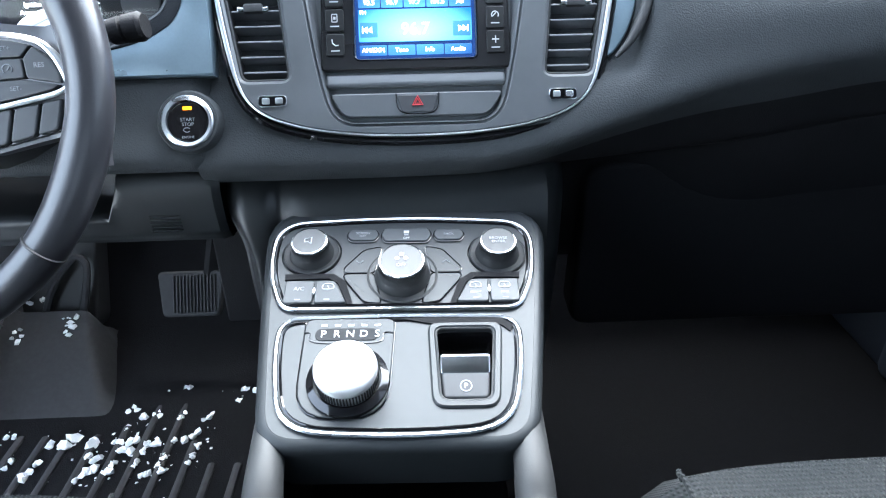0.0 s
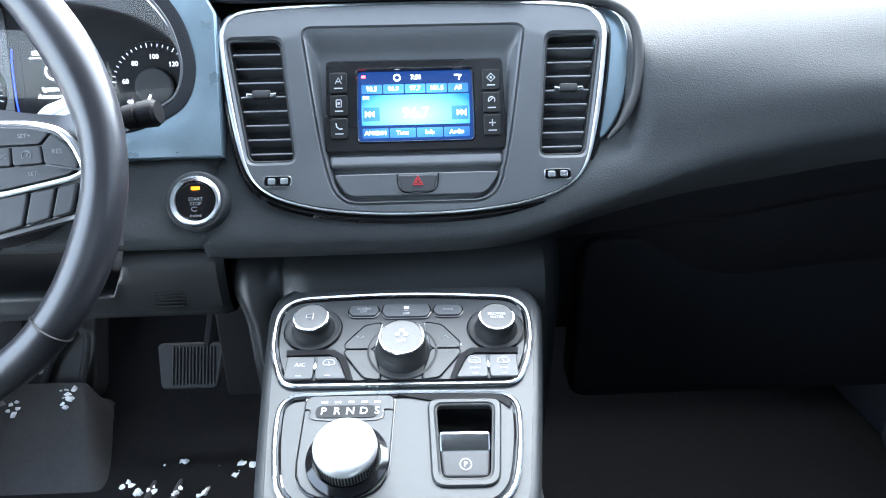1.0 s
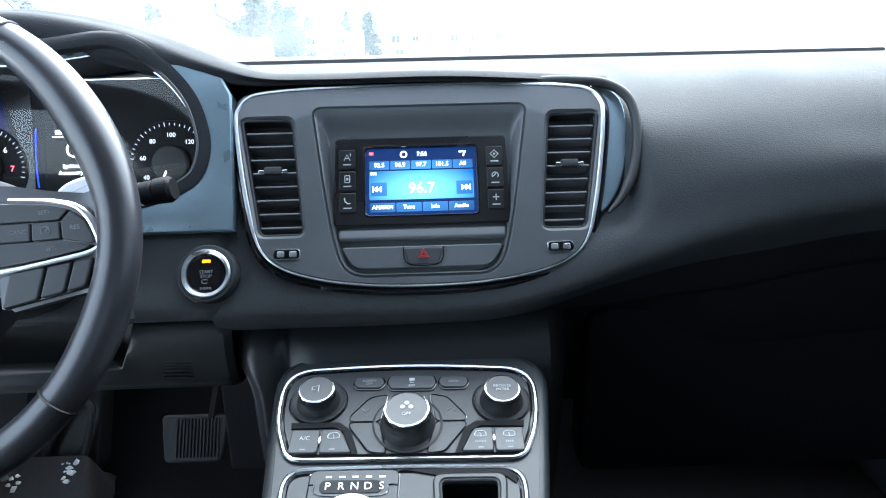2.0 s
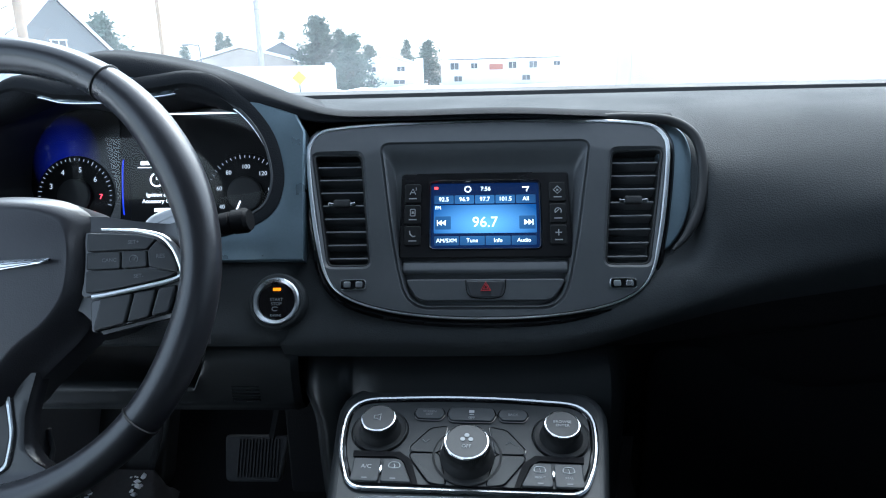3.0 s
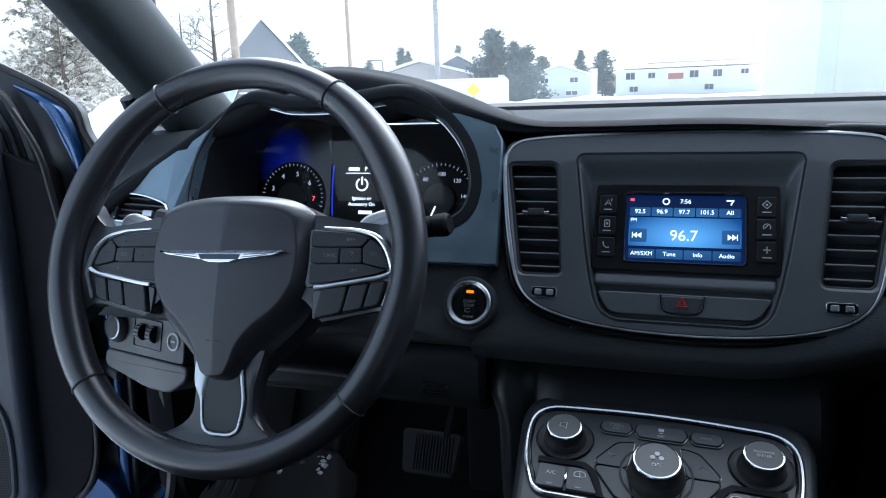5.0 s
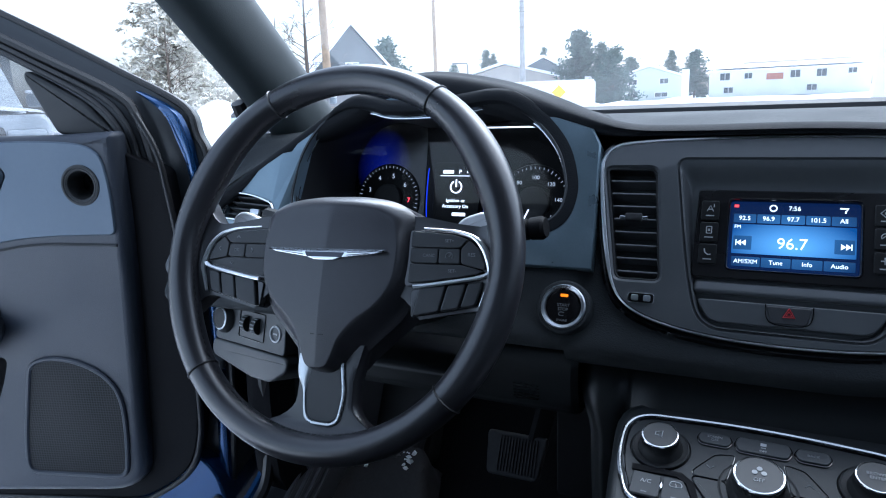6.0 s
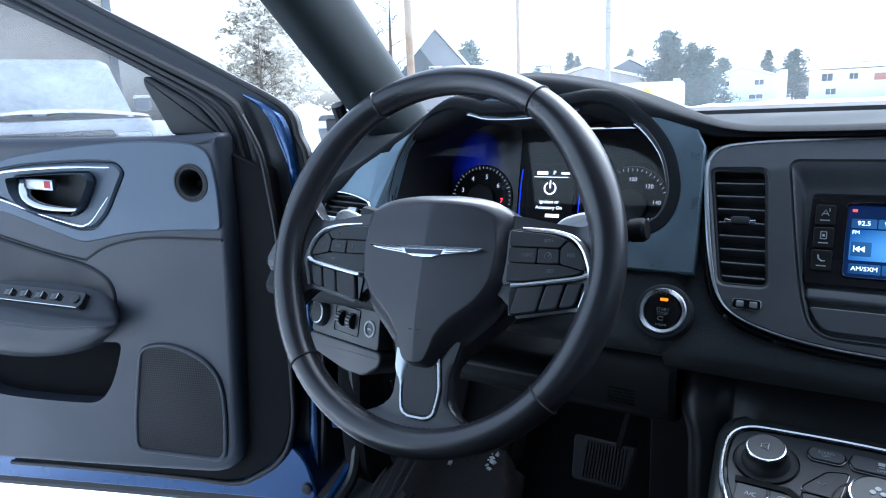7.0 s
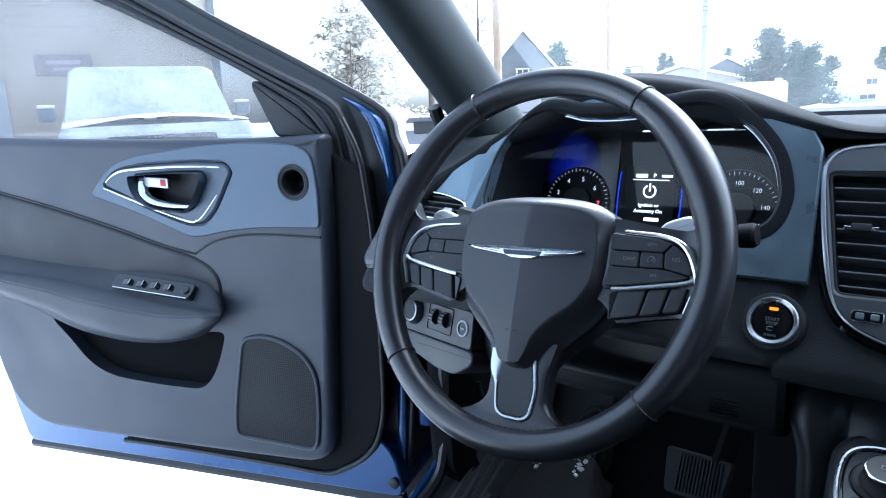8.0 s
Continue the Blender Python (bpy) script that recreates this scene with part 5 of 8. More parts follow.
def steering_wheel():
    wh = thing("steering_wheel", (-0.410, 0.70, 0.86), "black leather car steering wheel with chrome winged emblem and thumb keys", "steering wheel")
    n = 144

    def rim_at(a):
        """Centre line radius and tube half-widths at angle a from the top, clockwise."""
        d = abs(math.degrees(a))
        grip = math.exp(-((d - 62) / 20) ** 2)
        ra = 0.0152 + 0.0034 * grip + 0.0018 * math.exp(-((d - 112) / 16) ** 2) - 0.0002 * smoothstep(135, 180, d)
        return 0.2026 - ra, ra, 0.0160 + 0.0022 * grip

    rows = []
    m = 18
    for i in range(n):
        a = -math.pi + 2 * math.pi * (i + 0.5) / n
        rc, ra, rb = rim_at(a)
        row = []
        for j in range(m):
            b = 2 * math.pi * j / m
            rr = rc + ra * math.cos(b)
            row.append(WHEEL @ Vector((rr * math.sin(a), rr * math.cos(a), rb * math.sin(b))))
        rows.append(row)
    bm = bmesh.new()
    made = [[bm.verts.new(p) for p in row] for row in rows]
    for a, b in zip(made, made[1:] + made[:1]):
        bridge(bm, a, b)
    rim = part("rim", bm, LEATHER, wh, "black leather rim with stitched seams")
    for deg in (-28, 33, -132, 132):
        a = radians(deg)
        rc, ra, rb = rim_at(a)
        bm = bmesh.new()
        tube(bm, [WHEEL @ Vector(((rc + (ra + 0.0003) * math.cos(b)) * math.sin(a), (rc + (ra + 0.0003) * math.cos(b)) * math.cos(a), (rb + 0.0003) * math.sin(b))) for b in np.linspace(0, 2 * math.pi, 24, endpoint=False)], 0.0012, 6, True)
        part("seam", bm, SEAL, rim)
    # stitches along the inner side of the lower rim
    bm = bmesh.new()
    for i in range(150):
        a = 2 * math.pi * i / 150
        rc, ra, rb = rim_at(a if a < math.pi else a - 2 * math.pi)
        p = WHEEL @ pose((rc - ra * 0.985) * math.sin(a), (rc - ra * 0.985) * math.cos(a), rb * 0.12, 0, 0, -math.degrees(a))
        block(bm, (0.0042, 0.0008, 0.0009), p)
    part("stitching", bm, MATT, rim)

    def section(u, top, bot, w, drop):
        """Rounded cross-section of a side spoke."""
        h = top - bot
        pts = curve([(top - 0.001, w - drop), (top, w - 0.006), (top - 0.0015, w - 0.0018), (top - 0.006, w), (bot + 0.006, w), (bot + 0.0015, w - 0.0018), (bot, w - 0.006), (bot + 0.001, w - drop)], 3)
        return [PODS @ Vector((u, p[0], p[1])) for p in pts] if h > 0 else []

    for sx in (-1, 1):
        bm = bmesh.new()
        rws = []
        for f in np.linspace(0, 1, 22):
            u = 0.055 + 0.126 * f
            flare = smoothstep(0.148, 0.181, u)
            top = along([(0.055, 0.046), (0.095, 0.0405), (0.125, 0.0355), (0.150, 0.0330), (0.187, 0.0330)], u) + 0.030 * flare ** 2.0
            bot = along([(0.055, -0.026), (0.082, -0.0400), (0.096, -0.0560), (0.130, -0.0495), (0.155, -0.0450), (0.187, -0.0450)], u) - 0.024 * flare ** 2.0
            rws.append(section(sx * u, top, bot, -0.0055 + 0.009 * flare, 0.024))
        loft(bm, rws, True, True)
        part("side_spoke", bm, LEATHER, wh, angle=60)

        def side(pts):
            q = [(sx * a, *r) for a, *r in pts]
            area = sum(q[i - 1][0] * q[i][1] - q[i][0] * q[i - 1][1] for i in range(len(q)))
            return q if area > 0 else q[::-1]

        up = [(0.078, -0.0270), (0.104, -0.0240), (0.1347, -0.0190), (0.156, -0.0145), (0.1650, -0.0105, 0.002), (0.1625, -0.001), (0.1565, 0.0110), (0.1455, 0.0212), (0.129, 0.0265), (0.100, 0.0285), (0.078, 0.0295)]
        bm = bmesh.new()
        plate(bm, rounded(side(up), 0.006, 4), -0.0030, PODS, 0.001, -0.012)
        pod = part("key_pod", bm, PIANO, wh, "black thumb key pod with chrome edge")
        cell = [
            [(0.084, 0.0275), (0.128, 0.0240), (0.1420, 0.0197), (0.1345, 0.0116), (0.084, 0.0116)],
            [(0.1430, 0.0190), (0.1540, 0.0098), (0.1600, -0.0020), (0.1606, -0.0083), (0.1366, -0.0034), (0.1355, 0.0108)],
            [(0.1136, 0.0107), (0.1346, 0.0107), (0.1356, -0.0031), (0.1136, -0.0037)],
            [(0.084, -0.0047), (0.1358, -0.0042), (0.1590, -0.0092), (0.154, -0.0122), (0.134, -0.0163), (0.104, -0.0212), (0.084, -0.0232)],
            [(0.084, 0.0107), (0.1126, 0.0107), (0.1126, -0.0037), (0.084, -0.0038)],
        ]
        names = ["SET+", "RES", "", "SET-", "CANC"] if sx > 0 else ["", "", "OK", "", ""]
        spots = [(0.1235, 0.0180), (0.1465, 0.0052), (0.1243, 0.0036), (0.1285, -0.0105), (0.1035, 0.0036)]
        for k, (pts, lab) in enumerate(zip(cell, names)):
            bm = bmesh.new()
            plate(bm, rounded(side(pts), 0.0022, 3), 0.0008, PODS, 0.0012, -0.004)
            key = part("thumb_key", bm, BUTTON, pod, smooth=False)
            cx, cy = sx * spots[k][0], spots[k][1]
            if lab:
                lettering(lab, 0.0050 if len(lab) < 4 else 0.0044, at(PODS, cx, cy, 0.0010), FAINT, key)
                continue
            bm = bmesh.new()
            if sx > 0:
                tube(bm, [at(PODS, cx + 0.0034 * math.cos(t), cy + 0.0034 * math.sin(t), 0.0010).translation for t in np.linspace(-0.7, 3.9, 12)], 0.0005, 5)
                tube(bm, [at(PODS, cx, cy - 0.001, 0.0010).translation, at(PODS, cx + 0.002, cy + 0.002, 0.0010).translation], 0.0005, 5)
            else:
                turn = {0: 0, 1: 90, 3: 180, 4: -90}[k]
                tube(bm, [(at(PODS, cx, cy, 0.0010, turn) @ Vector((x, y, 0))) for x, y in ((-0.0022, -0.001), (0, 0.0014), (0.0022, -0.001))], 0.0005, 5)
            part("key_symbol", bm, FAINT, key)
        # lower row of keys
        bm = bmesh.new()
        plate(bm, rounded(side([(0.088, -0.0560), (0.128, -0.0480), (0.1575, -0.0415), (0.1630, -0.0200), (0.135, -0.0215), (0.086, -0.0292)]), 0.004, 4), -0.0035, PODS, 0.001, -0.012)
        low_pod = part("lower_key_pod", bm, PIANO, wh)
        high = [(0.090, -0.0280), (0.135, -0.0226), (0.162, -0.0182)]
        deep = [(0.090, -0.0550), (0.128, -0.0465), (0.158, -0.0400)]
        for x0, x1 in ((0.0945, 0.1212), (0.1228, 0.1412), (0.1428, 0.1575)):
            q = [(x0 - 0.004, along(deep, x0 - 0.004)), (x1 - 0.004, along(deep, x1 - 0.004)), (x1 + 0.002, along(high, x1 + 0.002)), (x0 + 0.002, along(high, x0 + 0.002))]
            bm = bmesh.new()
            plate(bm, rounded(side(q), 0.0028, 3), 0.0002, PODS, 0.0016, -0.004)
            part("lower_key", bm, BUTTON, low_pod, smooth=False)
        bm = bmesh.new()
        line = curve([(0.096, 0.0300), (0.115, 0.0288), (0.130, 0.0272), (0.147, 0.0220), (0.158, 0.0115), (0.1640, -0.001), (0.1668, -0.0110), (0.1672, -0.0180), (0.1630, -0.0290), (0.1585, -0.0420)], 5)
        tube(bm, [PODS @ Vector((sx * p.x, p.y, 0.0000)) for p in line], [0.0008 + 0.0013 * smoothstep(0, 0.5, i / len(line)) + 0.0013 * smoothstep(0.25, 0.5, i / len(line)) * smoothstep(0.85, 0.65, i / len(line)) - 0.0006 * smoothstep(0.85, 1, i / len(line)) for i in range(len(line))], 8)
        tube(bm, [PODS @ Vector((sx * p.x, p.y, 0.0004)) for p in curve([(0.090, -0.0262), (0.104, -0.0246), (0.134, -0.0195), (0.156, -0.0152), (0.1660, -0.0105)], 5)], 0.0021, 8)
        part("chrome_line", bm, BRIGHTLINE, pod, "chrome trim line")
        # paddle behind the spoke
        bm = bmesh.new()
        plate(bm, rounded(side([(0.112, 0.030), (0.158, 0.028), (0.160, 0.046, 0.010), (0.147, 0.0545, 0.010), (0.122, 0.046, 0.008)]), 0.008, 5), -0.026, PODS, 0.004, -0.036, back=True)
        part("shift_paddle", bm, PADDLE, wh, "small silver shift paddle")
    # lower spoke, flaring into the rim
    bm = bmesh.new()
    rws = []
    for f in np.linspace(0, 1, 20):
        v = -0.085 - 0.098 * f
        hw = along([(-0.183, 0.088), (-0.176, 0.080), (-0.170, 0.068), (-0.163, 0.052), (-0.155, 0.0405), (-0.145, 0.0350), (-0.12, 0.0345), (-0.085, 0.042)], v)
        w = -0.0165 + 0.0120 * smoothstep(-0.167, -0.183, v)
        pts = curve([(-hw, w - 0.016), (-hw, w - 0.008), (-hw + 0.003, w - 0.002), (-hw + 0.009, w), (hw - 0.009, w), (hw - 0.003, w - 0.002), (hw, w - 0.008), (hw, w - 0.016)], 3)
        rws.append([WHEEL @ Vector((p[0] + 0.002, v, p[1])) for p in pts])
    loft(bm, rws, True, True)
    part("lower_spoke", bm, LEATHER, wh, angle=60)
    arm = [(0.033, -0.098), (0.0320, -0.118), (0.0245, -0.134), (0.0218, -0.152), (0.0190, -0.1610), (0.0110, -0.1655), (0.0, -0.1660)]
    slim = [(0.0185, -0.098), (0.0215, -0.118), (0.0238, -0.134)] + arm[3:]
    outer = curve([(p[0], p[1]) for p in slim] + [(-p[0], p[1]) for p in arm[-2::-1]], 6)
    thin = [(0.014, -0.098), (0.0175, -0.115), (0.0205, -0.134), (0.0185, -0.151), (0.0160, -0.1580), (0.0095, -0.1618), (0.0, -0.1622)]
    inner = curve([(p[0], p[1]) for p in thin] + [(-p[0], p[1]) for p in thin[-2::-1]], 6)
    low = WHEEL @ pose(0.0025, 0, -0.0155)
    bm = bmesh.new()
    plate(bm, inner[::-1], 0.0012, low, 0.001, -0.004)
    ins = part("spoke_insert", bm, BUTTON, wh)
    bm = bmesh.new()
    rws = [[low @ Vector((p.x, p.y, w)) for p in line] for line, w in ((outer, -0.003), (outer, 0.0014), ([p + (q - p) * 0.25 for p, q in zip(outer, inner)], 0.0024), ([p + (q - p) * 0.75 for p, q in zip(outer, inner)], 0.0024), (inner, 0.0010), (inner, -0.003))]
    loft(bm, rws)
    part("silver_v", bm, SILVER, ins, "silver V-shaped trim")
    # padded hub: a shield with a soft central ridge and scooped flanks
    half = [(0, -0.1185), (0.014, -0.1172), (0.0250, -0.1100), (0.034, -0.0995), (0.054, -0.0800), (0.078, -0.0560), (0.0905, -0.0300), (0.0940, -0.005), (0.0930, 0.022), (0.0865, 0.0440), (0.066, 0.0575), (0.033, 0.0635), (0, 0.0645)]
    fold = [(0, -0.1090), (0.011, -0.1065), (0.0165, -0.0950), (0.0225, -0.0790), (0.036, -0.0620), (0.058, -0.0440), (0.0715, -0.0240), (0.0755, -0.002), (0.0745, 0.020), (0.066, 0.0370), (0.048, 0.0455), (0.024, 0.0490), (0, 0.0500)]
    a = curve(mirrored(half), 5, True)
    b = curve(mirrored(fold), 5, True)
    bm = bmesh.new()

    def face_w(q):
        return 0.0035 + 0.0055 * (1 - min(1, abs(q.x) / 0.073)) - 0.0045 * smoothstep(-0.05, -0.118, q.y) - 0.0035 * smoothstep(0.015, 0.050, q.y)

    def hub_row(g):
        """Row between the outer edge and the fold: rounded over the top, hollow along the flanks."""
        row = []
        for p, q in zip(a, b):
            m = p + (q - p) * g
            flank = smoothstep(0.050, 0.012, p.y)
            edge = -0.013 - 0.011 * flank
            rise = (1 - (1 - g) ** 2.2) * (1 - flank) + flank * (0.18 * (1 - (1 - g) ** 5) + 0.82 * smoothstep(0.15, 1.0, g))
            row.append(bm.verts.new(WHEEL @ Vector((m.x, m.y, edge + (face_w(q) - edge) * rise))))
        return row

    rws = [ring(bm, WHEEL, a, -0.060), ring(bm, WHEEL, a, -0.030)]
    for g in (0.0, 0.03, 0.08, 0.15, 0.25, 0.36, 0.48, 0.6, 0.72, 0.82, 0.9, 0.96, 1.0):
        rws.append(hub_row(g))
    for k in (0.94, 0.86, 0.72, 0.56, 0.40, 0.26, 0.14, 0.05, 0.0):
        row = []
        for q in b:
            m = Vector((q.x * k, -0.030 + (q.y + 0.030) * (0.25 + 0.75 * k)))
            row.append(bm.verts.new(WHEEL @ Vector((m.x, m.y, face_w(m)))))
        rws.append(row)
    for a1, b1 in zip(rws, rws[1:]):
        bridge(bm, a1, b1)
    hub = part("airbag_pad", bm, AIRBAG, wh, "padded airbag cover", angle=50)
    # winged emblem, drawn as a plain shape
    em = at(WHEEL, 0.001, 0.0012, 0.0080)
    bm = bmesh.new()
    wing = [(0, -0.0062), (0.012, -0.0058), (0.020, -0.0032), (0.058, 0.0012), (0.0675, 0.0046), (0.030, 0.0046), (0.014, 0.0034), (0, 0.0040)]
    plate(bm, rounded(mirrored(wing), 0.0012, 3), 0.0028, em, 0.0012, -0.006)
    emb = part("winged_emblem", bm, CHROME, wh, "plain chrome winged emblem")
    bm = bmesh.new()
    plate(bm, rounded([(-0.020, -0.0030), (0.020, -0.0030), (0.023, 0.0020), (-0.023, 0.0020)], 0.001, 3), 0.0032, em, 0.0004, 0.0)
    part("emblem_bar", bm, surface("dark_enamel", (0.03, 0.035, 0.06), 0.25), emb, "dark enamel bar")
    for sx in (-1, 1):
        bm = bmesh.new()
        tube(bm, [em @ Vector((sx * x, y, 0.0029)) for x, y in ((0.026, 0.0018), (0.042, 0.0025), (0.058, 0.0032))], 0.0004, 5)
        tube(bm, [em @ Vector((sx * x, y, 0.0029)) for x, y in ((0.025, -0.0008), (0.038, 0.0004), (0.050, 0.0017))], 0.0004, 5)
        part("feather_line", bm, MATT, emb)
    bm = bmesh.new()
    for i in range(3):
        block(bm, (0.014 - 0.003 * (i % 2), 0.0012, 0.0004), at(WHEEL, 0.000, -0.070 - i * 0.0038, 0.0070))
    part("pad_mark", bm, MATT, hub, "faint moulded marking")


steering_wheel()


def column():
    col = thing("steering_column", (-0.40, 0.80, 0.86), "black steering column shroud with control stalks", "steering column")
    bm = bmesh.new()
    rows = []
    d = Vector((0, 0.918, -0.397))
    for f in np.linspace(0, 1, 6):
        p = Vector((-0.398, 0.610, 0.902)) + d * (0.19 * f)
        r = 0.055 + 0.012 * f
        rows.append([p + Vector((r * math.cos(a) * 1.45, r * math.sin(a) * 0.35, r * math.sin(a) * 0.9)) for a in np.linspace(0, 2 * math.pi, 20, endpoint=False)])
    loft(bm, rows, True, True)
    part("shroud", bm, MATT, col)
    bm = bmesh.new()
    tube(bm, curve([(-0.34, 0.70, 0.905), (-0.29, 0.702, 0.912), (-0.242, 0.704, 0.917)], 4), [0.006] * 9, 8)
    st = part("wiper_stalk", bm, MATT, col)
    bm = bmesh.new()
    tube(bm, [(-0.248, 0.704, 0.916), (-0.245, 0.704, 0.9165), (-0.236, 0.7045, 0.918), (-0.2345, 0.705, 0.9183), (-0.233, 0.705, 0.9185), (-0.221, 0.706, 0.920), (-0.217, 0.706, 0.9205)], [0.009, 0.0120, 0.0125, 0.0105, 0.0130, 0.0138, 0.0110], 16, flat=0.9)
    part("stalk_end", bm, LOWBLACK, st)
    bm = bmesh.new()
    tube(bm, [(-0.46, 0.70, 0.905), (-0.51, 0.70, 0.913), (-0.575, 0.705, 0.92)], [0.006, 0.007, 0.010], 8)
    part("turn_stalk", bm, MATT, col)


column()


# ---- driver's side of the dash ----
def side_vent():
    vm = axes((-0.650, face_y(0.916) - 0.002, 0.916), (0.97, -0.24, 0), (0, 0.45, 1))
    ve = thing("side_air_vent", vm.translation, "black side air vent with chrome frame", "air vent")
    loop = rounded([(-0.055, -0.016, 0.008), (0.056, -0.016, 0.010), (0.046, 0.008, 0.01), (0.0, 0.017, 0.03), (-0.050, 0.018, 0.012)], 0.01, 5)
    # trim panel round the vent, turned down where it meets the panel of the dials
    outer = [Vector(p) for p in ((0.064, -0.055), (0.064, 0.091), (0.040, 0.0800), (0.0103, 0.0630), (-0.0485, 0.0240), (-0.085, 0.002), (-0.085, -0.055))]
    bm = bmesh.new()
    holed(bm, outer, [inset(loop, -0.003)], 0.003, vm, -0.012, 0.015, 0.001)
    inv = vm.inverted()
    for v in bm.verts:
        q = inv @ v.co
        if q.x > 0.0615:
            q.z -= 0.014
            v.co = vm @ q
    part("surround", bm, BRUSHED, ve, "blue-grey brushed trim panel")
    bm = bmesh.new()
    tube(bm, [vm @ Vector((p.x, p.y, 0.004)) for p in inset(loop, -0.002)], 0.0016, 6, True)
    part("chrome_frame", bm, CHROME, ve, "chrome frame")
    bm = bmesh.new()
    plate(bm, loop, -0.02, vm, 0.001, -0.025)
    part("vent_back", bm, PIANO, ve)
    for i in range(4):
        bm = bmesh.new()
        block(bm, (0.104 - 0.004 * i, 0.0025, 0.016), at(vm, -0.002, -0.012 + 0.0085 * i, -0.008) @ pose(0, 0, 0, -15), 0.0008)
        part("louvre", bm, SATIN, ve)
    bm = bmesh.new()
    block(bm, (0.020, 0.008, 0.006), at(vm, 0.012, -0.004, 0.002), 0.002)
    part("slide_tab", bm, SILVER, ve, "silver slide tab")


side_vent()


def light_switches():
    lm = axes((-0.648, 0.733, 0.757), (0.97, -0.24, 0), (0, 0.25, 1))
    ls = thing("headlamp_switch_panel", lm.translation, "black headlamp switch panel with round knob and thumb wheels", "switch panel")
    bm = bmesh.new()
    plate(bm, rounded([(-0.075, -0.030), (0.084, -0.026), (0.080, 0.026), (-0.070, 0.028)], 0.008), 0.004, lm, 0.002, -0.05)
    part("panel", bm, SATIN, ls)
    bm = bmesh.new()
    lathe(bm, [(0.022, 0.002), (0.021, 0.008), (0.0165, 0.013), (0.015, 0.0140), (0.004, 0.0140)], at(lm, -0.054, 0.002), 32)
    kn = part("headlamp_knob", bm, MATT, ls)
    bm = bmesh.new()
    lathe(bm, [(0.0160, 0.0125), (0.0165, 0.0140), (0.0148, 0.0150), (0.0140, 0.0137)], at(lm, -0.054, 0.002), 32, False)
    part("knob_ring", bm, SILVER, kn, "silver ring")
    for x in (-0.002, 0.022):
        bm = bmesh.new()
        lathe(bm, [(0.011, -0.0045), (0.011, 0.0045)], lm @ pose(x, 0.003, 0.003, 0, 90), 20)
        tw = part("dimmer_wheel", bm, MATT, ls)
        bm = bmesh.new()
        for i in range(14):
            a = 2 * math.pi * i / 14
            block(bm, (0.0085, 0.0018, 0.0012), lm @ pose(x, 0.003 + 0.011 * math.cos(a), 0.003 + 0.011 * math.sin(a), math.degrees(a) - 90), 0)
        part("rib_band", bm, FAINT, tw)
    bm = bmesh.new()
    tube(bm, [lm @ Vector((p.x, p.y, 0.0045)) for p in rect(0.010, 0.002, 0.056, 0.038, 0.003)], 0.0007, 5, True)
    part("panel_gap", bm, PIANO, ls)
    bm = bmesh.new()
    lathe(bm, [(0.0115, 0.003), (0.0115, 0.0055), (0.009, 0.006), (0.0085, 0.004)], at(lm, 0.062, 0.0), 28, False)
    part("release_ring", bm, PRINT, ls, "white ring")
    bm = bmesh.new()
    block(bm, (0.008, 0.002, 0.001), at(lm, 0.062, 0.0, 0.005))
    part("release_mark", bm, PRINT, ls)
    # lower skirt of the knee bolster below the switches
    bm = bmesh.new()
    plate(bm, rounded([(-0.085, -0.056), (0.01, -0.070), (0.055, -0.068), (0.088, -0.046), (0.086, -0.0275), (-0.085, -0.031)], 0.012), 0.001, lm, 0.004, -0.06)
    part("lower_skirt", bm, SATIN, ls)


light_switches()


# ---- footwell ----
def floor_mat():
    bm = bmesh.new()
    rows = []
    for y in np.linspace(0.42, 1.22, 110):
        row = []
        for x in np.linspace(-0.73, -0.17, 70):
            z = FLOOR + 0.014
            edge = -0.488 - 0.40 * (y - 0.93)
            lift = smoothstep(edge + 0.022, edge - 0.030, x)
            z += lift * (max(0, min(y, 1.105) - 0.925) * 0.52 + 0.006 * smoothstep(0.92, 0.935, y) - 1.5 * max(0, y - 1.105))
            z += (1 - lift) * 0.05 * smoothstep(1.08, 1.22, y)
            z += 0.02 * smoothstep(-0.22, -0.17, x) + 0.02 * smoothstep(-0.69, -0.73, x)
            row.append((x, y, z))
        rows.append(row)
    loft(bm, rows)
    th = thing("floor_mat", (-0.45, 0.8, FLOOR), "black ribbed rubber floor mat with snow on it", "floor mat")
    part("sheet", bm, RUBBER, th)
    for x, y0, y1 in ((-0.656, 0.70, 0.895), (-0.616, 0.70, 0.895), (-0.578, 0.70, 0.893), (-0.540, 0.70, 0.882), (-0.499, 0.70, 0.892), (-0.460, 0.70, 0.910), (-0.424, 0.70, 0.954), (-0.383, 0.70, 0.956), (-0.346, 0.66, 0.871), (-0.308, 0.66, 0.825), (-0.270, 0.66, 0.823)):
        bm = bmesh.new()
        block(bm, (0.0125, y1 - y0, 0.015), pose(x, (y0 + y1) / 2, FLOOR + 0.017), 0.005)
        part("rib", bm, RUBBER, th)


floor_mat()


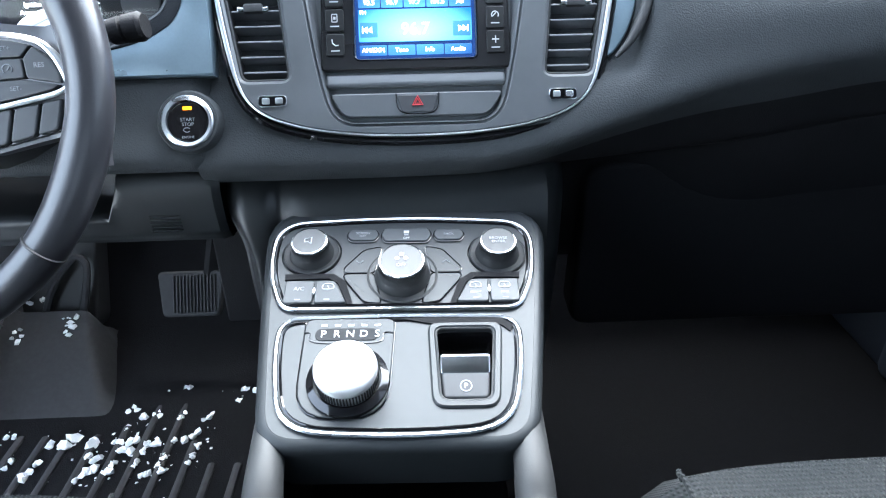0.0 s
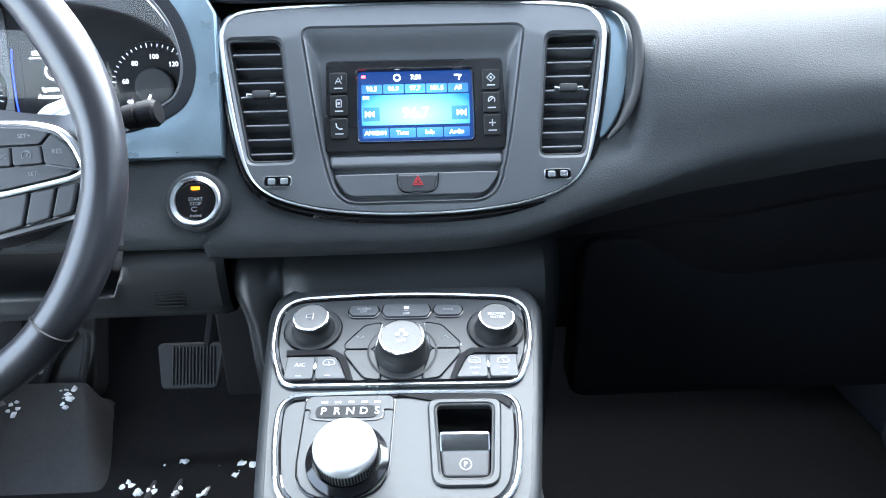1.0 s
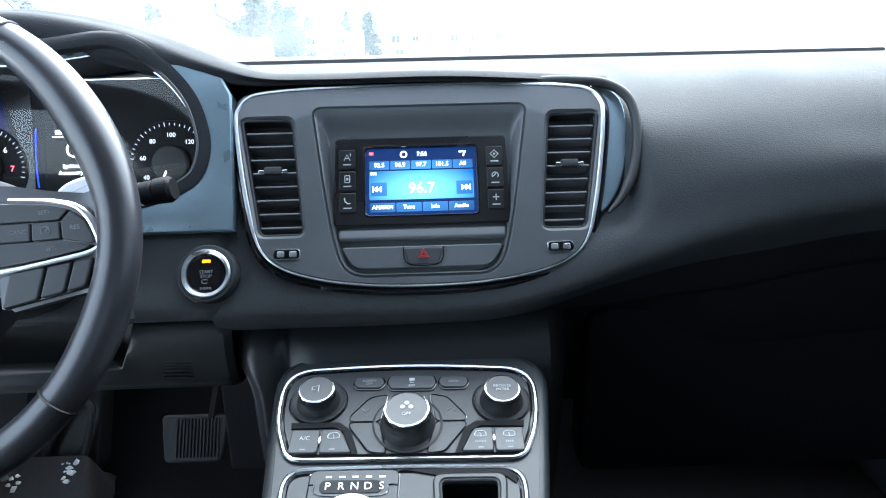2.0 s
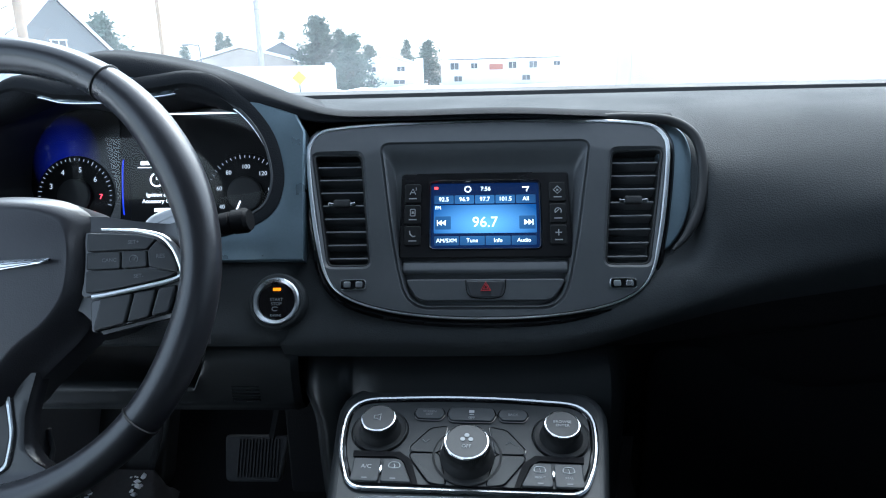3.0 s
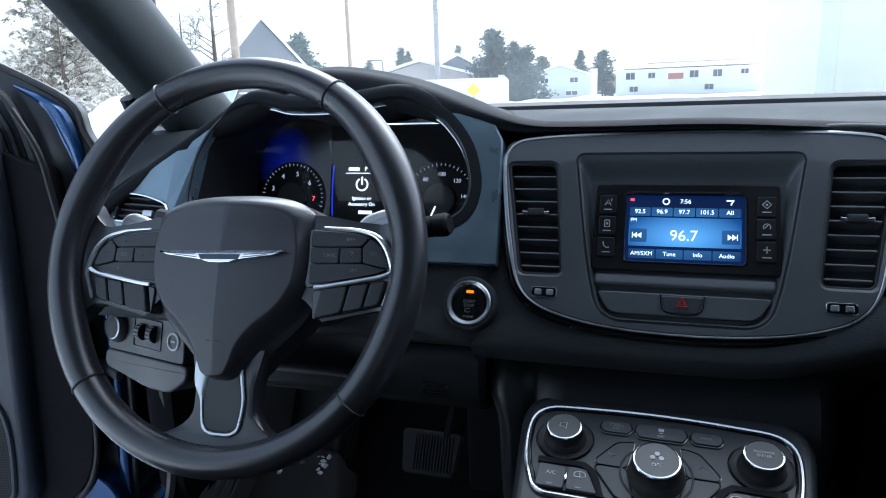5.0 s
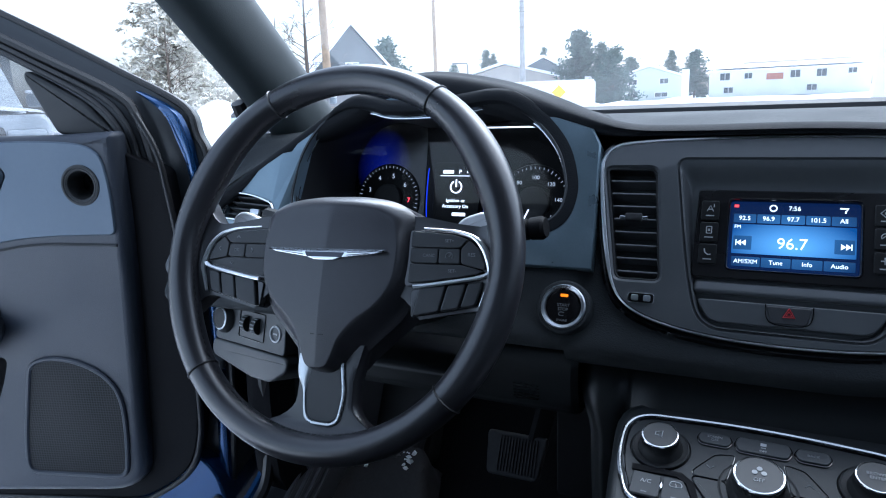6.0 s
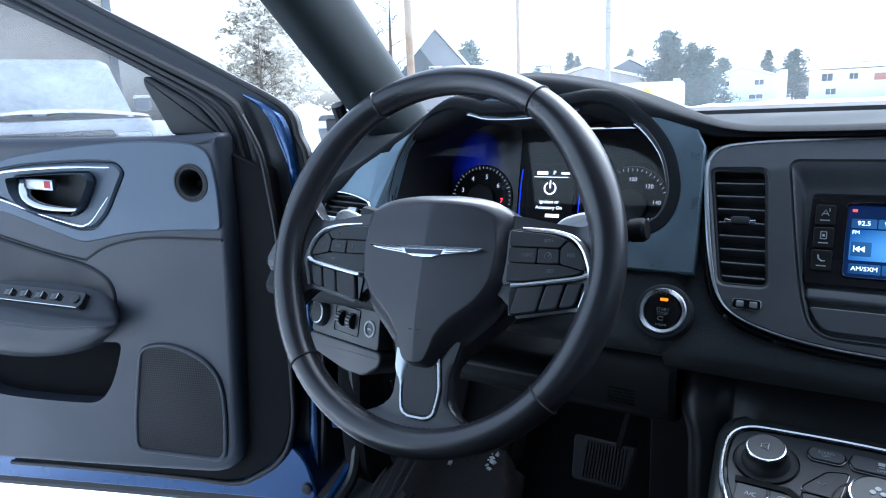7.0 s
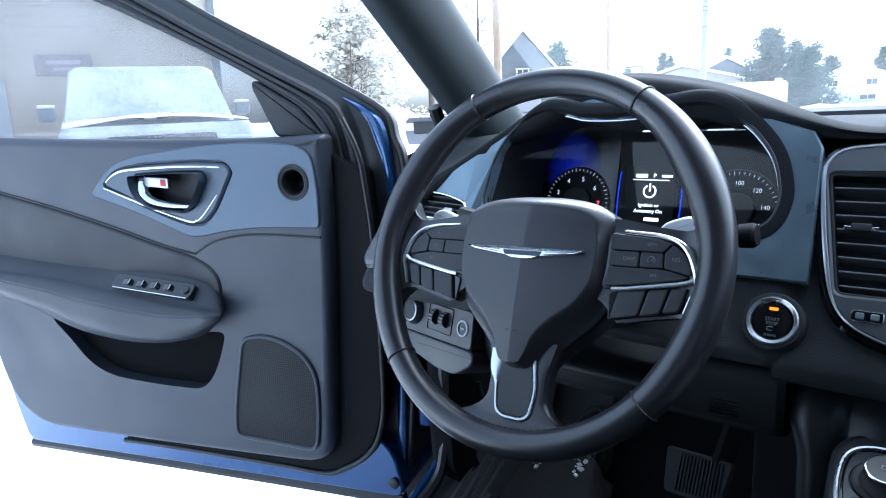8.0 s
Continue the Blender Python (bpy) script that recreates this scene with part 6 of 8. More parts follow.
def snow_on_mat():
    rng = random.Random(4)
    bm = bmesh.new()

    def crumb(x, y, z, r):
        made = bmesh.ops.create_icosphere(bm, subdivisions=1, radius=r, matrix=pose(x, y, z, rng.uniform(0, 90), rng.uniform(0, 90), rng.uniform(0, 360)))
        for v in made["verts"]:
            c = Vector((x, y, z))
            v.co = c + (v.co - c) * rng.uniform(0.6, 1.3)
            v.co.z = max(z - 0.004, c.z + (v.co.z - c.z) * 0.85)

    def lump(x, y, z, length, width, turn):
        """A trodden lump: a few crumbs run together along a line."""
        c, q = math.cos(radians(turn)), math.sin(radians(turn))
        for _ in range(max(3, int(length / width * 2.2))):
            t = rng.uniform(-0.5, 0.5) * length
            d = rng.gauss(0, 0.18) * width
            crumb(x + c * t - q * d, y + q * t + c * d, z, width * rng.uniform(0.30, 0.52))

    big = ((-0.554, 0.880, 0.034, 0.014, 40), (-0.534, 0.879, 0.032, 0.020, 50), (-0.498, 0.869, 0.018, 0.016, 90), (-0.451, 0.875, 0.034, 0.013, -12), (-0.487, 0.844, 0.030, 0.010, -8), (-0.475, 0.821, 0.020, 0.013, 10), (-0.453, 0.856, 0.032, 0.013, -10), (-0.462, 0.944, 0.018, 0.014, -40), (-0.442, 0.928, 0.016, 0.014, 90), (-0.423, 0.930, 0.012, 0.010, 0), (-0.379, 0.992, 0.044, 0.017, 6), (-0.328, 0.977, 0.030, 0.008, 0), (-0.287, 0.974, 0.022, 0.018, -30), (-0.300, 0.955, 0.020, 0.010, 40), (-0.340, 0.917, 0.020, 0.009, 50), (-0.357, 0.876, 0.026, 0.014, 40), (-0.419, 0.846, 0.044, 0.010, 84), (-0.404, 0.874, 0.026, 0.009, 100), (-0.383, 0.847, 0.050, 0.009, 84), (-0.455, 0.821, 0.042, 0.011, 70), (-0.490, 0.809, 0.024, 0.010, 50), (-0.569, 0.819, 0.040, 0.013, 62), (-0.610, 0.833, 0.022, 0.014, 60), (-0.632, 0.896, 0.012, 0.008, 0), (-0.422, 0.982, 0.014, 0.010, 50), (-0.383, 0.925, 0.014, 0.010, 90), (-0.341, 0.845, 0.040, 0.008, 84), (-0.381, 0.806, 0.018, 0.012, 60), (-0.400, 0.807, 0.012, 0.010, 0), (-0.459, 0.898, 0.012, 0.009, 80), (-0.277, 1.010, 0.010, 0.012, 0))
    for x, y, length, width, turn in big:
        lump(x, y, FLOOR + 0.022, length * 1.15, width * 1.25, turn)
    for _ in range(420):
        x, y, length, width, turn = rng.choice(big)
        crumb(x + rng.gauss(0, 0.022), y + rng.gauss(0, 0.020), FLOOR + 0.018, rng.choice((0.0010, 0.0015, 0.002, 0.003, 0.004)))
    for _ in range(110):
        crumb(rng.gauss(-0.38, 0.07), rng.gauss(0.94, 0.06), FLOOR + 0.018, rng.choice((0.001, 0.0015, 0.002)))
    for x, y in ((-0.612, 1.082), (-0.600, 1.075), (-0.69, 1.06)):
        for _ in range(7):
            py = y + rng.gauss(0, 0.008)
            crumb(x + rng.gauss(0, 0.006), py, FLOOR + 0.022 + (py - 0.925) * 0.52, rng.choice((0.002, 0.004, 0.006)))
    for x, y in ((-0.69, 1.12), (-0.665, 1.125), (-0.43, 1.05), (-0.41, 1.06), (-0.37, 1.10), (-0.36, 1.08), (-0.46, 1.03)):
        for _ in range(4):
            crumb(x + rng.gauss(0, 0.006), y + rng.gauss(0, 0.006), FLOOR + (0.12 if x < -0.6 else 0.022), rng.choice((0.002, 0.003, 0.005)))
    for _ in range(24):
        x, z = -0.375 + rng.gauss(0.01, 0.014), rng.gauss(0.432, 0.018)
        crumb(x, 1.064 + (z - 0.43) * 0.5, z, rng.choice((0.002, 0.003, 0.004)))
    solid("snow_crumbs", bm, CRUMB, "crumbs of trodden snow on the mat and pedal", "snow", "stuff")


snow_on_mat()


def pedals():
    pm = axes((-0.379, 1.068, 0.433), (1, 0, 0), (0.05, 0.5, 0.87))
    br = thing("brake_pedal", (-0.388, 1.10, 0.40), "black ribbed rubber brake pedal dusted with snow", "pedal")
    bm = bmesh.new()
    plate(bm, rounded([(-0.048, -0.040), (0.045, -0.040), (0.056, 0.036), (-0.056, 0.036)], 0.010), 0.008, pm, 0.004, -0.006, back=True)
    part("pad", bm, RUBBER, br)
    for i in range(13):
        bm = bmesh.new()
        block(bm, (0.0024, 0.062, 0.003), at(pm, -0.028 + i * 0.0056, -0.002, 0.009), 0.0008, 1)
        part("rib", bm, RUBBER, br)
    bm = bmesh.new()
    tube(bm, [(-0.345, 1.085, 0.45), (-0.325, 1.13, 0.56), (-0.32, 1.22, 0.70)], 0.020, 8, flat=0.5)
    part("arm", bm, LOWBLACK, br)
    fm = axes((-0.665, 1.165, 0.42), (1, 0, 0), (0, 0.45, 0.9))
    fr = thing("foot_rest", (-0.665, 1.19, FLOOR), "black ribbed foot rest", "foot rest")
    bm = bmesh.new()
    plate(bm, rect(0, 0, 0.17, 0.20, 0.03), 0.006, fm, 0.006, -0.04)
    part("pad", bm, MATT, fr)
    bm = bmesh.new()
    tube(bm, curve([(-0.664, 1.117, 0.370), (-0.650, 1.128, 0.405), (-0.628, 1.140, 0.440), (-0.604, 1.150, 0.462), (-0.588, 1.148, 0.455), (-0.584, 1.138, 0.435), (-0.598, 1.116, 0.370)], 5), 0.0065, 8)
    part("rib", bm, RUBBER, fr)


pedals()


# ---- seats ----
def seat(cx, hw, label):
    se = thing("front_seat", (cx, 0.1, FLOOR), label, "car seat", "front seats")
    bm = bmesh.new()
    rows = []
    for f in np.linspace(0, 1, 17):
        y = 0.520 - 0.64 * f
        crown = math.sin(0.5 * math.pi * min(1, f * 9)) ** 0.7 if f > 0 else 0
        row = []
        for g in np.linspace(-1, 1, 21):
            x = cx + hw * g
            z = 0.575 + 0.062 * crown - 0.045 * f + 0.020 * smoothstep(0.55, 0.85, abs(g)) * f - 0.07 * smoothstep(0.86, 1.0, abs(g))
            row.append((x, y - 0.03 * abs(g) ** 4 * (1 - f), z))
        rows.append(row)
    front = [[(p[0], p[1] - 0.03 * (1 - k), FLOOR + 0.12 + (p[2] - FLOOR - 0.12) * k) for p in rows[0]] for k in (0, 0.5)]
    loft(bm, front + rows)
    part("cushion", bm, CLOTH, se)
    bm = bmesh.new()
    rows = []
    for f in np.linspace(0, 1, 12):
        z = 0.56 + 0.60 * f
        y = -0.12 - 0.22 * f
        rows.append([(cx + 0.235 * math.cos(a) * (1 - 0.25 * f * f), y + 0.055 * math.sin(a), z) for a in np.linspace(0, 2 * math.pi, 24, endpoint=False)])
    loft(bm, rows, True, True)
    part("backrest", bm, CLOTH, se)
    for sx in (-1, 1):
        bm = bmesh.new()
        tube(bm, curve([(cx + sx * (hw - 0.040), 0.470, 0.629), (cx + sx * (hw - 0.038), 0.46, 0.632), (cx + sx * (hw - 0.038), 0.42, 0.636), (cx + sx * (hw - 0.038), 0.1, 0.620)], 6), 0.0022, 6)
        part("piping", bm, CLOTH, se)
    bm = bmesh.new()
    block(bm, (0.44, 0.50, 0.10), pose(cx, 0.16, FLOOR + 0.06), 0.02)
    part("seat_base", bm, MATT, se)


seat(-0.400, 0.215, "black cloth driver's seat beside the console")
seat(0.402, 0.245, "black cloth passenger seat beside the console")


# ---- open driver's door ----
DOOR = axes((-1.0, 0.81, 0.0), (0.9578, 0.2873, 0), (0, 0, 1))


def dl(pts):
    """Door loops: distance from the hinge edge and height."""
    return [(-p[0], *p[1:]) for p in pts]


def ccw(loop):
    area = sum(loop[i - 1][0] * loop[i][1] - loop[i][0] * loop[i - 1][1] for i in range(len(loop)))
    return loop if area > 0 else loop[::-1]


def driver_door():
    dr = thing("driver_door", (-1.3, 0.75, 0.29), "open blue car door with dark grey trim panel", "door")
    shell = ccw(rounded(dl([(-0.140, 0.311, 0.03), (0.40, 0.289, 0.3), (0.955, 0.262, 0.03), (1.00, 0.42, 0.1), (1.03, 0.75, 0.2), (1.02, 1.00, 0.02), (0.02, 1.00, 0.01), (0.02, 0.6, 0.1), (0.0, 0.47, 0.03), (-0.118, 0.42, 0.05)]), 0.03, 6))
    bm = bmesh.new()
    plate(bm, shell, -0.022, DOOR, 0.006, -0.19, back=True)
    part("painted_shell", bm, PAINT, dr, "blue metallic painted door shell")
    pocket = ccw(rounded(dl([(0.745, 0.630, 0.03), (0.685, 0.578, 0.05), (0.635, 0.525, 0.05), (0.565, 0.500, 0.05), (0.42, 0.497, 0.05), (0.310, 0.500, 0.025), (0.275, 0.53, 0.03), (0.248, 0.58, 0.05), (0.228, 0.635, 0.02), (0.50, 0.615, 0.1)]), 0.02, 5))
    recess = ccw(rounded(dl([(0.506, 0.934, 0.012), (0.468, 0.965, 0.03), (0.390, 0.977, 0.03), (0.249, 0.981, 0.03), (0.180, 0.978, 0.012), (0.164, 0.960, 0.010), (0.213, 0.884, 0.02), (0.245, 0.858, 0.012), (0.282, 0.856, 0.015), (0.354, 0.876, 0.05)]), 0.012, 5))
    trim = ccw(rounded(dl([(0.000, 0.374, 0.08), (0.45, 0.350, 0.3), (0.86, 0.335, 0.08), (0.955, 0.42, 0.15), (1.0, 0.70, 0.3), (1.0, 1.048, 0.02), (0.48, 1.026, 0.2), (0.08, 1.020, 0.05), (-0.036, 1.024, 0.012), (-0.035, 0.83, 0.3), (-0.010, 0.50, 0.2)]), 0.03, 6))
    tw_hole = disc(-0.029, 0.939, 0.024, 32)
    bm = bmesh.new()
    inside = inset(trim, 0.018)
    holed(bm, inside, [pocket, recess, tw_hole], 0.014, DOOR, -0.022, 0.034, 0.0)
    rows = []
    for k in range(8):
        a = k / 7 * math.pi / 2
        rows.append([DOOR @ Vector((p.x + (q.x - p.x) * math.sin(a), p.y + (q.y - p.y) * math.sin(a), -0.006 + 0.020 * math.cos(a))) for p, q in zip(inside, trim)])
    rows.append([DOOR @ Vector((q.x, q.y, -0.022)) for q in trim])
    loft(bm, rows, True)
    bmesh.ops.remove_doubles(bm, verts=bm.verts[:], dist=2e-5)
    tp = part("trim_panel", bm, DOORTRIM, dr, "dark grey moulded trim panel")
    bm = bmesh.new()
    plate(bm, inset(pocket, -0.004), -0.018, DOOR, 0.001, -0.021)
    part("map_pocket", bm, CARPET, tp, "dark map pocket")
    # upper soft insert
    ins = ccw(rounded(dl([(1.0, 0.945, 0.01), (0.869, 0.922, 0.2), (0.686, 0.887, 0.2), (0.519, 0.849, 0.2), (0.366, 0.808, 0.1), (0.275, 0.790, 0.06), (0.222, 0.755, 0.04), (0.226, 0.690, 0.03), (0.60, 0.725, 0.1), (1.0, 0.765, 0.01)]), 0.03, 6))
    bm = bmesh.new()
    plate(bm, ins, 0.019, DOOR, 0.008, 0.010)
    part("soft_insert", bm, surface("door_insert_black", (0.013, 0.0145, 0.020), 0.55, grain=0.35, grain_scale=700, cells=True), tp, "padded insert above the armrest")
    # lower front field, proud of the panel
    bm = bmesh.new()
    tube(bm, [DOOR @ Vector((-p.x, p.y, 0.0145)) for p in curve([(1.0, 0.947), (0.869, 0.924), (0.686, 0.889), (0.519, 0.851), (0.366, 0.811), (0.290, 0.797), (0.277, 0.799), (0.237, 0.820), (0.186, 0.833), (0.117, 0.840), (0.0, 0.838), (-0.018, 0.837)], 6)], 0.0025, 6)
    part("panel_seam", bm, MATT, tp)
    # armrest
    front = [Vector((-q.x, q.y)) for q in curve([(1.02, 0.760), (0.828, 0.744), (0.644, 0.734), (0.478, 0.716), (0.325, 0.700), (0.235, 0.697), (0.198, 0.690), (0.205, 0.672), (0.276, 0.638), (0.345, 0.620), (0.449, 0.616), (0.58, 0.630), (0.661, 0.655), (0.842, 0.696), (1.02, 0.722)], 5, True)]
    back = [Vector((-q.x, q.y)) for q in curve([(1.02, 0.800), (0.91, 0.779), (0.68, 0.762), (0.52, 0.758), (0.375, 0.757), (0.27, 0.744), (0.228, 0.712), (0.232, 0.672), (0.285, 0.625), (0.345, 0.605), (0.42, 0.592), (0.521, 0.588), (0.661, 0.603), (0.80, 0.645), (1.02, 0.690)], 5, True)]
    if sum(front[i - 1].x * front[i].y - front[i].x * front[i - 1].y for i in range(len(front))) < 0:
        front, back = front[::-1], back[::-1]
    bm = bmesh.new()
    rws = []
    for g, w in ((0.0, 0.010), (0.10, 0.018), (0.55, 0.036), (0.92, 0.050)):
        rws.append([bm.verts.new(DOOR @ Vector((p.x + (q.x - p.x) * g, p.y + (q.y - p.y) * g, w))) for p, q in zip(back, front)])
    over = [(0.198, 0.690), (0.235, 0.697), (0.325, 0.700), (0.478, 0.716), (0.644, 0.734), (0.828, 0.744), (1.02, 0.760)]
    under = [(0.198, 0.688), (0.205, 0.672), (0.276, 0.638), (0.345, 0.620), (0.449, 0.616), (0.58, 0.630), (0.661, 0.655), (0.842, 0.696), (1.02, 0.722)]

    def middle(s):
        return 0.5 * (along(over, s) + along(under, s))

    for k in range(1, 8):
        a = k / 7 * math.pi / 2
        row = []
        for q in front:
            c = Vector((min(q.x, -0.235), middle(max(-q.x, 0.235))))
            m = q + (c - q) * (0.80 * (1 - math.cos(a)))
            row.append(bm.verts.new(DOOR @ Vector((m.x, m.y, 0.050 + 0.026 * math.sin(a)))))
        rws.append(row)
    for a, b in zip(rws, rws[1:]):
        bridge(bm, a, b)
    bm.faces.new(rws[-1])
    ar = part("armrest", bm, DOORPAD, dr, "padded armrest with stitched edge", angle=70)
    for k in range(2):
        bm = bmesh.new()
        for i in range(110):
            s = 0.225 + i * 0.0072
            z = along(over, s) + (middle(s) - along(over, s)) * (0.50 + 0.18 * k)
            block(bm, (0.0052, 0.0011, 0.0010), DOOR @ pose(-s, z, 0.0745 + 0.0012 * k, 0, 0, -4))
        part("stitching", bm, THREAD, ar)
    # window switches, on a slanting plate on the armrest
    sm = DOOR @ pose(-0.375, 0.7315, 0.0455, -44, 0, -3)
    bm = bmesh.new()
    plate(bm, rounded([(-0.105, -0.014), (0.105, -0.016), (0.105, 0.016), (-0.105, 0.018)], 0.008), 0.0030, sm, 0.0015, -0.02)
    sw = part("switch_plate", bm, PIANO, ar, "gloss black window switch plate")
    for i in range(4):
        bm = bmesh.new()
        block(bm, (0.020, 0.015, 0.009), at(sm, -0.045 + i * 0.036 - 0.02, 0.0, 0.0035) @ pose(0, 0, 0, 0, -9), 0.003)
        part("window_switch", bm, PIANO, sw)
        bm = bmesh.new()
        block(bm, (0.0022, 0.011, 0.001), at(sm, -0.045 + i * 0.036 - 0.011, 0.0, 0.0095), 0.0004)
        part("switch_tip", bm, SILVER, sw)
    bm = bmesh.new()
    lathe(bm, [(0.009, 0.002), (0.009, 0.0055), (0.007, 0.0065)], at(sm, 0.088, 0.0), 20)
    part("mirror_knob", bm, PIANO, sw)
    bm = bmesh.new()
    tube(bm, [sm @ Vector((x, -0.0150 - 0.01 * (x + 0.1), 0.0030)) for x in (-0.098, 0.0, 0.098)], 0.0008, 6)
    part("plate_edge", bm, BRIGHTLINE, sw, "thin silver edge")
    # applique with tweeter and handle
    ap = ccw(rounded(dl([(0.548, 0.914, 0.015), (0.486, 0.972, 0.03), (0.420, 0.993, 0.05), (0.287, 1.006, 0.1), (0.19, 1.013, 0.1), (0.095, 1.013, 0.1), (0.015, 1.006, 0.03), (-0.014, 0.988, 0.02), (-0.022, 0.93, 0.05), (-0.020, 0.855, 0.012), (0.076, 0.855, 0.05), (0.17, 0.849, 0.05), (0.264, 0.831, 0.03), (0.290, 0.832, 0.02), (0.416, 0.877, 0.1)]), 0.02, 6))
    bm = bmesh.new()
    holed(bm, ap, [inset(recess, -0.002), tw_hole], 0.018, DOOR, 0.006, 0.012, 0.002)
    aq = part("applique", bm, surface("blue_grey_door_trim", (0.086, 0.112, 0.148), 0.40, metal=0.35, mottle=0.06), dr, "blue-grey satin trim piece")
    bm = bmesh.new()
    lathe(bm, [(0.0340, 0.017), (0.0335, 0.0195), (0.0305, 0.0200), (0.0285, 0.0185), (0.0270, 0.0190), (0.0240, 0.0175), (0.0220, 0.012), (0.0205, -0.018)], at(DOOR, -0.029, 0.939), 40, False)
    tw = part("tweeter_ring", bm, MATT, aq, "black tweeter ring")
    bm = bmesh.new()
    plate(bm, disc(-0.029, 0.939, 0.023), -0.017, DOOR, 0.001, -0.020)
    part("tweeter_bottom", bm, PIANO, tw)
    well = ccw(rounded(dl([(0.412, 0.955, 0.008), (0.300, 0.960, 0.01), (0.236, 0.960, 0.006), (0.227, 0.945, 0.008), (0.258, 0.896, 0.012), (0.285, 0.882, 0.012), (0.368, 0.889, 0.03), (0.408, 0.918, 0.03)]), 0.01, 5))
    bm = bmesh.new()
    holed(bm, inset(recess, 0.0015), [well], 0.0195, DOOR, -0.02, -0.02, 0.004)
    hb = part("handle_bezel", bm, surface("grey_handle_bezel", (0.072, 0.092, 0.120), 0.38, metal=0.3, mottle=0.06), aq, "grey satin handle surround")
    bm = bmesh.new()
    for line in ([(0.494, 0.941), (0.468, 0.957), (0.423, 0.966), (0.30, 0.971), (0.192, 0.969)], [(0.502, 0.929), (0.44, 0.909), (0.37, 0.887), (0.285, 0.864), (0.262, 0.865), (0.244, 0.876), (0.205, 0.916)]):
        pts = curve(line, 6)
        tube(bm, [DOOR @ Vector((-p.x, p.y, 0.0195)) for p in pts], [0.0008 + 0.0022 * math.sin(math.pi * (i + 1) / (len(pts) + 1)) ** 0.6 for i in range(len(pts))], 8)
    part("chrome_accent", bm, CHROME, hb, "thin chrome accent line")
    bm = bmesh.new()
    plate(bm, inset(well, -0.003), -0.016, DOOR, 0.001, -0.018)
    part("handle_well", bm, MATT, hb)
    bm = bmesh.new()
    pts = curve([(0.398, 0.944), (0.397, 0.930), (0.388, 0.914), (0.362, 0.901), (0.320, 0.894), (0.272, 0.892)], 6)
    k = len(pts)
    tube(bm, [DOOR @ Vector((-p.x, p.y, 0.008 + 0.012 * math.sin(math.pi * i / k))) for i, p in enumerate(pts)], [0.0150 - 0.0100 * i / k for i in range(k)], 12, flat=0.6)
    lev = part("door_handle", bm, CHROME, hb, "chrome pull handle")
    bm = bmesh.new()
    block(bm, (0.066, 0.022, 0.012), DOOR @ pose(-0.362, 0.940, 0.010, 0, 0, -4), 0.004)
    lk = part("lock_tab", bm, SILVER, hb)
    bm = bmesh.new()
    block(bm, (0.015, 0.014, 0.004), DOOR @ pose(-0.341, 0.939, 0.0145, 0, 0, -4), 0.001)
    part("red_flag", bm, RED, lk, "red lock flag")
    # loudspeaker grille
    spk = ccw(rounded(dl([(0.030, 0.406, 0.025), (0.130, 0.408, 0.05), (0.228, 0.408, 0.025), (0.222, 0.47, 0.1), (0.205, 0.545, 0.05), (0.186, 0.624, 0.02), (0.140, 0.636, 0.03), (0.088, 0.628, 0.05), (0.042, 0.604, 0.05), (0.017, 0.566, 0.05), (0.018, 0.49, 0.05)]), 0.02, 6))
    bm = bmesh.new()
    tube(bm, [DOOR @ Vector((p.x, p.y, 0.0155)) for p in spk], 0.0045, 8, True)
    sp = part("speaker_frame", bm, DOORTRIM, dr)
    bm = bmesh.new()
    plate(bm, inset(spk, 0.003), 0.0165, DOOR, 0.002, 0.010)
    mesh_mat = surface("speaker_mesh", (0.020, 0.021, 0.024), 0.6, grain=0.4, grain_scale=330, cells=True, spec=0.3)
    pierce(mesh_mat, 210)
    part("speaker_grille", bm, mesh_mat, sp, "fine black loudspeaker mesh")
    # window: pane, frame and mirror corner
    upper = [(0.50, 1.392), (0.70, 1.445), (0.90, 1.44), (0.99, 1.37), (1.03, 1.04)]
    outer = [(-0.130, 0.36), (-0.150, 0.55), (-0.160, 0.80), (-0.155, 0.96), (-0.140, 1.010), (-0.120, 1.060), (-0.010, 1.122), (0.100, 1.180), (0.243, 1.253)] + upper
    blue = [(-0.100, 0.385), (-0.108, 0.55), (-0.106, 0.80), (-0.094, 0.935), (-0.085, 0.995), (-0.060, 1.062), (-0.033, 1.0990), (0.086, 1.1626), (0.238, 1.237), (0.50, 1.376), (0.695, 1.43), (0.895, 1.425), (0.98, 1.36), (1.018, 1.04)]
    seal = [(-0.040, 0.41), (-0.062, 0.55), (-0.072, 0.80), (-0.072, 0.926), (-0.066, 0.985), (-0.050, 1.045), (-0.020, 1.082), (0.105, 1.146), (0.246, 1.217), (0.50, 1.348), (0.69, 1.403), (0.89, 1.40), (0.965, 1.345), (1.0, 1.04)]
    inner = [(-0.020, 0.45), (-0.030, 0.60), (-0.030, 0.80), (-0.030, 0.92), (-0.025, 0.98), (-0.012, 1.025), (0.035, 1.075), (0.125, 1.128), (0.26, 1.196), (0.50, 1.304), (0.68, 1.36), (0.88, 1.36), (0.94, 1.32), (0.965, 1.04)]
    ca, cb, cs, b = curve(outer, 5), curve(blue, 5), curve(seal, 5), curve(inner, 5)

    def rail(line, w):
        return [DOOR @ Vector((-p.x, p.y, w)) for p in line]

    def between(p_line, q_line, g):
        return [p + (q - p) * g for p, q in zip(p_line, q_line)]

    bm = bmesh.new()
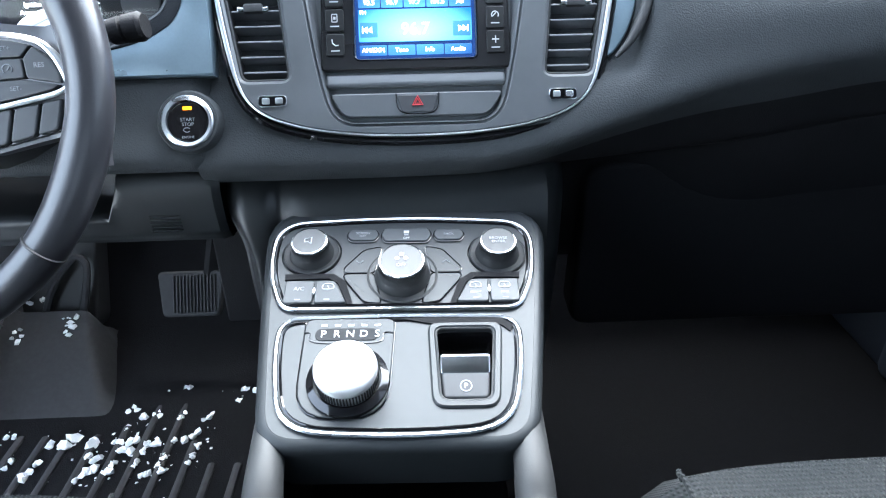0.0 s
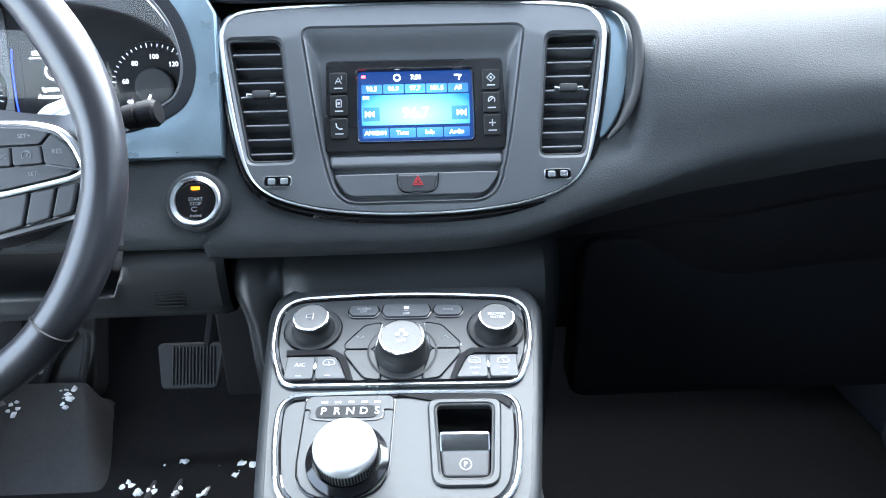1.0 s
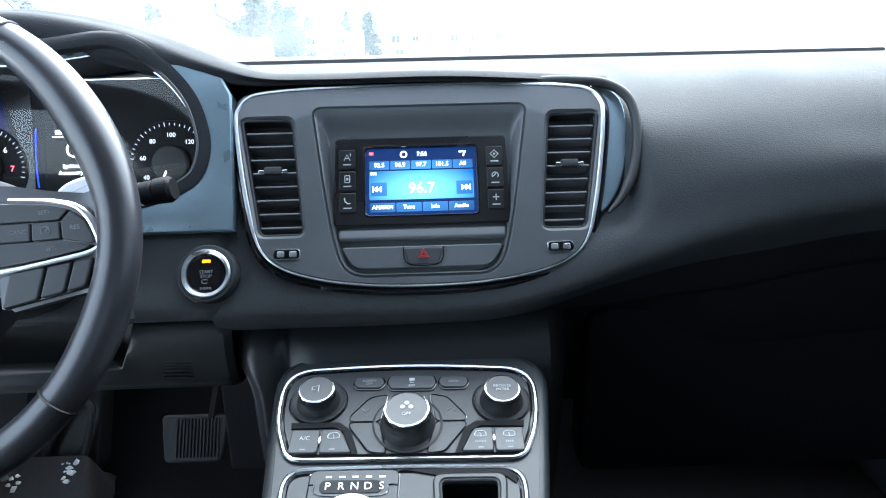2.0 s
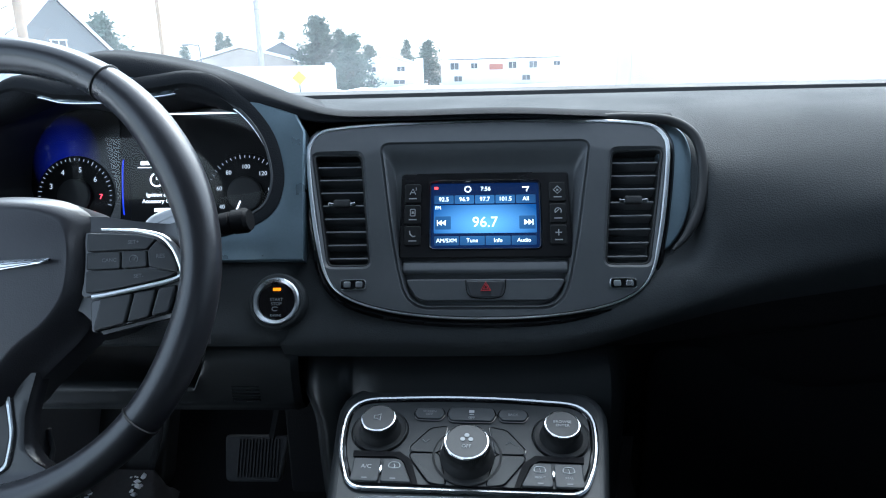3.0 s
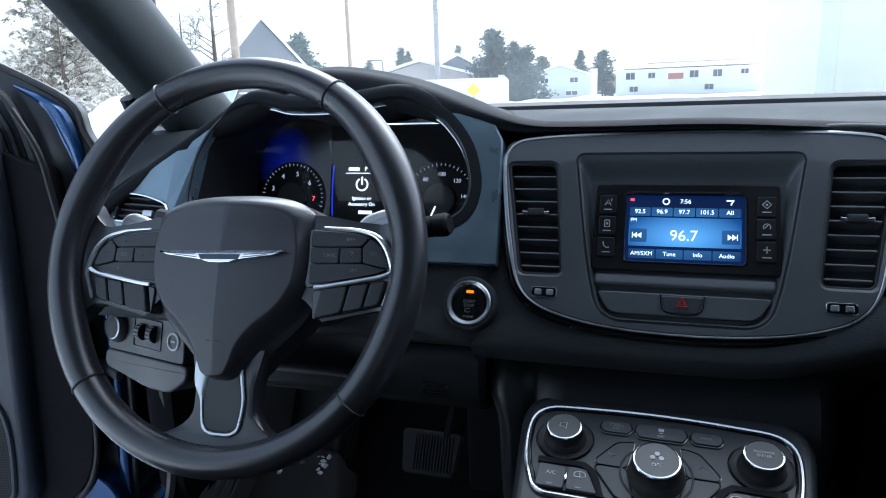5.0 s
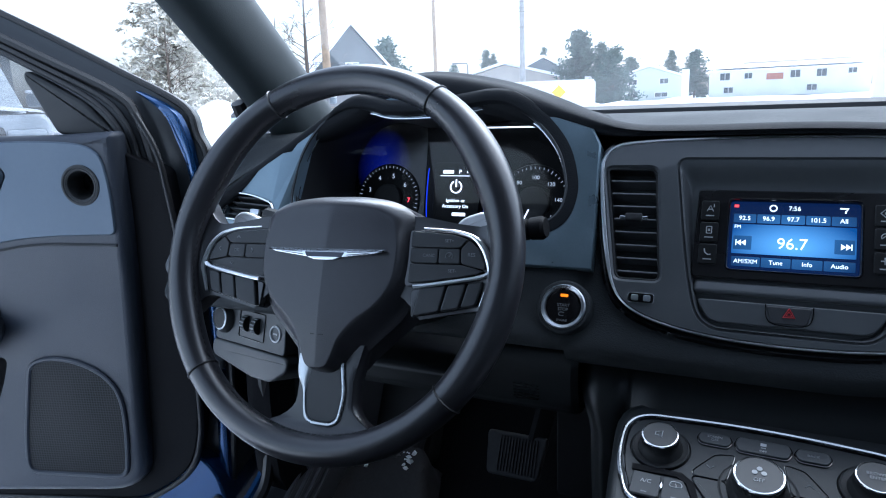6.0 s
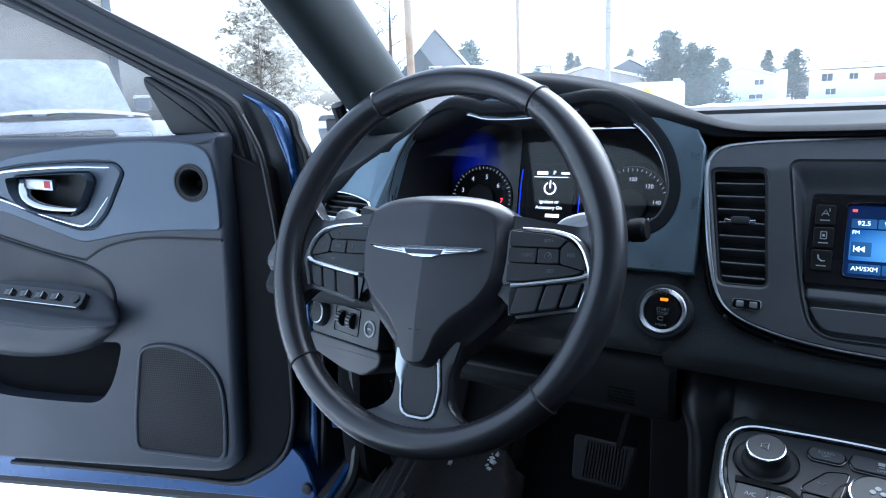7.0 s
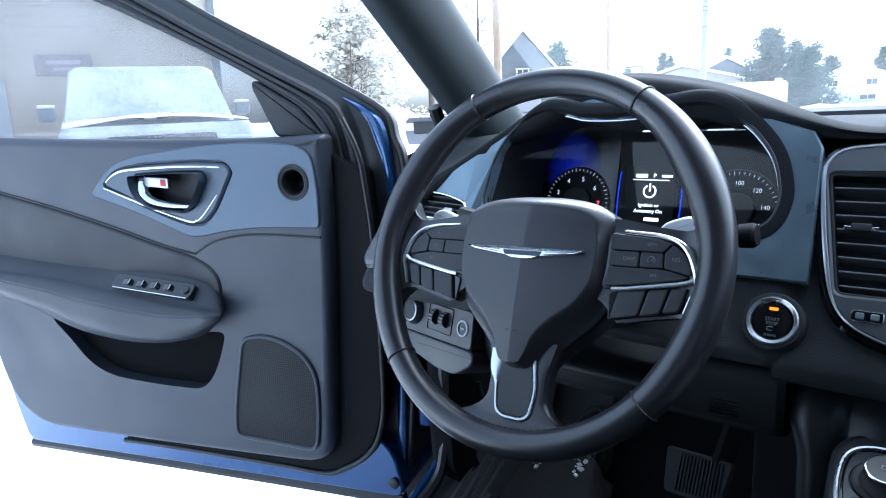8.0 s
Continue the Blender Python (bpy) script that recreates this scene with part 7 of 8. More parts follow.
    loft(bm, [rail(ca, -0.092), rail(ca, -0.070), rail(between(ca, cb, 0.25), -0.062), rail(cb, -0.058), rail(between(cb, cs, 0.5), -0.056), rail(cs, -0.046), rail(between(cs, b, 0.5), -0.032), rail(b, -0.030), rail(b, -0.075)])
    loft(bm, [rail(ca[:16], -0.19), rail(ca[:16], -0.092)])
    part("window_frame", bm, SATIN, dr, "black window frame and door edge")
    bm = bmesh.new()
    edge_a = curve([(-0.130, 0.36), (-0.142, 0.55), (-0.148, 0.80), (-0.140, 0.955), (-0.126, 1.030), (-0.102, 1.0600), (-0.050, 1.0875)], 5)
    edge_b = curve([(-0.108, 0.385), (-0.120, 0.55), (-0.128, 0.80), (-0.1205, 0.945), (-0.1050, 1.0), (-0.0875, 1.0480), (-0.048, 1.0835)], 5)
    loft(bm, [rail(between(edge_a, edge_b, g), w) for g, w in ((0.0, -0.0600), (0.15, -0.0530), (0.5, -0.0500), (0.85, -0.0520), (1.0, -0.0600))])
    part("painted_edge", bm, PAINT, dr, "blue painted strip along the door edge")
    bm = bmesh.new()
    tube(bm, rail(cs, -0.040), 0.0085, 8)
    tube(bm, rail(between(cs, b, 0.42), -0.032), 0.0045, 8)
    tube(bm, rail(between(cs, b, 0.75), -0.029), 0.0045, 8)
    tube(bm, rail(ca, -0.066), 0.0065, 8)
    part("frame_seal", bm, SEAL, dr, "black rubber door seal strip")
    b = b[7 * 5:]
    bm = bmesh.new()
    plate(bm, ccw([Vector((-p.x, p.y)) for p in b] + [Vector((-0.965, 1.0)), Vector((-0.060, 1.0))]), -0.055, DOOR, 0.0005, -0.059, back=True)
    gl = part("door_glass", bm, FROST, dr, "lightly frosted door window")
    gl.visible_shadow = False
    bm = bmesh.new()
    plate(bm, ccw(rounded(dl([(-0.02, 1.015), (0.086, 1.020), (0.1345, 1.115), (0.128, 1.128), (0.03, 1.072)]), 0.012, 4)), -0.022, DOOR, 0.006, -0.05)
    part("mirror_corner", bm, MATT, dr, "black mirror corner trim")
    # front edge: black inner face with a loop of seal
    bm = bmesh.new()
    pts = curve([(0.60, 0.322), (0.42, 0.330), (0.15, 0.336), (0.04, 0.337), (-0.009, 0.356), (-0.0665, 0.397), (-0.098, 0.455), (-0.110, 0.55), (-0.110, 0.80), (-0.100, 0.93), (-0.090, 0.99), (-0.062, 1.050)], 7)
    tube(bm, [DOOR @ Vector((-p.x, p.y, -0.0165)) for p in pts], 0.0055, 10)
    part("edge_seal", bm, SEAL, dr, "black rubber door seal")
    bm = bmesh.new()
    lathe(bm, [(0.011, -0.022), (0.011, -0.017), (0.006, -0.015)], at(DOOR, 0.1175, 0.3415), 20)
    part("rubber_plug", bm, SEAL, dr)
    bm = bmesh.new()
    plate(bm, ccw(rounded(dl([(0.58, 0.324), (0.15, 0.339), (0.035, 0.342, 0.03), (-0.009, 0.362, 0.05), (-0.0665, 0.4006, 0.05), (-0.0960, 0.455, 0.05), (-0.1085, 0.55, 0.05), (-0.1085, 0.80, 0.2), (-0.096, 0.955), (-0.03, 0.99), (0.01, 0.98), (0.03, 0.42), (0.58, 0.36)]), 0.01, 5)), -0.0155, DOOR, 0.004, -0.06)
    part("edge_liner", bm, LOWBLACK, dr, "black liner round the door edge")
    bm = bmesh.new()
    tube(bm, [DOOR @ Vector((-p.x, p.y, -0.036)) for p in curve([(0.955, 0.252), (0.40, 0.2785), (-0.13, 0.3005)], 8)], 0.0135, 8)
    part("bottom_seal", bm, SEAL, dr)
    return dr


driver_door()


def body_side():
    """Painted door opening of the body: front post and sill."""
    bs = thing("car_body_side", (-0.83, 0.5, 0.24), "blue painted door opening with black seal and sill plate", "car body")
    bm = bmesh.new()
    rows = []
    for z in np.linspace(0.06, 1.0, 14):
        y0 = 0.86 + 0.05 * smoothstep(0.30, 0.45, 0.75 - z) + 0.05 * smoothstep(0.55, 1.0, z)
        rows.append([(-0.735, y0 + 0.06, z), (-0.745, y0 + 0.005, z), (-0.775, y0, z), (-0.80, y0 + 0.012, z), (-0.825, y0 + 0.06, z), (-0.86, y0 + 0.12, z), (-0.875, y0 + 0.16, z), (-0.93, y0 + 0.18, z), (-1.00, y0 + 0.19, z), (-1.14, y0 + 0.21, z)] if z < 0.93 else [(-0.735, y0 + 0.06, z), (-0.745, y0 + 0.005, z), (-0.775, y0, z), (-0.80, y0 + 0.012, z), (-0.825, y0 + 0.06, z), (-0.86, y0 + 0.12, z), (-0.875, y0 + 0.16, z), (-0.90, y0 + 0.17, z), (-0.91, y0 + 0.18, z), (-0.92, y0 + 0.19, z)])
    loft(bm, rows)
    part("front_post", bm, CARPET, bs, "black lined door post")
    bm = bmesh.new()
    tube(bm, curve([(-0.80, 0.70, 0.330), (-0.80, 0.77, 0.345), (-0.80, 0.838, 0.371), (-0.80, 0.900, 0.410), (-0.80, 0.934, 0.460), (-0.80, 0.928, 0.52), (-0.80, 0.900, 0.604), (-0.80, 0.888, 0.66), (-0.80, 0.885, 0.75)], 6), 0.012, 8)
    part("painted_strip", bm, PAINT, bs, "blue painted post edge")
    bm = bmesh.new()
    rows = []
    for y in np.linspace(-0.5, 0.98, 16):
        rows.append([(-0.70, y, FLOOR + 0.01), (-0.72, y, FLOOR + 0.075), (-0.76, y, FLOOR + 0.085), (-0.80, y, FLOOR + 0.075), (-0.83, y, FLOOR + 0.03), (-0.87, y, FLOOR + 0.01), (-0.89, y, FLOOR - 0.06), (-0.86, y, FLOOR - 0.12)])
    loft(bm, rows)
    part("sill", bm, PAINT, bs, "blue painted sill")
    bm = bmesh.new()
    rows = []
    for y in np.linspace(-0.5, 0.93, 12):
        rows.append([(-0.695, y, FLOOR + 0.02), (-0.705, y, FLOOR + 0.08), (-0.745, y, FLOOR + 0.094), (-0.795, y, FLOOR + 0.092), (-0.835, y, FLOOR + 0.050), (-0.845, y, FLOOR + 0.02)])
    loft(bm, rows)
    part("sill_plate", bm, SATIN, bs, "black sill plate")
    bm = bmesh.new()
    tube(bm, curve([(-0.775, -0.4, FLOOR + 0.095), (-0.775, 0.6, FLOOR + 0.095), (-0.772, 0.82, FLOOR + 0.11), (-0.765, 0.875, FLOOR + 0.20), (-0.755, 0.87, 0.70), (-0.748, 0.90, 0.95), (-0.742, 0.86, 1.06)], 6), 0.011, 8)
    part("opening_seal", bm, SEAL, bs, "black rubber opening seal")
    lean = [(0.29, 0.760), (0.345, 0.792), (0.371, 0.846), (0.41, 0.906), (0.46, 0.938), (0.52, 0.936), (0.604, 0.910), (0.70, 0.895), (0.98, 0.895)]
    bm = bmesh.new()
    rows = []
    for z in np.linspace(0.30, 0.98, 28):
        y0 = along(lean, z)
        rows.append([(-0.782, y0 - 0.004, z), (-0.770, y0 + 0.004, z), (-0.745, y0 + 0.024, z), (-0.725, y0 + 0.060, z), (-0.715, y0 + 0.12, z), (-0.712, 1.15, z), (-0.712, 1.36, z)])
    loft(bm, rows)
    kick = part("kick_panel", bm, KICK, bs, "dark grey ribbed kick panel")
    for k, (x, dy) in enumerate(((-0.742, 0.024), (-0.730, 0.046), (-0.722, 0.072), (-0.716, 0.102))):
        bm = bmesh.new()
        tube(bm, [(x, along(lean, z) + dy, z) for z in np.linspace(0.31, 0.56 - 0.02 * k, 16)], 0.0045, 8)
        part("panel_rib", bm, KICK, kick)
    for z in (0.46, 0.80):
        bm = bmesh.new()
        block(bm, (0.05, 0.06, 0.045), pose(-0.875, 0.965, z, 0, 0, 25), 0.008)
        part("hinge", bm, PAINT, bs, "blue painted door hinge")
    bm = bmesh.new()
    block(bm, (0.012, 0.16, 0.018), pose(-0.91, 0.90, 0.62, 0, 0, 62), 0.004)
    part("check_strap", bm, SATIN, bs)
    # front wing beyond the post
    bm = bmesh.new()
    rows = []
    for y in np.linspace(1.04, 1.75, 10):
        rows.append([(-0.62 - 0.02 * (y - 1.04), y, 1.0), (-0.80, y, 0.985 - 0.03 * (y - 1.04)), (-0.90, y, 0.93 - 0.04 * (y - 1.04)), (-0.935, y, 0.78), (-0.935, y, 0.50), (-0.90, y, 0.30)])
    loft(bm, rows)
    part("front_wing", bm, PAINT, bs, "blue painted front wing")


body_side()

# ---- outside: snow, vehicles, houses, trees, poles ----
HERE = Vector((-0.03, 0.07, 1.05))


def spot(az, d, z=0.0):
    """A place by its bearing to the left of straight ahead, in degrees, and distance."""
    a = radians(az)
    return Vector((HERE.x - math.sin(a) * d, HERE.y + math.cos(a) * d, z))


BARK = surface("pole_wood", (0.30, 0.22, 0.15), 0.8, mottle=0.25, mottle_scale=4, grain=0.5, grain_scale=60)
GREYWOOD = surface("weathered_pole", (0.28, 0.27, 0.26), 0.8, mottle=0.2, mottle_scale=4)
TRUNK = surface("tree_bark", (0.10, 0.08, 0.065), 0.9, mottle=0.3)
NEEDLE = surface("conifer_needles", (0.040, 0.072, 0.056), 0.8, mottle=0.3, mottle_scale=2.0, second=(0.12, 0.16, 0.14))
BLUENEEDLE = surface("blue_spruce_needles", (0.045, 0.080, 0.064), 0.8, mottle=0.3, mottle_scale=2.0, second=(0.10, 0.15, 0.13))
FROSTED = surface("snow_dusted_needles", (0.40, 0.37, 0.29), 0.8, mottle=0.35, mottle_scale=1.0, second=(0.74, 0.72, 0.67))
TAN = surface("tan_wall", (0.40, 0.35, 0.29), 0.8, mottle=0.12, mottle_scale=0.8)
GREYWALL = surface("grey_siding", (0.13, 0.14, 0.145), 0.8, mottle=0.15, mottle_scale=0.8)
BROWNWALL = surface("brown_siding", (0.40, 0.36, 0.32), 0.8, mottle=0.15, mottle_scale=0.8)
PALEWALL = surface("pale_green_siding", (0.55, 0.58, 0.53), 0.8, mottle=0.1, mottle_scale=0.8)
WHITEWALL = surface("white_siding", (0.72, 0.72, 0.70), 0.7, mottle=0.08, mottle_scale=0.5)
DARKPANE = surface("dark_window_pane", (0.05, 0.06, 0.07), 0.15, mottle=0.2)
REDDISH = surface("red_brown_panel", (0.35, 0.13, 0.09), 0.7)
YELLOW = surface("yellow_sign_sheet", (0.85, 0.50, 0.02), 0.45, mottle=0.05)
ICE = surface("frosted_car_glass", (0.36, 0.42, 0.45), 0.5, mottle=0.15, mottle_scale=1.1, second=(0.74, 0.79, 0.82))
CARGREY = surface("pale_car_paint", (0.40, 0.45, 0.48), 0.35, mottle=0.2, mottle_scale=2, coat=0.4, second=(0.7, 0.75, 0.8))
MIRRORGREY = surface("mirror_grey_plastic", (0.20, 0.22, 0.24), 0.5)
TYRE = surface("tyre_rubber", (0.02, 0.02, 0.02), 0.8)


def house(name, az, d, w, depth, wall_h, roof_h, turn, wall, label, windows=(), gable=True, over=0.4):
    """A house with a pitched snowy roof; windows are (along, height, width, tall) on the front."""
    o = spot(az, d)
    m = Matrix.Translation(o) @ pose(0, 0, 0, 0, 0, az + turn)
    ho = thing(name, o, label, "house", "houses across the road")
    bm = bmesh.new()
    if gable:
        front = [(-w / 2, 0), (w / 2, 0), (w / 2, wall_h), (0, wall_h + roof_h), (-w / 2, wall_h)]
    else:
        front = [(-w / 2, 0), (w / 2, 0), (w / 2, wall_h), (-w / 2, wall_h)]
    rows = [[m @ Vector((x, y, z)) for x, z in front] for y in (0, depth)]
    loft(bm, rows, True, True)
    part("wall", bm, wall, ho, smooth=False)
    for sx in (-1, 1):
        bm = bmesh.new()
        if gable:
            e = roof_h / (w / 2) * over
            q = [(0, wall_h + roof_h), (sx * (w / 2 + over), wall_h - e)]
            loft(bm, [[m @ Vector((x, y, z + dz)) for x, z in q] for y, dz in ((-over, 0.04), (-over, 0.30), (depth + over, 0.30), (depth + over, 0.04))], False)
        else:
            q = [(-w / 2 - over, w / 2 + over)]
            yy = (-over, depth / 2) if sx < 0 else (depth + over, depth / 2)
            loft(bm, [[m @ Vector((x, yy[0], wall_h + dz)), m @ Vector((x, yy[1], wall_h + roof_h + dz))] for x, dz in ((-w / 2 - over, 0.02), (-w / 2 - over, 0.26), (w / 2 + over, 0.26), (w / 2 + over, 0.02))], False)
        part("roof_slope", bm, SNOW, ho, "snow-covered roof", smooth=False)
    for x, z, ww, hh in windows:
        bm = bmesh.new()
        block(bm, (ww, 0.10, hh), m @ pose(x, -0.03, z))
        wi = part("window", bm, DARKPANE, ho, smooth=False)
        bm = bmesh.new()
        for dx, dz, sx, sz in ((0, hh / 2, ww + 0.16, 0.08), (0, -hh / 2, ww + 0.2, 0.08), (-ww / 2, 0, 0.08, hh), (ww / 2, 0, 0.08, hh), (0, 0, 0.05, hh)):
            block(bm, (sx, 0.14, sz), m @ pose(x + dx, -0.05, z + dz))
        part("frame", bm, WHITEWALL, wi, smooth=False)
    return ho, m


def houses():
    house("a_frame_house", 32.3, 52, 7.5, 9, 2.6, 4.2, 12, GREYWALL, "dark grey steep-gabled house in light snow", [(0.0, 3.6, 0.9, 1.0)])
    house("low_house", 19.5, 66, 12, 9, 2.6, 1.6, -10, BROWNWALL, "low brown house with snow-covered roof", [(-3, 1.5, 1.4, 1.0), (2, 1.5, 1.4, 1.0)])
    house("brown_house", 16.4, 74, 6.4, 9, 3.6, 1.5, 25, GREYWALL, "grey-brown split-level house with snowy roof", [(-1, 2.6, 1.2, 0.9)])
    house("pale_house", 7.8, 92, 8.2, 9, 2.9, 1.35, 0, PALEWALL, "pale green two-storey house with snowy gable roof", [(-2.0, 2.4, 1.1, 0.7), (1.9, 2.4, 1.1, 0.7), (-2.0, 0.7, 1.3, 0.6), (1.6, 0.7, 1.6, 0.6)])
    ho, m = house("white_apartment_block", -2.2, 100, 19, 10, 3.5, 0.5, 0, WHITEWALL, "long white two-storey apartment block with snowy roof", [(-7.5, 2.7, 1.3, 1.0), (-4.6, 2.7, 1.0, 0.8), (1.0, 2.7, 1.2, 1.0), (4.0, 2.7, 1.2, 1.0), (7.4, 2.8, 1.0, 0.7), (-7.0, 0.9, 1.2, 0.8), (3.0, 0.9, 1.2, 0.8)], gable=False)
    bm = bmesh.new()
    block(bm, (2.0, 0.2, 0.8), m @ pose(-1.4, -0.1, 2.5))
    part("balcony_panel", bm, REDDISH, ho, "red-brown balcony panel", smooth=False)
    bm = bmesh.new()
    block(bm, (12.5, 0.3, 0.16), m @ pose(1.0, -0.6, 4.35))
    part("eaves_board", bm, BROWNWALL, ho, smooth=False)
    for az, h in ((24.2, 3.0), (12.6, 2.6), (5.0, 2.8)):
        bm = bmesh.new()
        o = spot(az, 60)
        block(bm, (0.6, 0.5, h), Matrix.Translation(o) @ pose(0, 0, h / 2, 0, 0, az), 0.05)
        solid("sign_post", bm, WHITEWALL, "white post beside the road", "post")
    # pale wall of a near building by the car's other side
    o = spot(-23, 16)
    bu = thing("white_building", o, "plain white building wall beside the parking ground", "building")
    bm = bmesh.new()
    block(bm, (7.5, 5, 7), Matrix.Translation(o) @ pose(0.3, 2.5, 3.5, 0, 0, -20), 0.05)
    part("wall", bm, WHITEWALL, bu, smooth=False)
    bm = bmesh.new()
    block(bm, (0.35, 0.35, 7), Matrix.Translation(spot(-11.8, 15.2)) @ pose(0, 0, 3.5), 0.05)
    part("corner_post", bm, PALEWALL, bu, smooth=False)
    # tan building behind the parked truck
    o = spot(70, 24)
    m = Matrix.Translation(o) @ pose(0, 0, 0, 0, 0, 62)
    tb = thing("tan_building", o, "tan clad commercial building with sign board and door", "building")
    bm = bmesh.new()
    block(bm, (17, 8, 9), m @ pose(-3.2, 4, 4.5))
    part("wall", bm, TAN, tb, smooth=False)
    for i in range(28):
        bm = bmesh.new()
        block(bm, (17, 0.03, 0.035), m @ pose(-3.2, -0.012, 0.3 + i * 0.3))
        part("siding_board", bm, TAN, tb, smooth=False)
    bm = bmesh.new()
    block(bm, (1.55, 0.12, 0.62), m @ pose(0.75, -0.08, 3.05), 0.02)
    sg = part("sign_board", bm, surface("faded_sign", (0.22, 0.17, 0.18), 0.6, mottle=0.2), tb, "faded sign board with unreadable writing")
    bm = bmesh.new()
    block(bm, (0.9, 0.04, 0.12), m @ pose(0.75, -0.15, 3.12))
    block(bm, (0.6, 0.04, 0.09), m @ pose(0.75, -0.15, 2.92))
    part("sign_bars", bm, surface("sign_bar_paint", (0.35, 0.30, 0.36), 0.6), sg, smooth=False)
    bm = bmesh.new()
    block(bm, (1.3, 0.14, 2.7), m @ pose(-1.55, -0.06, 1.35), 0.02)
    part("door", bm, surface("grey_door_paint", (0.30, 0.33, 0.35), 0.5), tb, "grey steel door")
    bm = bmesh.new()
    block(bm, (0.22, 0.22, 9), m @ pose(5.2, -0.1, 4.5))
    part("corner_trim", bm, GREYWALL, tb, smooth=False)


houses()


def conifer(name, az, d, h, r, mat, label, seed, base=0.12, thin=1.0, leaf=0.6):
    """Trunk, drooping limbs and a crown of many small needle clumps, uneven and open."""
    rng = random.Random(seed)
    o = spot(az, d)
    tr = thing(name, o, label, "tree", "trees behind the houses")
    bm = bmesh.new()
    tube(bm, [o + Vector((0.02 * h * rng.gauss(0, 0.2) * f, 0, h * f)) for f in (0, 0.3, 0.6, 0.95)], [h * 0.022, h * 0.017, h * 0.011, h * 0.003], 7)
    trunk = part("trunk", bm, TRUNK, tr)
    bm = bmesh.new()
    verts, faces = [], []
    limbs = bmesh.new()
    for i in range(int(70 * thin)):
        f = base + (1 - base) * (i + rng.random()) / (70 * thin)
        ln = r * (1 - f) ** 0.75 * rng.uniform(0.55, 1.1) + 0.06 * r
        a = rng.uniform(0, 2 * math.pi)
        root = o + Vector((0, 0, h * f))
        dirn = Vector((math.cos(a), math.sin(a), rng.uniform(-0.25, 0.12)))
        tube(limbs, [root, root + dirn * ln * 0.6, root + dirn * ln], [0.012 * h * (1 - f) * 0.4 + 0.008, 0.008, 0.004], 4)
        for k in range(int(24 / leaf * (0.4 + ln / r))):
            t = rng.uniform(0.12, 1.05)
            p = root + dirn * ln * t + Vector((rng.gauss(0, 0.10), rng.gauss(0, 0.10), rng.gauss(0, 0.06))) * r
            s = r * rng.uniform(0.06, 0.15) * leaf
            c = len(verts)
            for _ in range(3):
                n1 = Vector((rng.gauss(0, 1), rng.gauss(0, 1), rng.gauss(0, 0.6))).normalized() * s
                n2 = n1.cross(Vector((rng.gauss(0, 1), rng.gauss(0, 1), rng.gauss(0, 1)))).normalized() * s * 0.34
                verts += [p + n1, p + n2, p - n1, p - n2]
                faces.append((c, c + 1, c + 2, c + 3))
                c += 4
    bm.free()
    part("branch_work", limbs, TRUNK, trunk)
    me = bpy.data.meshes.new("crown")
    me.from_pydata([tuple(v) for v in verts], [], faces)
    me.materials.append(mat)
    ob = new("crown", me)
    ob.parent = tr
    ob.matrix_parent_inverse = tr.matrix_basis.inverted()
    return tr


def bare_tree(az, d, h, seed):
    rng = random.Random(seed)
    o = spot(az, d)
    tr = thing("bare_tree", o, "leafless winter tree with fine twigs", "tree", "bare trees")
    bm = bmesh.new()
    tube(bm, [o, o + Vector((0, 0, h * 0.5)), o + Vector((0.1, 0, h))], [h * 0.02, h * 0.014, h * 0.003], 6)
    trunk = part("trunk", bm, TRUNK, tr)
    bm = bmesh.new()

    def grow(p, dirn, ln, lvl):
        q = p + dirn * ln
        tube(bm, [p, (p + q) / 2 + Vector((rng.gauss(0, 0.04), rng.gauss(0, 0.04), 0.03)) * ln, q], [0.014 * ln + 0.004, 0.009 * ln + 0.004, 0.004], 4, caps=False)
        if lvl:
            for _ in range(4):
                nd = (dirn + Vector((rng.gauss(0, 0.6), rng.gauss(0, 0.6), rng.gauss(0.1, 0.45)))).normalized()
                grow(p + dirn * ln * rng.uniform(0.35, 1.0), nd, ln * rng.uniform(0.4, 0.65), lvl - 1)

    for i in range(16):
        f = 0.3 + 0.65 * i / 16
        a = rng.uniform(0, 6.28)
        grow(o + Vector((0, 0, h * f)), Vector((math.cos(a), math.sin(a), 0.5)).normalized(), h * 0.34 * (1.15 - f), 2)
    tagged(part("twig_work", bm, TRUNK, trunk), kind="stuff")


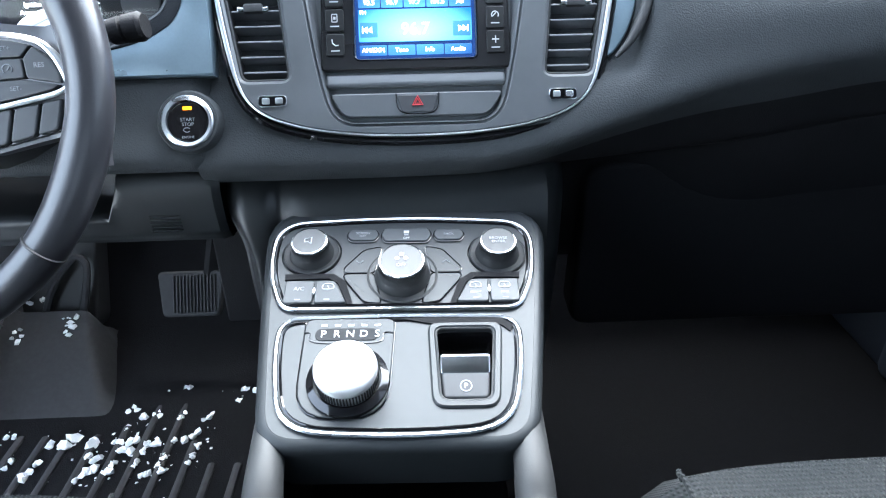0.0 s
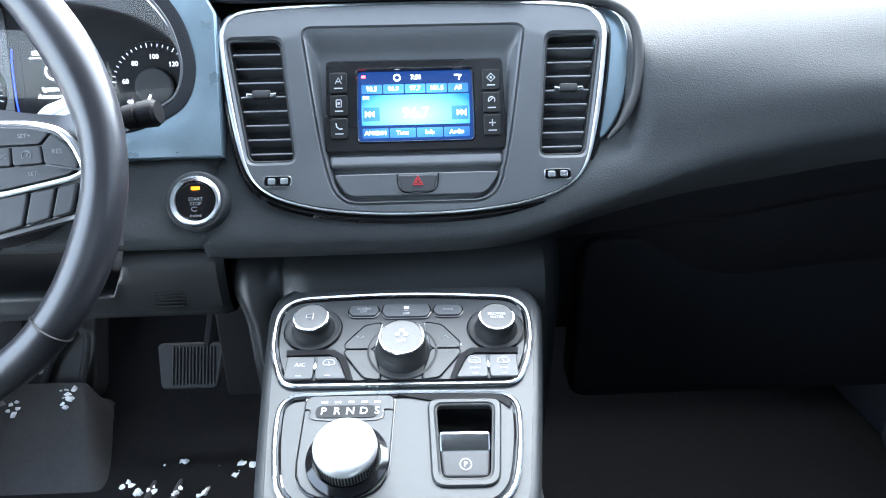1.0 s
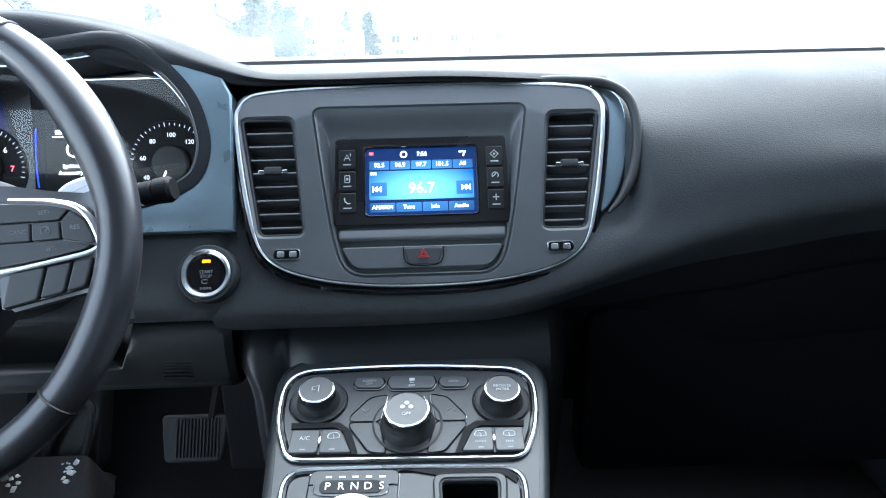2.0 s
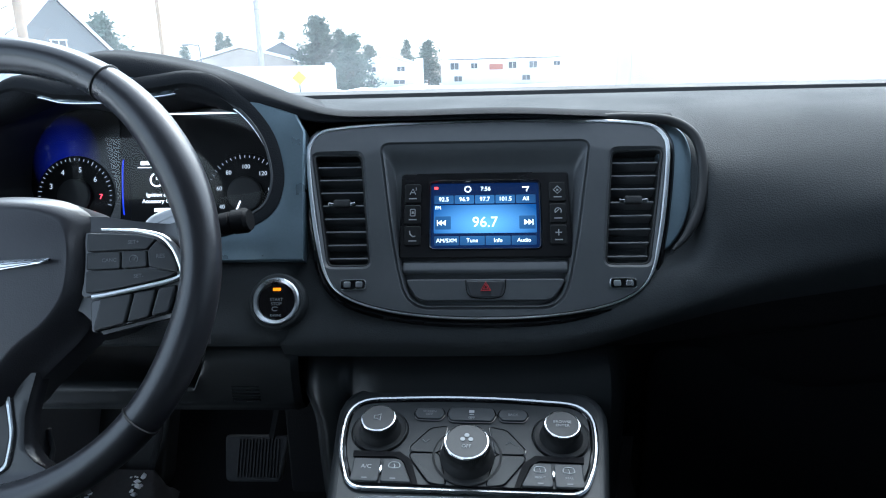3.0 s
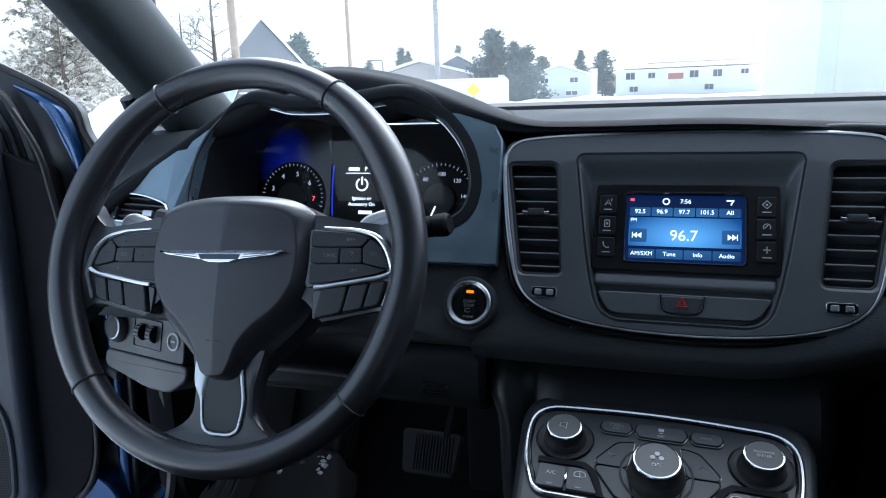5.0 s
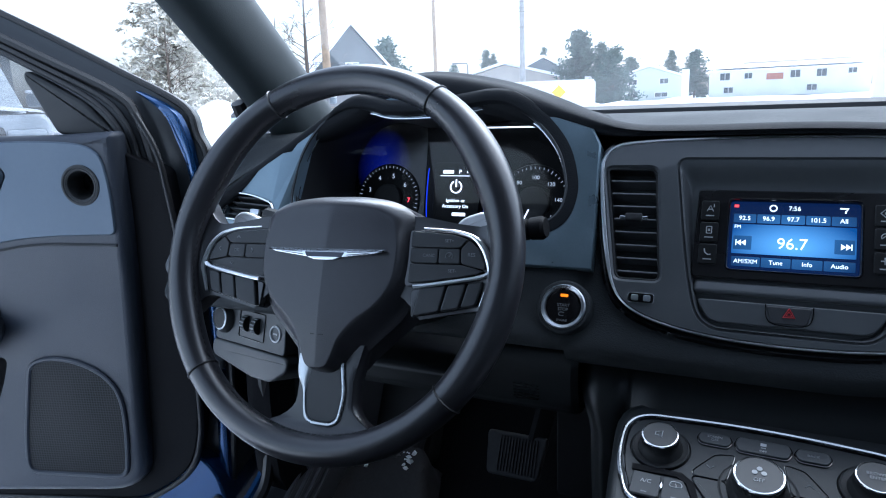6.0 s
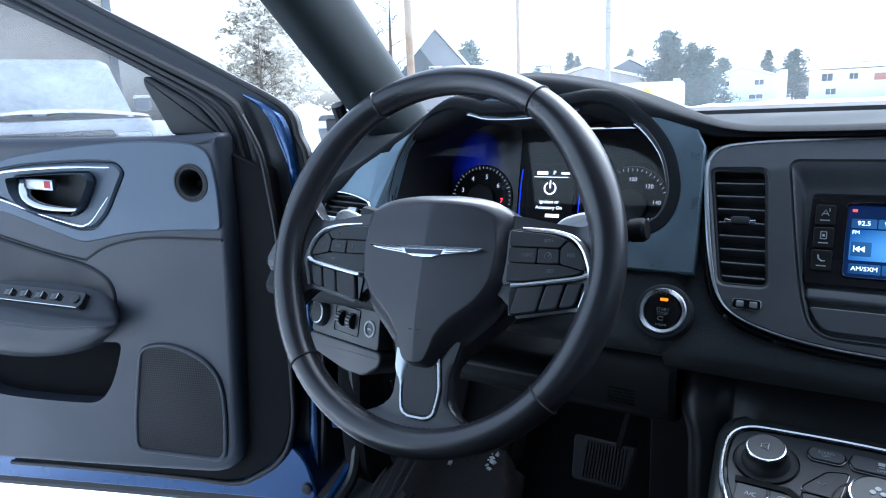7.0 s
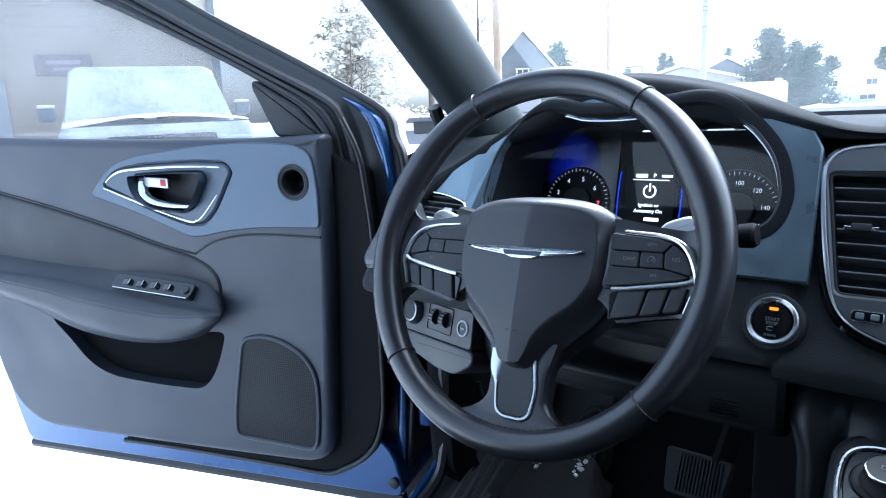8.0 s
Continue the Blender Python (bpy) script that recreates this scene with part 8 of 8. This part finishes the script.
def trees():
    conifer("pine_tree", 13.3, 62, 6.5, 3.1, NEEDLE, "dark green pine tree with open crown", 1, 0.18, 1.2)
    conifer("pine_tree", 11.5, 60, 5.3, 2.0, NEEDLE, "dark green slender spruce tree", 2)
    conifer("spruce_tree", 10.6, 56, 4.55, 2.5, BLUENEEDLE, "blue-green spruce tree before the houses", 3, 0.03, 1.2)
    conifer("pine_tree", 16.2, 90, 7.3, 1.6, NEEDLE, "small dark conifer behind a roof", 4, 0.4)
    conifer("pine_tree", 21.0, 84, 6.8, 1.9, NEEDLE, "small dark conifer behind a roof", 5, 0.3)
    conifer("pine_tree", 20.4, 84, 6.4, 1.4, NEEDLE, "small dark conifer behind a roof", 6, 0.3)
    conifer("pine_tree", 6.1, 110, 7.1, 2.2, NEEDLE, "dark slender conifer beside a pale house", 7, 0.3)
    conifer("spruce_tree", 4.3, 105, 6.5, 3.4, BLUENEEDLE, "blue-green spruce between the houses", 8, 0.05, 1.2)
    conifer("pine_tree", 9.2, 100, 5.9, 2.8, NEEDLE, "dark conifer behind the pale house", 9, 0.1)
    conifer("pine_tree", 29.4, 58, 6.2, 3.0, BLUENEEDLE, "grey-green conifer in haze", 10, 0.05, 1.2)
    conifer("pine_tree", 23.8, 70, 4.6, 1.6, BLUENEEDLE, "grey-green conifer in haze", 11, 0.05)
    conifer("tall_pine", 46.6, 30, 5.9, 3.3, FROSTED, "tall open pine tree dusted with snow", 12, 0.15, 0.95, 0.5)
    bare_tree(36.0, 34, 7.0, 1)
    bare_tree(38.4, 40, 6.0, 2)
    bare_tree(46.8, 28, 4.2, 3)


trees()


def pole(az, d, h, r, mat, label, arm=False):
    o = spot(az, d)
    po = thing("utility_pole", o, label, "pole", "roadside poles")
    bm = bmesh.new()
    tube(bm, [o, o + Vector((0, 0, h))], [r, r * 0.8], 12)
    shaft = part("shaft", bm, mat, po)
    if arm:
        bm = bmesh.new()
        block(bm, (2.2, 0.12, 0.14), Matrix.Translation(o + Vector((0, 0, h - 0.9))) @ pose(0, 0, 0, 0, 0, az))
        part("cross_arm", bm, mat, po)
    return o


def poles():
    tops = [pole(34.4, 25, 11, 0.15, BARK, "brown wooden utility pole"), pole(25.3, 40, 12, 0.12, BARK, "tan wooden utility pole", True), pole(18.0, 46, 12, 0.20, GREYWOOD, "grey wooden utility pole", True), pole(40.1, 30, 11, 0.14, TRUNK, "dark wooden utility pole")]
    o = spot(22.6, 52)
    lamp = thing("street_lamp", o, "thin grey street lamp", "street lamp")
    bm = bmesh.new()
    tube(bm, curve([o, o + Vector((0, 0, 3.4)), o + Vector((-0.3, 0, 3.75)), o + Vector((-0.9, 0, 3.8))], 4), 0.05, 6)
    part("mast", bm, GREYWALL, lamp)
    bm = bmesh.new()
    block(bm, (0.5, 0.2, 0.12), Matrix.Translation(o + Vector((-1.0, 0, 3.78))), 0.03)
    part("lamp_head", bm, GREYWALL, lamp)
    for k, (z0, z1) in enumerate(((6.0, 5.6), (5.1, 5.0), (6.2, 5.9))):
        a, b = spot(24, 42, z0 + 0.2), spot(-25, 50, z1 + 0.2)
        bm = bmesh.new()
        pts = [a + (b - a) * t + Vector((0, 0, -1.6 * t * (1 - t))) for t in np.linspace(0, 1, 14)]
        tube(bm, pts, 0.012, 5)
        solid("overhead_cable", bm, TRUNK, "thin dark overhead cable", "cable", group="overhead cables")


poles()


def trailer():
    o = spot(16.6, 25.5)
    m = Matrix.Translation(o) @ pose(0, 0, 0, 0, 0, 16)
    tr = thing("box_trailer", o, "low white box trailer in the snow", "trailer")
    bm = bmesh.new()
    block(bm, (4.1, 1.8, 1.05), m @ pose(0, 0.9, 1.03), 0.05)
    part("box", bm, WHITEWALL, tr)
    for x in (-0.6, 0.6):
        bm = bmesh.new()
        lathe(bm, [(0.32, -0.1), (0.32, 0.1), (0.2, 0.11)], m @ pose(x, 0.15, 0.32, 90), 20)
        part("wheel", bm, TYRE, tr)
    bm = bmesh.new()
    block(bm, (4.0, 1.7, 0.06), m @ pose(0, 0.9, 1.585), 0.03)
    part("snow_cap", bm, SNOW, tr)
    o = spot(15.0, 24.4)
    m = Matrix.Translation(o) @ pose(0, 0, 0, 0, 0, 15)
    sg = thing("road_sign", o, "yellow diamond road sign on a post", "sign")
    bm = bmesh.new()
    tube(bm, [o, o + Vector((0, 0, 1.3))], 0.025, 8)
    part("post", bm, GREYWALL, sg)
    bm = bmesh.new()
    block(bm, (0.36, 0.012, 0.36), m @ pose(0, -0.03, 1.18, 0, 45, 0), 0.004)
    part("panel", bm, YELLOW, sg)


trailer()


def snowy_car(name, az, d, turn, scale, label, paint):
    """A parked truck seen from the front: bonnet, raked windscreen, cab, mirrors."""
    o = spot(az, d)
    m = Matrix.Translation(o) @ pose(0, 0, 0, 0, 0, az + turn) @ Matrix.Scale(scale, 4)
    ca = thing(name, o, label, "pickup truck", "parked trucks")

    def slab(z, y, hw, r=0.12):
        return [m @ Vector((p.x, p.y, z)) for p in rounded([(-hw, y), (hw, y), (hw, 5.2), (-hw, 5.2)], r, 4)]

    bm = bmesh.new()
    loft(bm, [slab(0.42, 0.05, 0.96), slab(0.70, 0.0, 1.0), slab(1.02, 0.03, 0.99), slab(1.10, 0.10, 0.95)], True, True)
    part("body", bm, paint, ca)
    bm = bmesh.new()
    rows = []
    for f in np.linspace(0, 1, 7):
        y, z = 1.30 + 0.62 * f, 1.12 + 0.68 * f
        hw = 1.00 - 0.13 * f
        rows.append([m @ Vector((p.x, p.y, z)) for p in rounded([(-hw, y), (hw, y), (hw, 3.3), (-hw, 3.3)], 0.14, 4)])
    rows.append([m @ Vector((p.x, p.y, 1.86)) for p in rounded([(-0.78, 2.0), (0.78, 2.0), (0.78, 3.2), (-0.78, 3.2)], 0.14, 4)])
    loft(bm, rows, True, True)
    part("cab", bm, paint, ca, "snow-dusted cab")
    bm = bmesh.new()
    gm = m @ axes((0, 1.585, 1.455), (1, 0, 0), (0, 0.62, 0.68))
    plate(bm, rounded([(-0.965, -0.40), (0.965, -0.40), (0.845, 0.43), (-0.845, 0.43)], 0.07, 5), 0.012, gm, 0.004, -0.03)
    part("windscreen", bm, ICE, ca, "frosted windscreen")
    bm = bmesh.new()
    for x0, x1 in ((-0.75, -0.1), (0.05, 0.7)):
        tube(bm, [gm @ Vector((x, -0.40 + 0.04 * math.sin((x - x0) / (x1 - x0) * math.pi), 0.03)) for x in np.linspace(x0, x1, 7)], 0.014, 5)
    part("wipers", bm, TYRE, ca)
    bm = bmesh.new()
    rows = []
    for y in np.linspace(0.15, 1.32, 8):
        rows.append([m @ Vector((x, y, 1.105 + 0.07 * math.sin(math.pi * (x + 0.95) / 1.9) + 0.05 * smoothstep(0.1, 0.5, y) - 0.02 * noise.noise((x * 3, y * 3, 1)))) for x in np.linspace(-0.95, 0.95, 14)])
    loft(bm, rows)
    part("bonnet_snow", bm, SNOW, ca, "snow lying on the bonnet")
    for sx in (-1, 1):
        bm = bmesh.new()
        block(bm, (0.20, 0.12, 0.17), m @ pose(sx * 1.14, 1.55, 1.27), 0.05)
        mi = part("mirror", bm, MIRRORGREY, ca)
        bm = bmesh.new()
        block(bm, (0.19, 0.11, 0.04), m @ pose(sx * 1.14, 1.55, 1.365), 0.018)
        part("snow_cap", bm, SNOW, mi)
        bm = bmesh.new()
        lathe(bm, [(0.36, -0.12), (0.36, 0.12), (0.22, 0.13)], m @ pose(sx * 0.86, 0.95, 0.36, 0, 90), 20)
        part("wheel", bm, TYRE, ca)
        bm = bmesh.new()
        block(bm, (0.36, 0.06, 0.20), m @ pose(sx * 0.74, 0.02, 0.86), 0.04)
        part("headlamp", bm, ICE, ca)
    bm = bmesh.new()
    block(bm, (1.1, 0.06, 0.30), m @ pose(0, -0.01, 0.84), 0.04)
    part("grille", bm, TYRE, ca)


snowy_car("pickup_truck", 62.3, 7.6, 4, 0.98, "pale pickup truck with frosted windscreen under snow", CARGREY)
snowy_car("dark_pickup_truck", 40.6, 15.0, -50, 0.9, "dark parked truck with snow on its roof", surface("dark_truck_paint", (0.10, 0.10, 0.11), 0.4, coat=0.3))


def snow_bank(az0, az1, d, h, seed):
    bm = bmesh.new()
    rows = []
    for f in np.linspace(0, 1, 15):
        row = []
        for a in np.linspace(az0, az1, 34):
            p = spot(a, d + 3.0 * f)
            k = math.sin(math.pi * f) ** 0.7 * math.sin(math.pi * (a - az0) / (az1 - az0)) ** 0.4
            z = h * k * (0.75 + 0.5 * noise.noise((p.x * 0.6, p.y * 0.6, seed))) + 0.10 * k * noise.noise((p.x * 2.1, p.y * 2.1, seed)) - 0.05
            row.append((p.x, p.y, z))
        rows.append(row)
    loft(bm, rows)
    solid("snow_bank", bm, SNOW, "ploughed heap of snow at the edge of the lot", "snow bank", "stuff")


snow_bank(36, 58, 19, 1.5, 2.0)
snow_bank(-12, 36, 40, 0.9, 5.0)
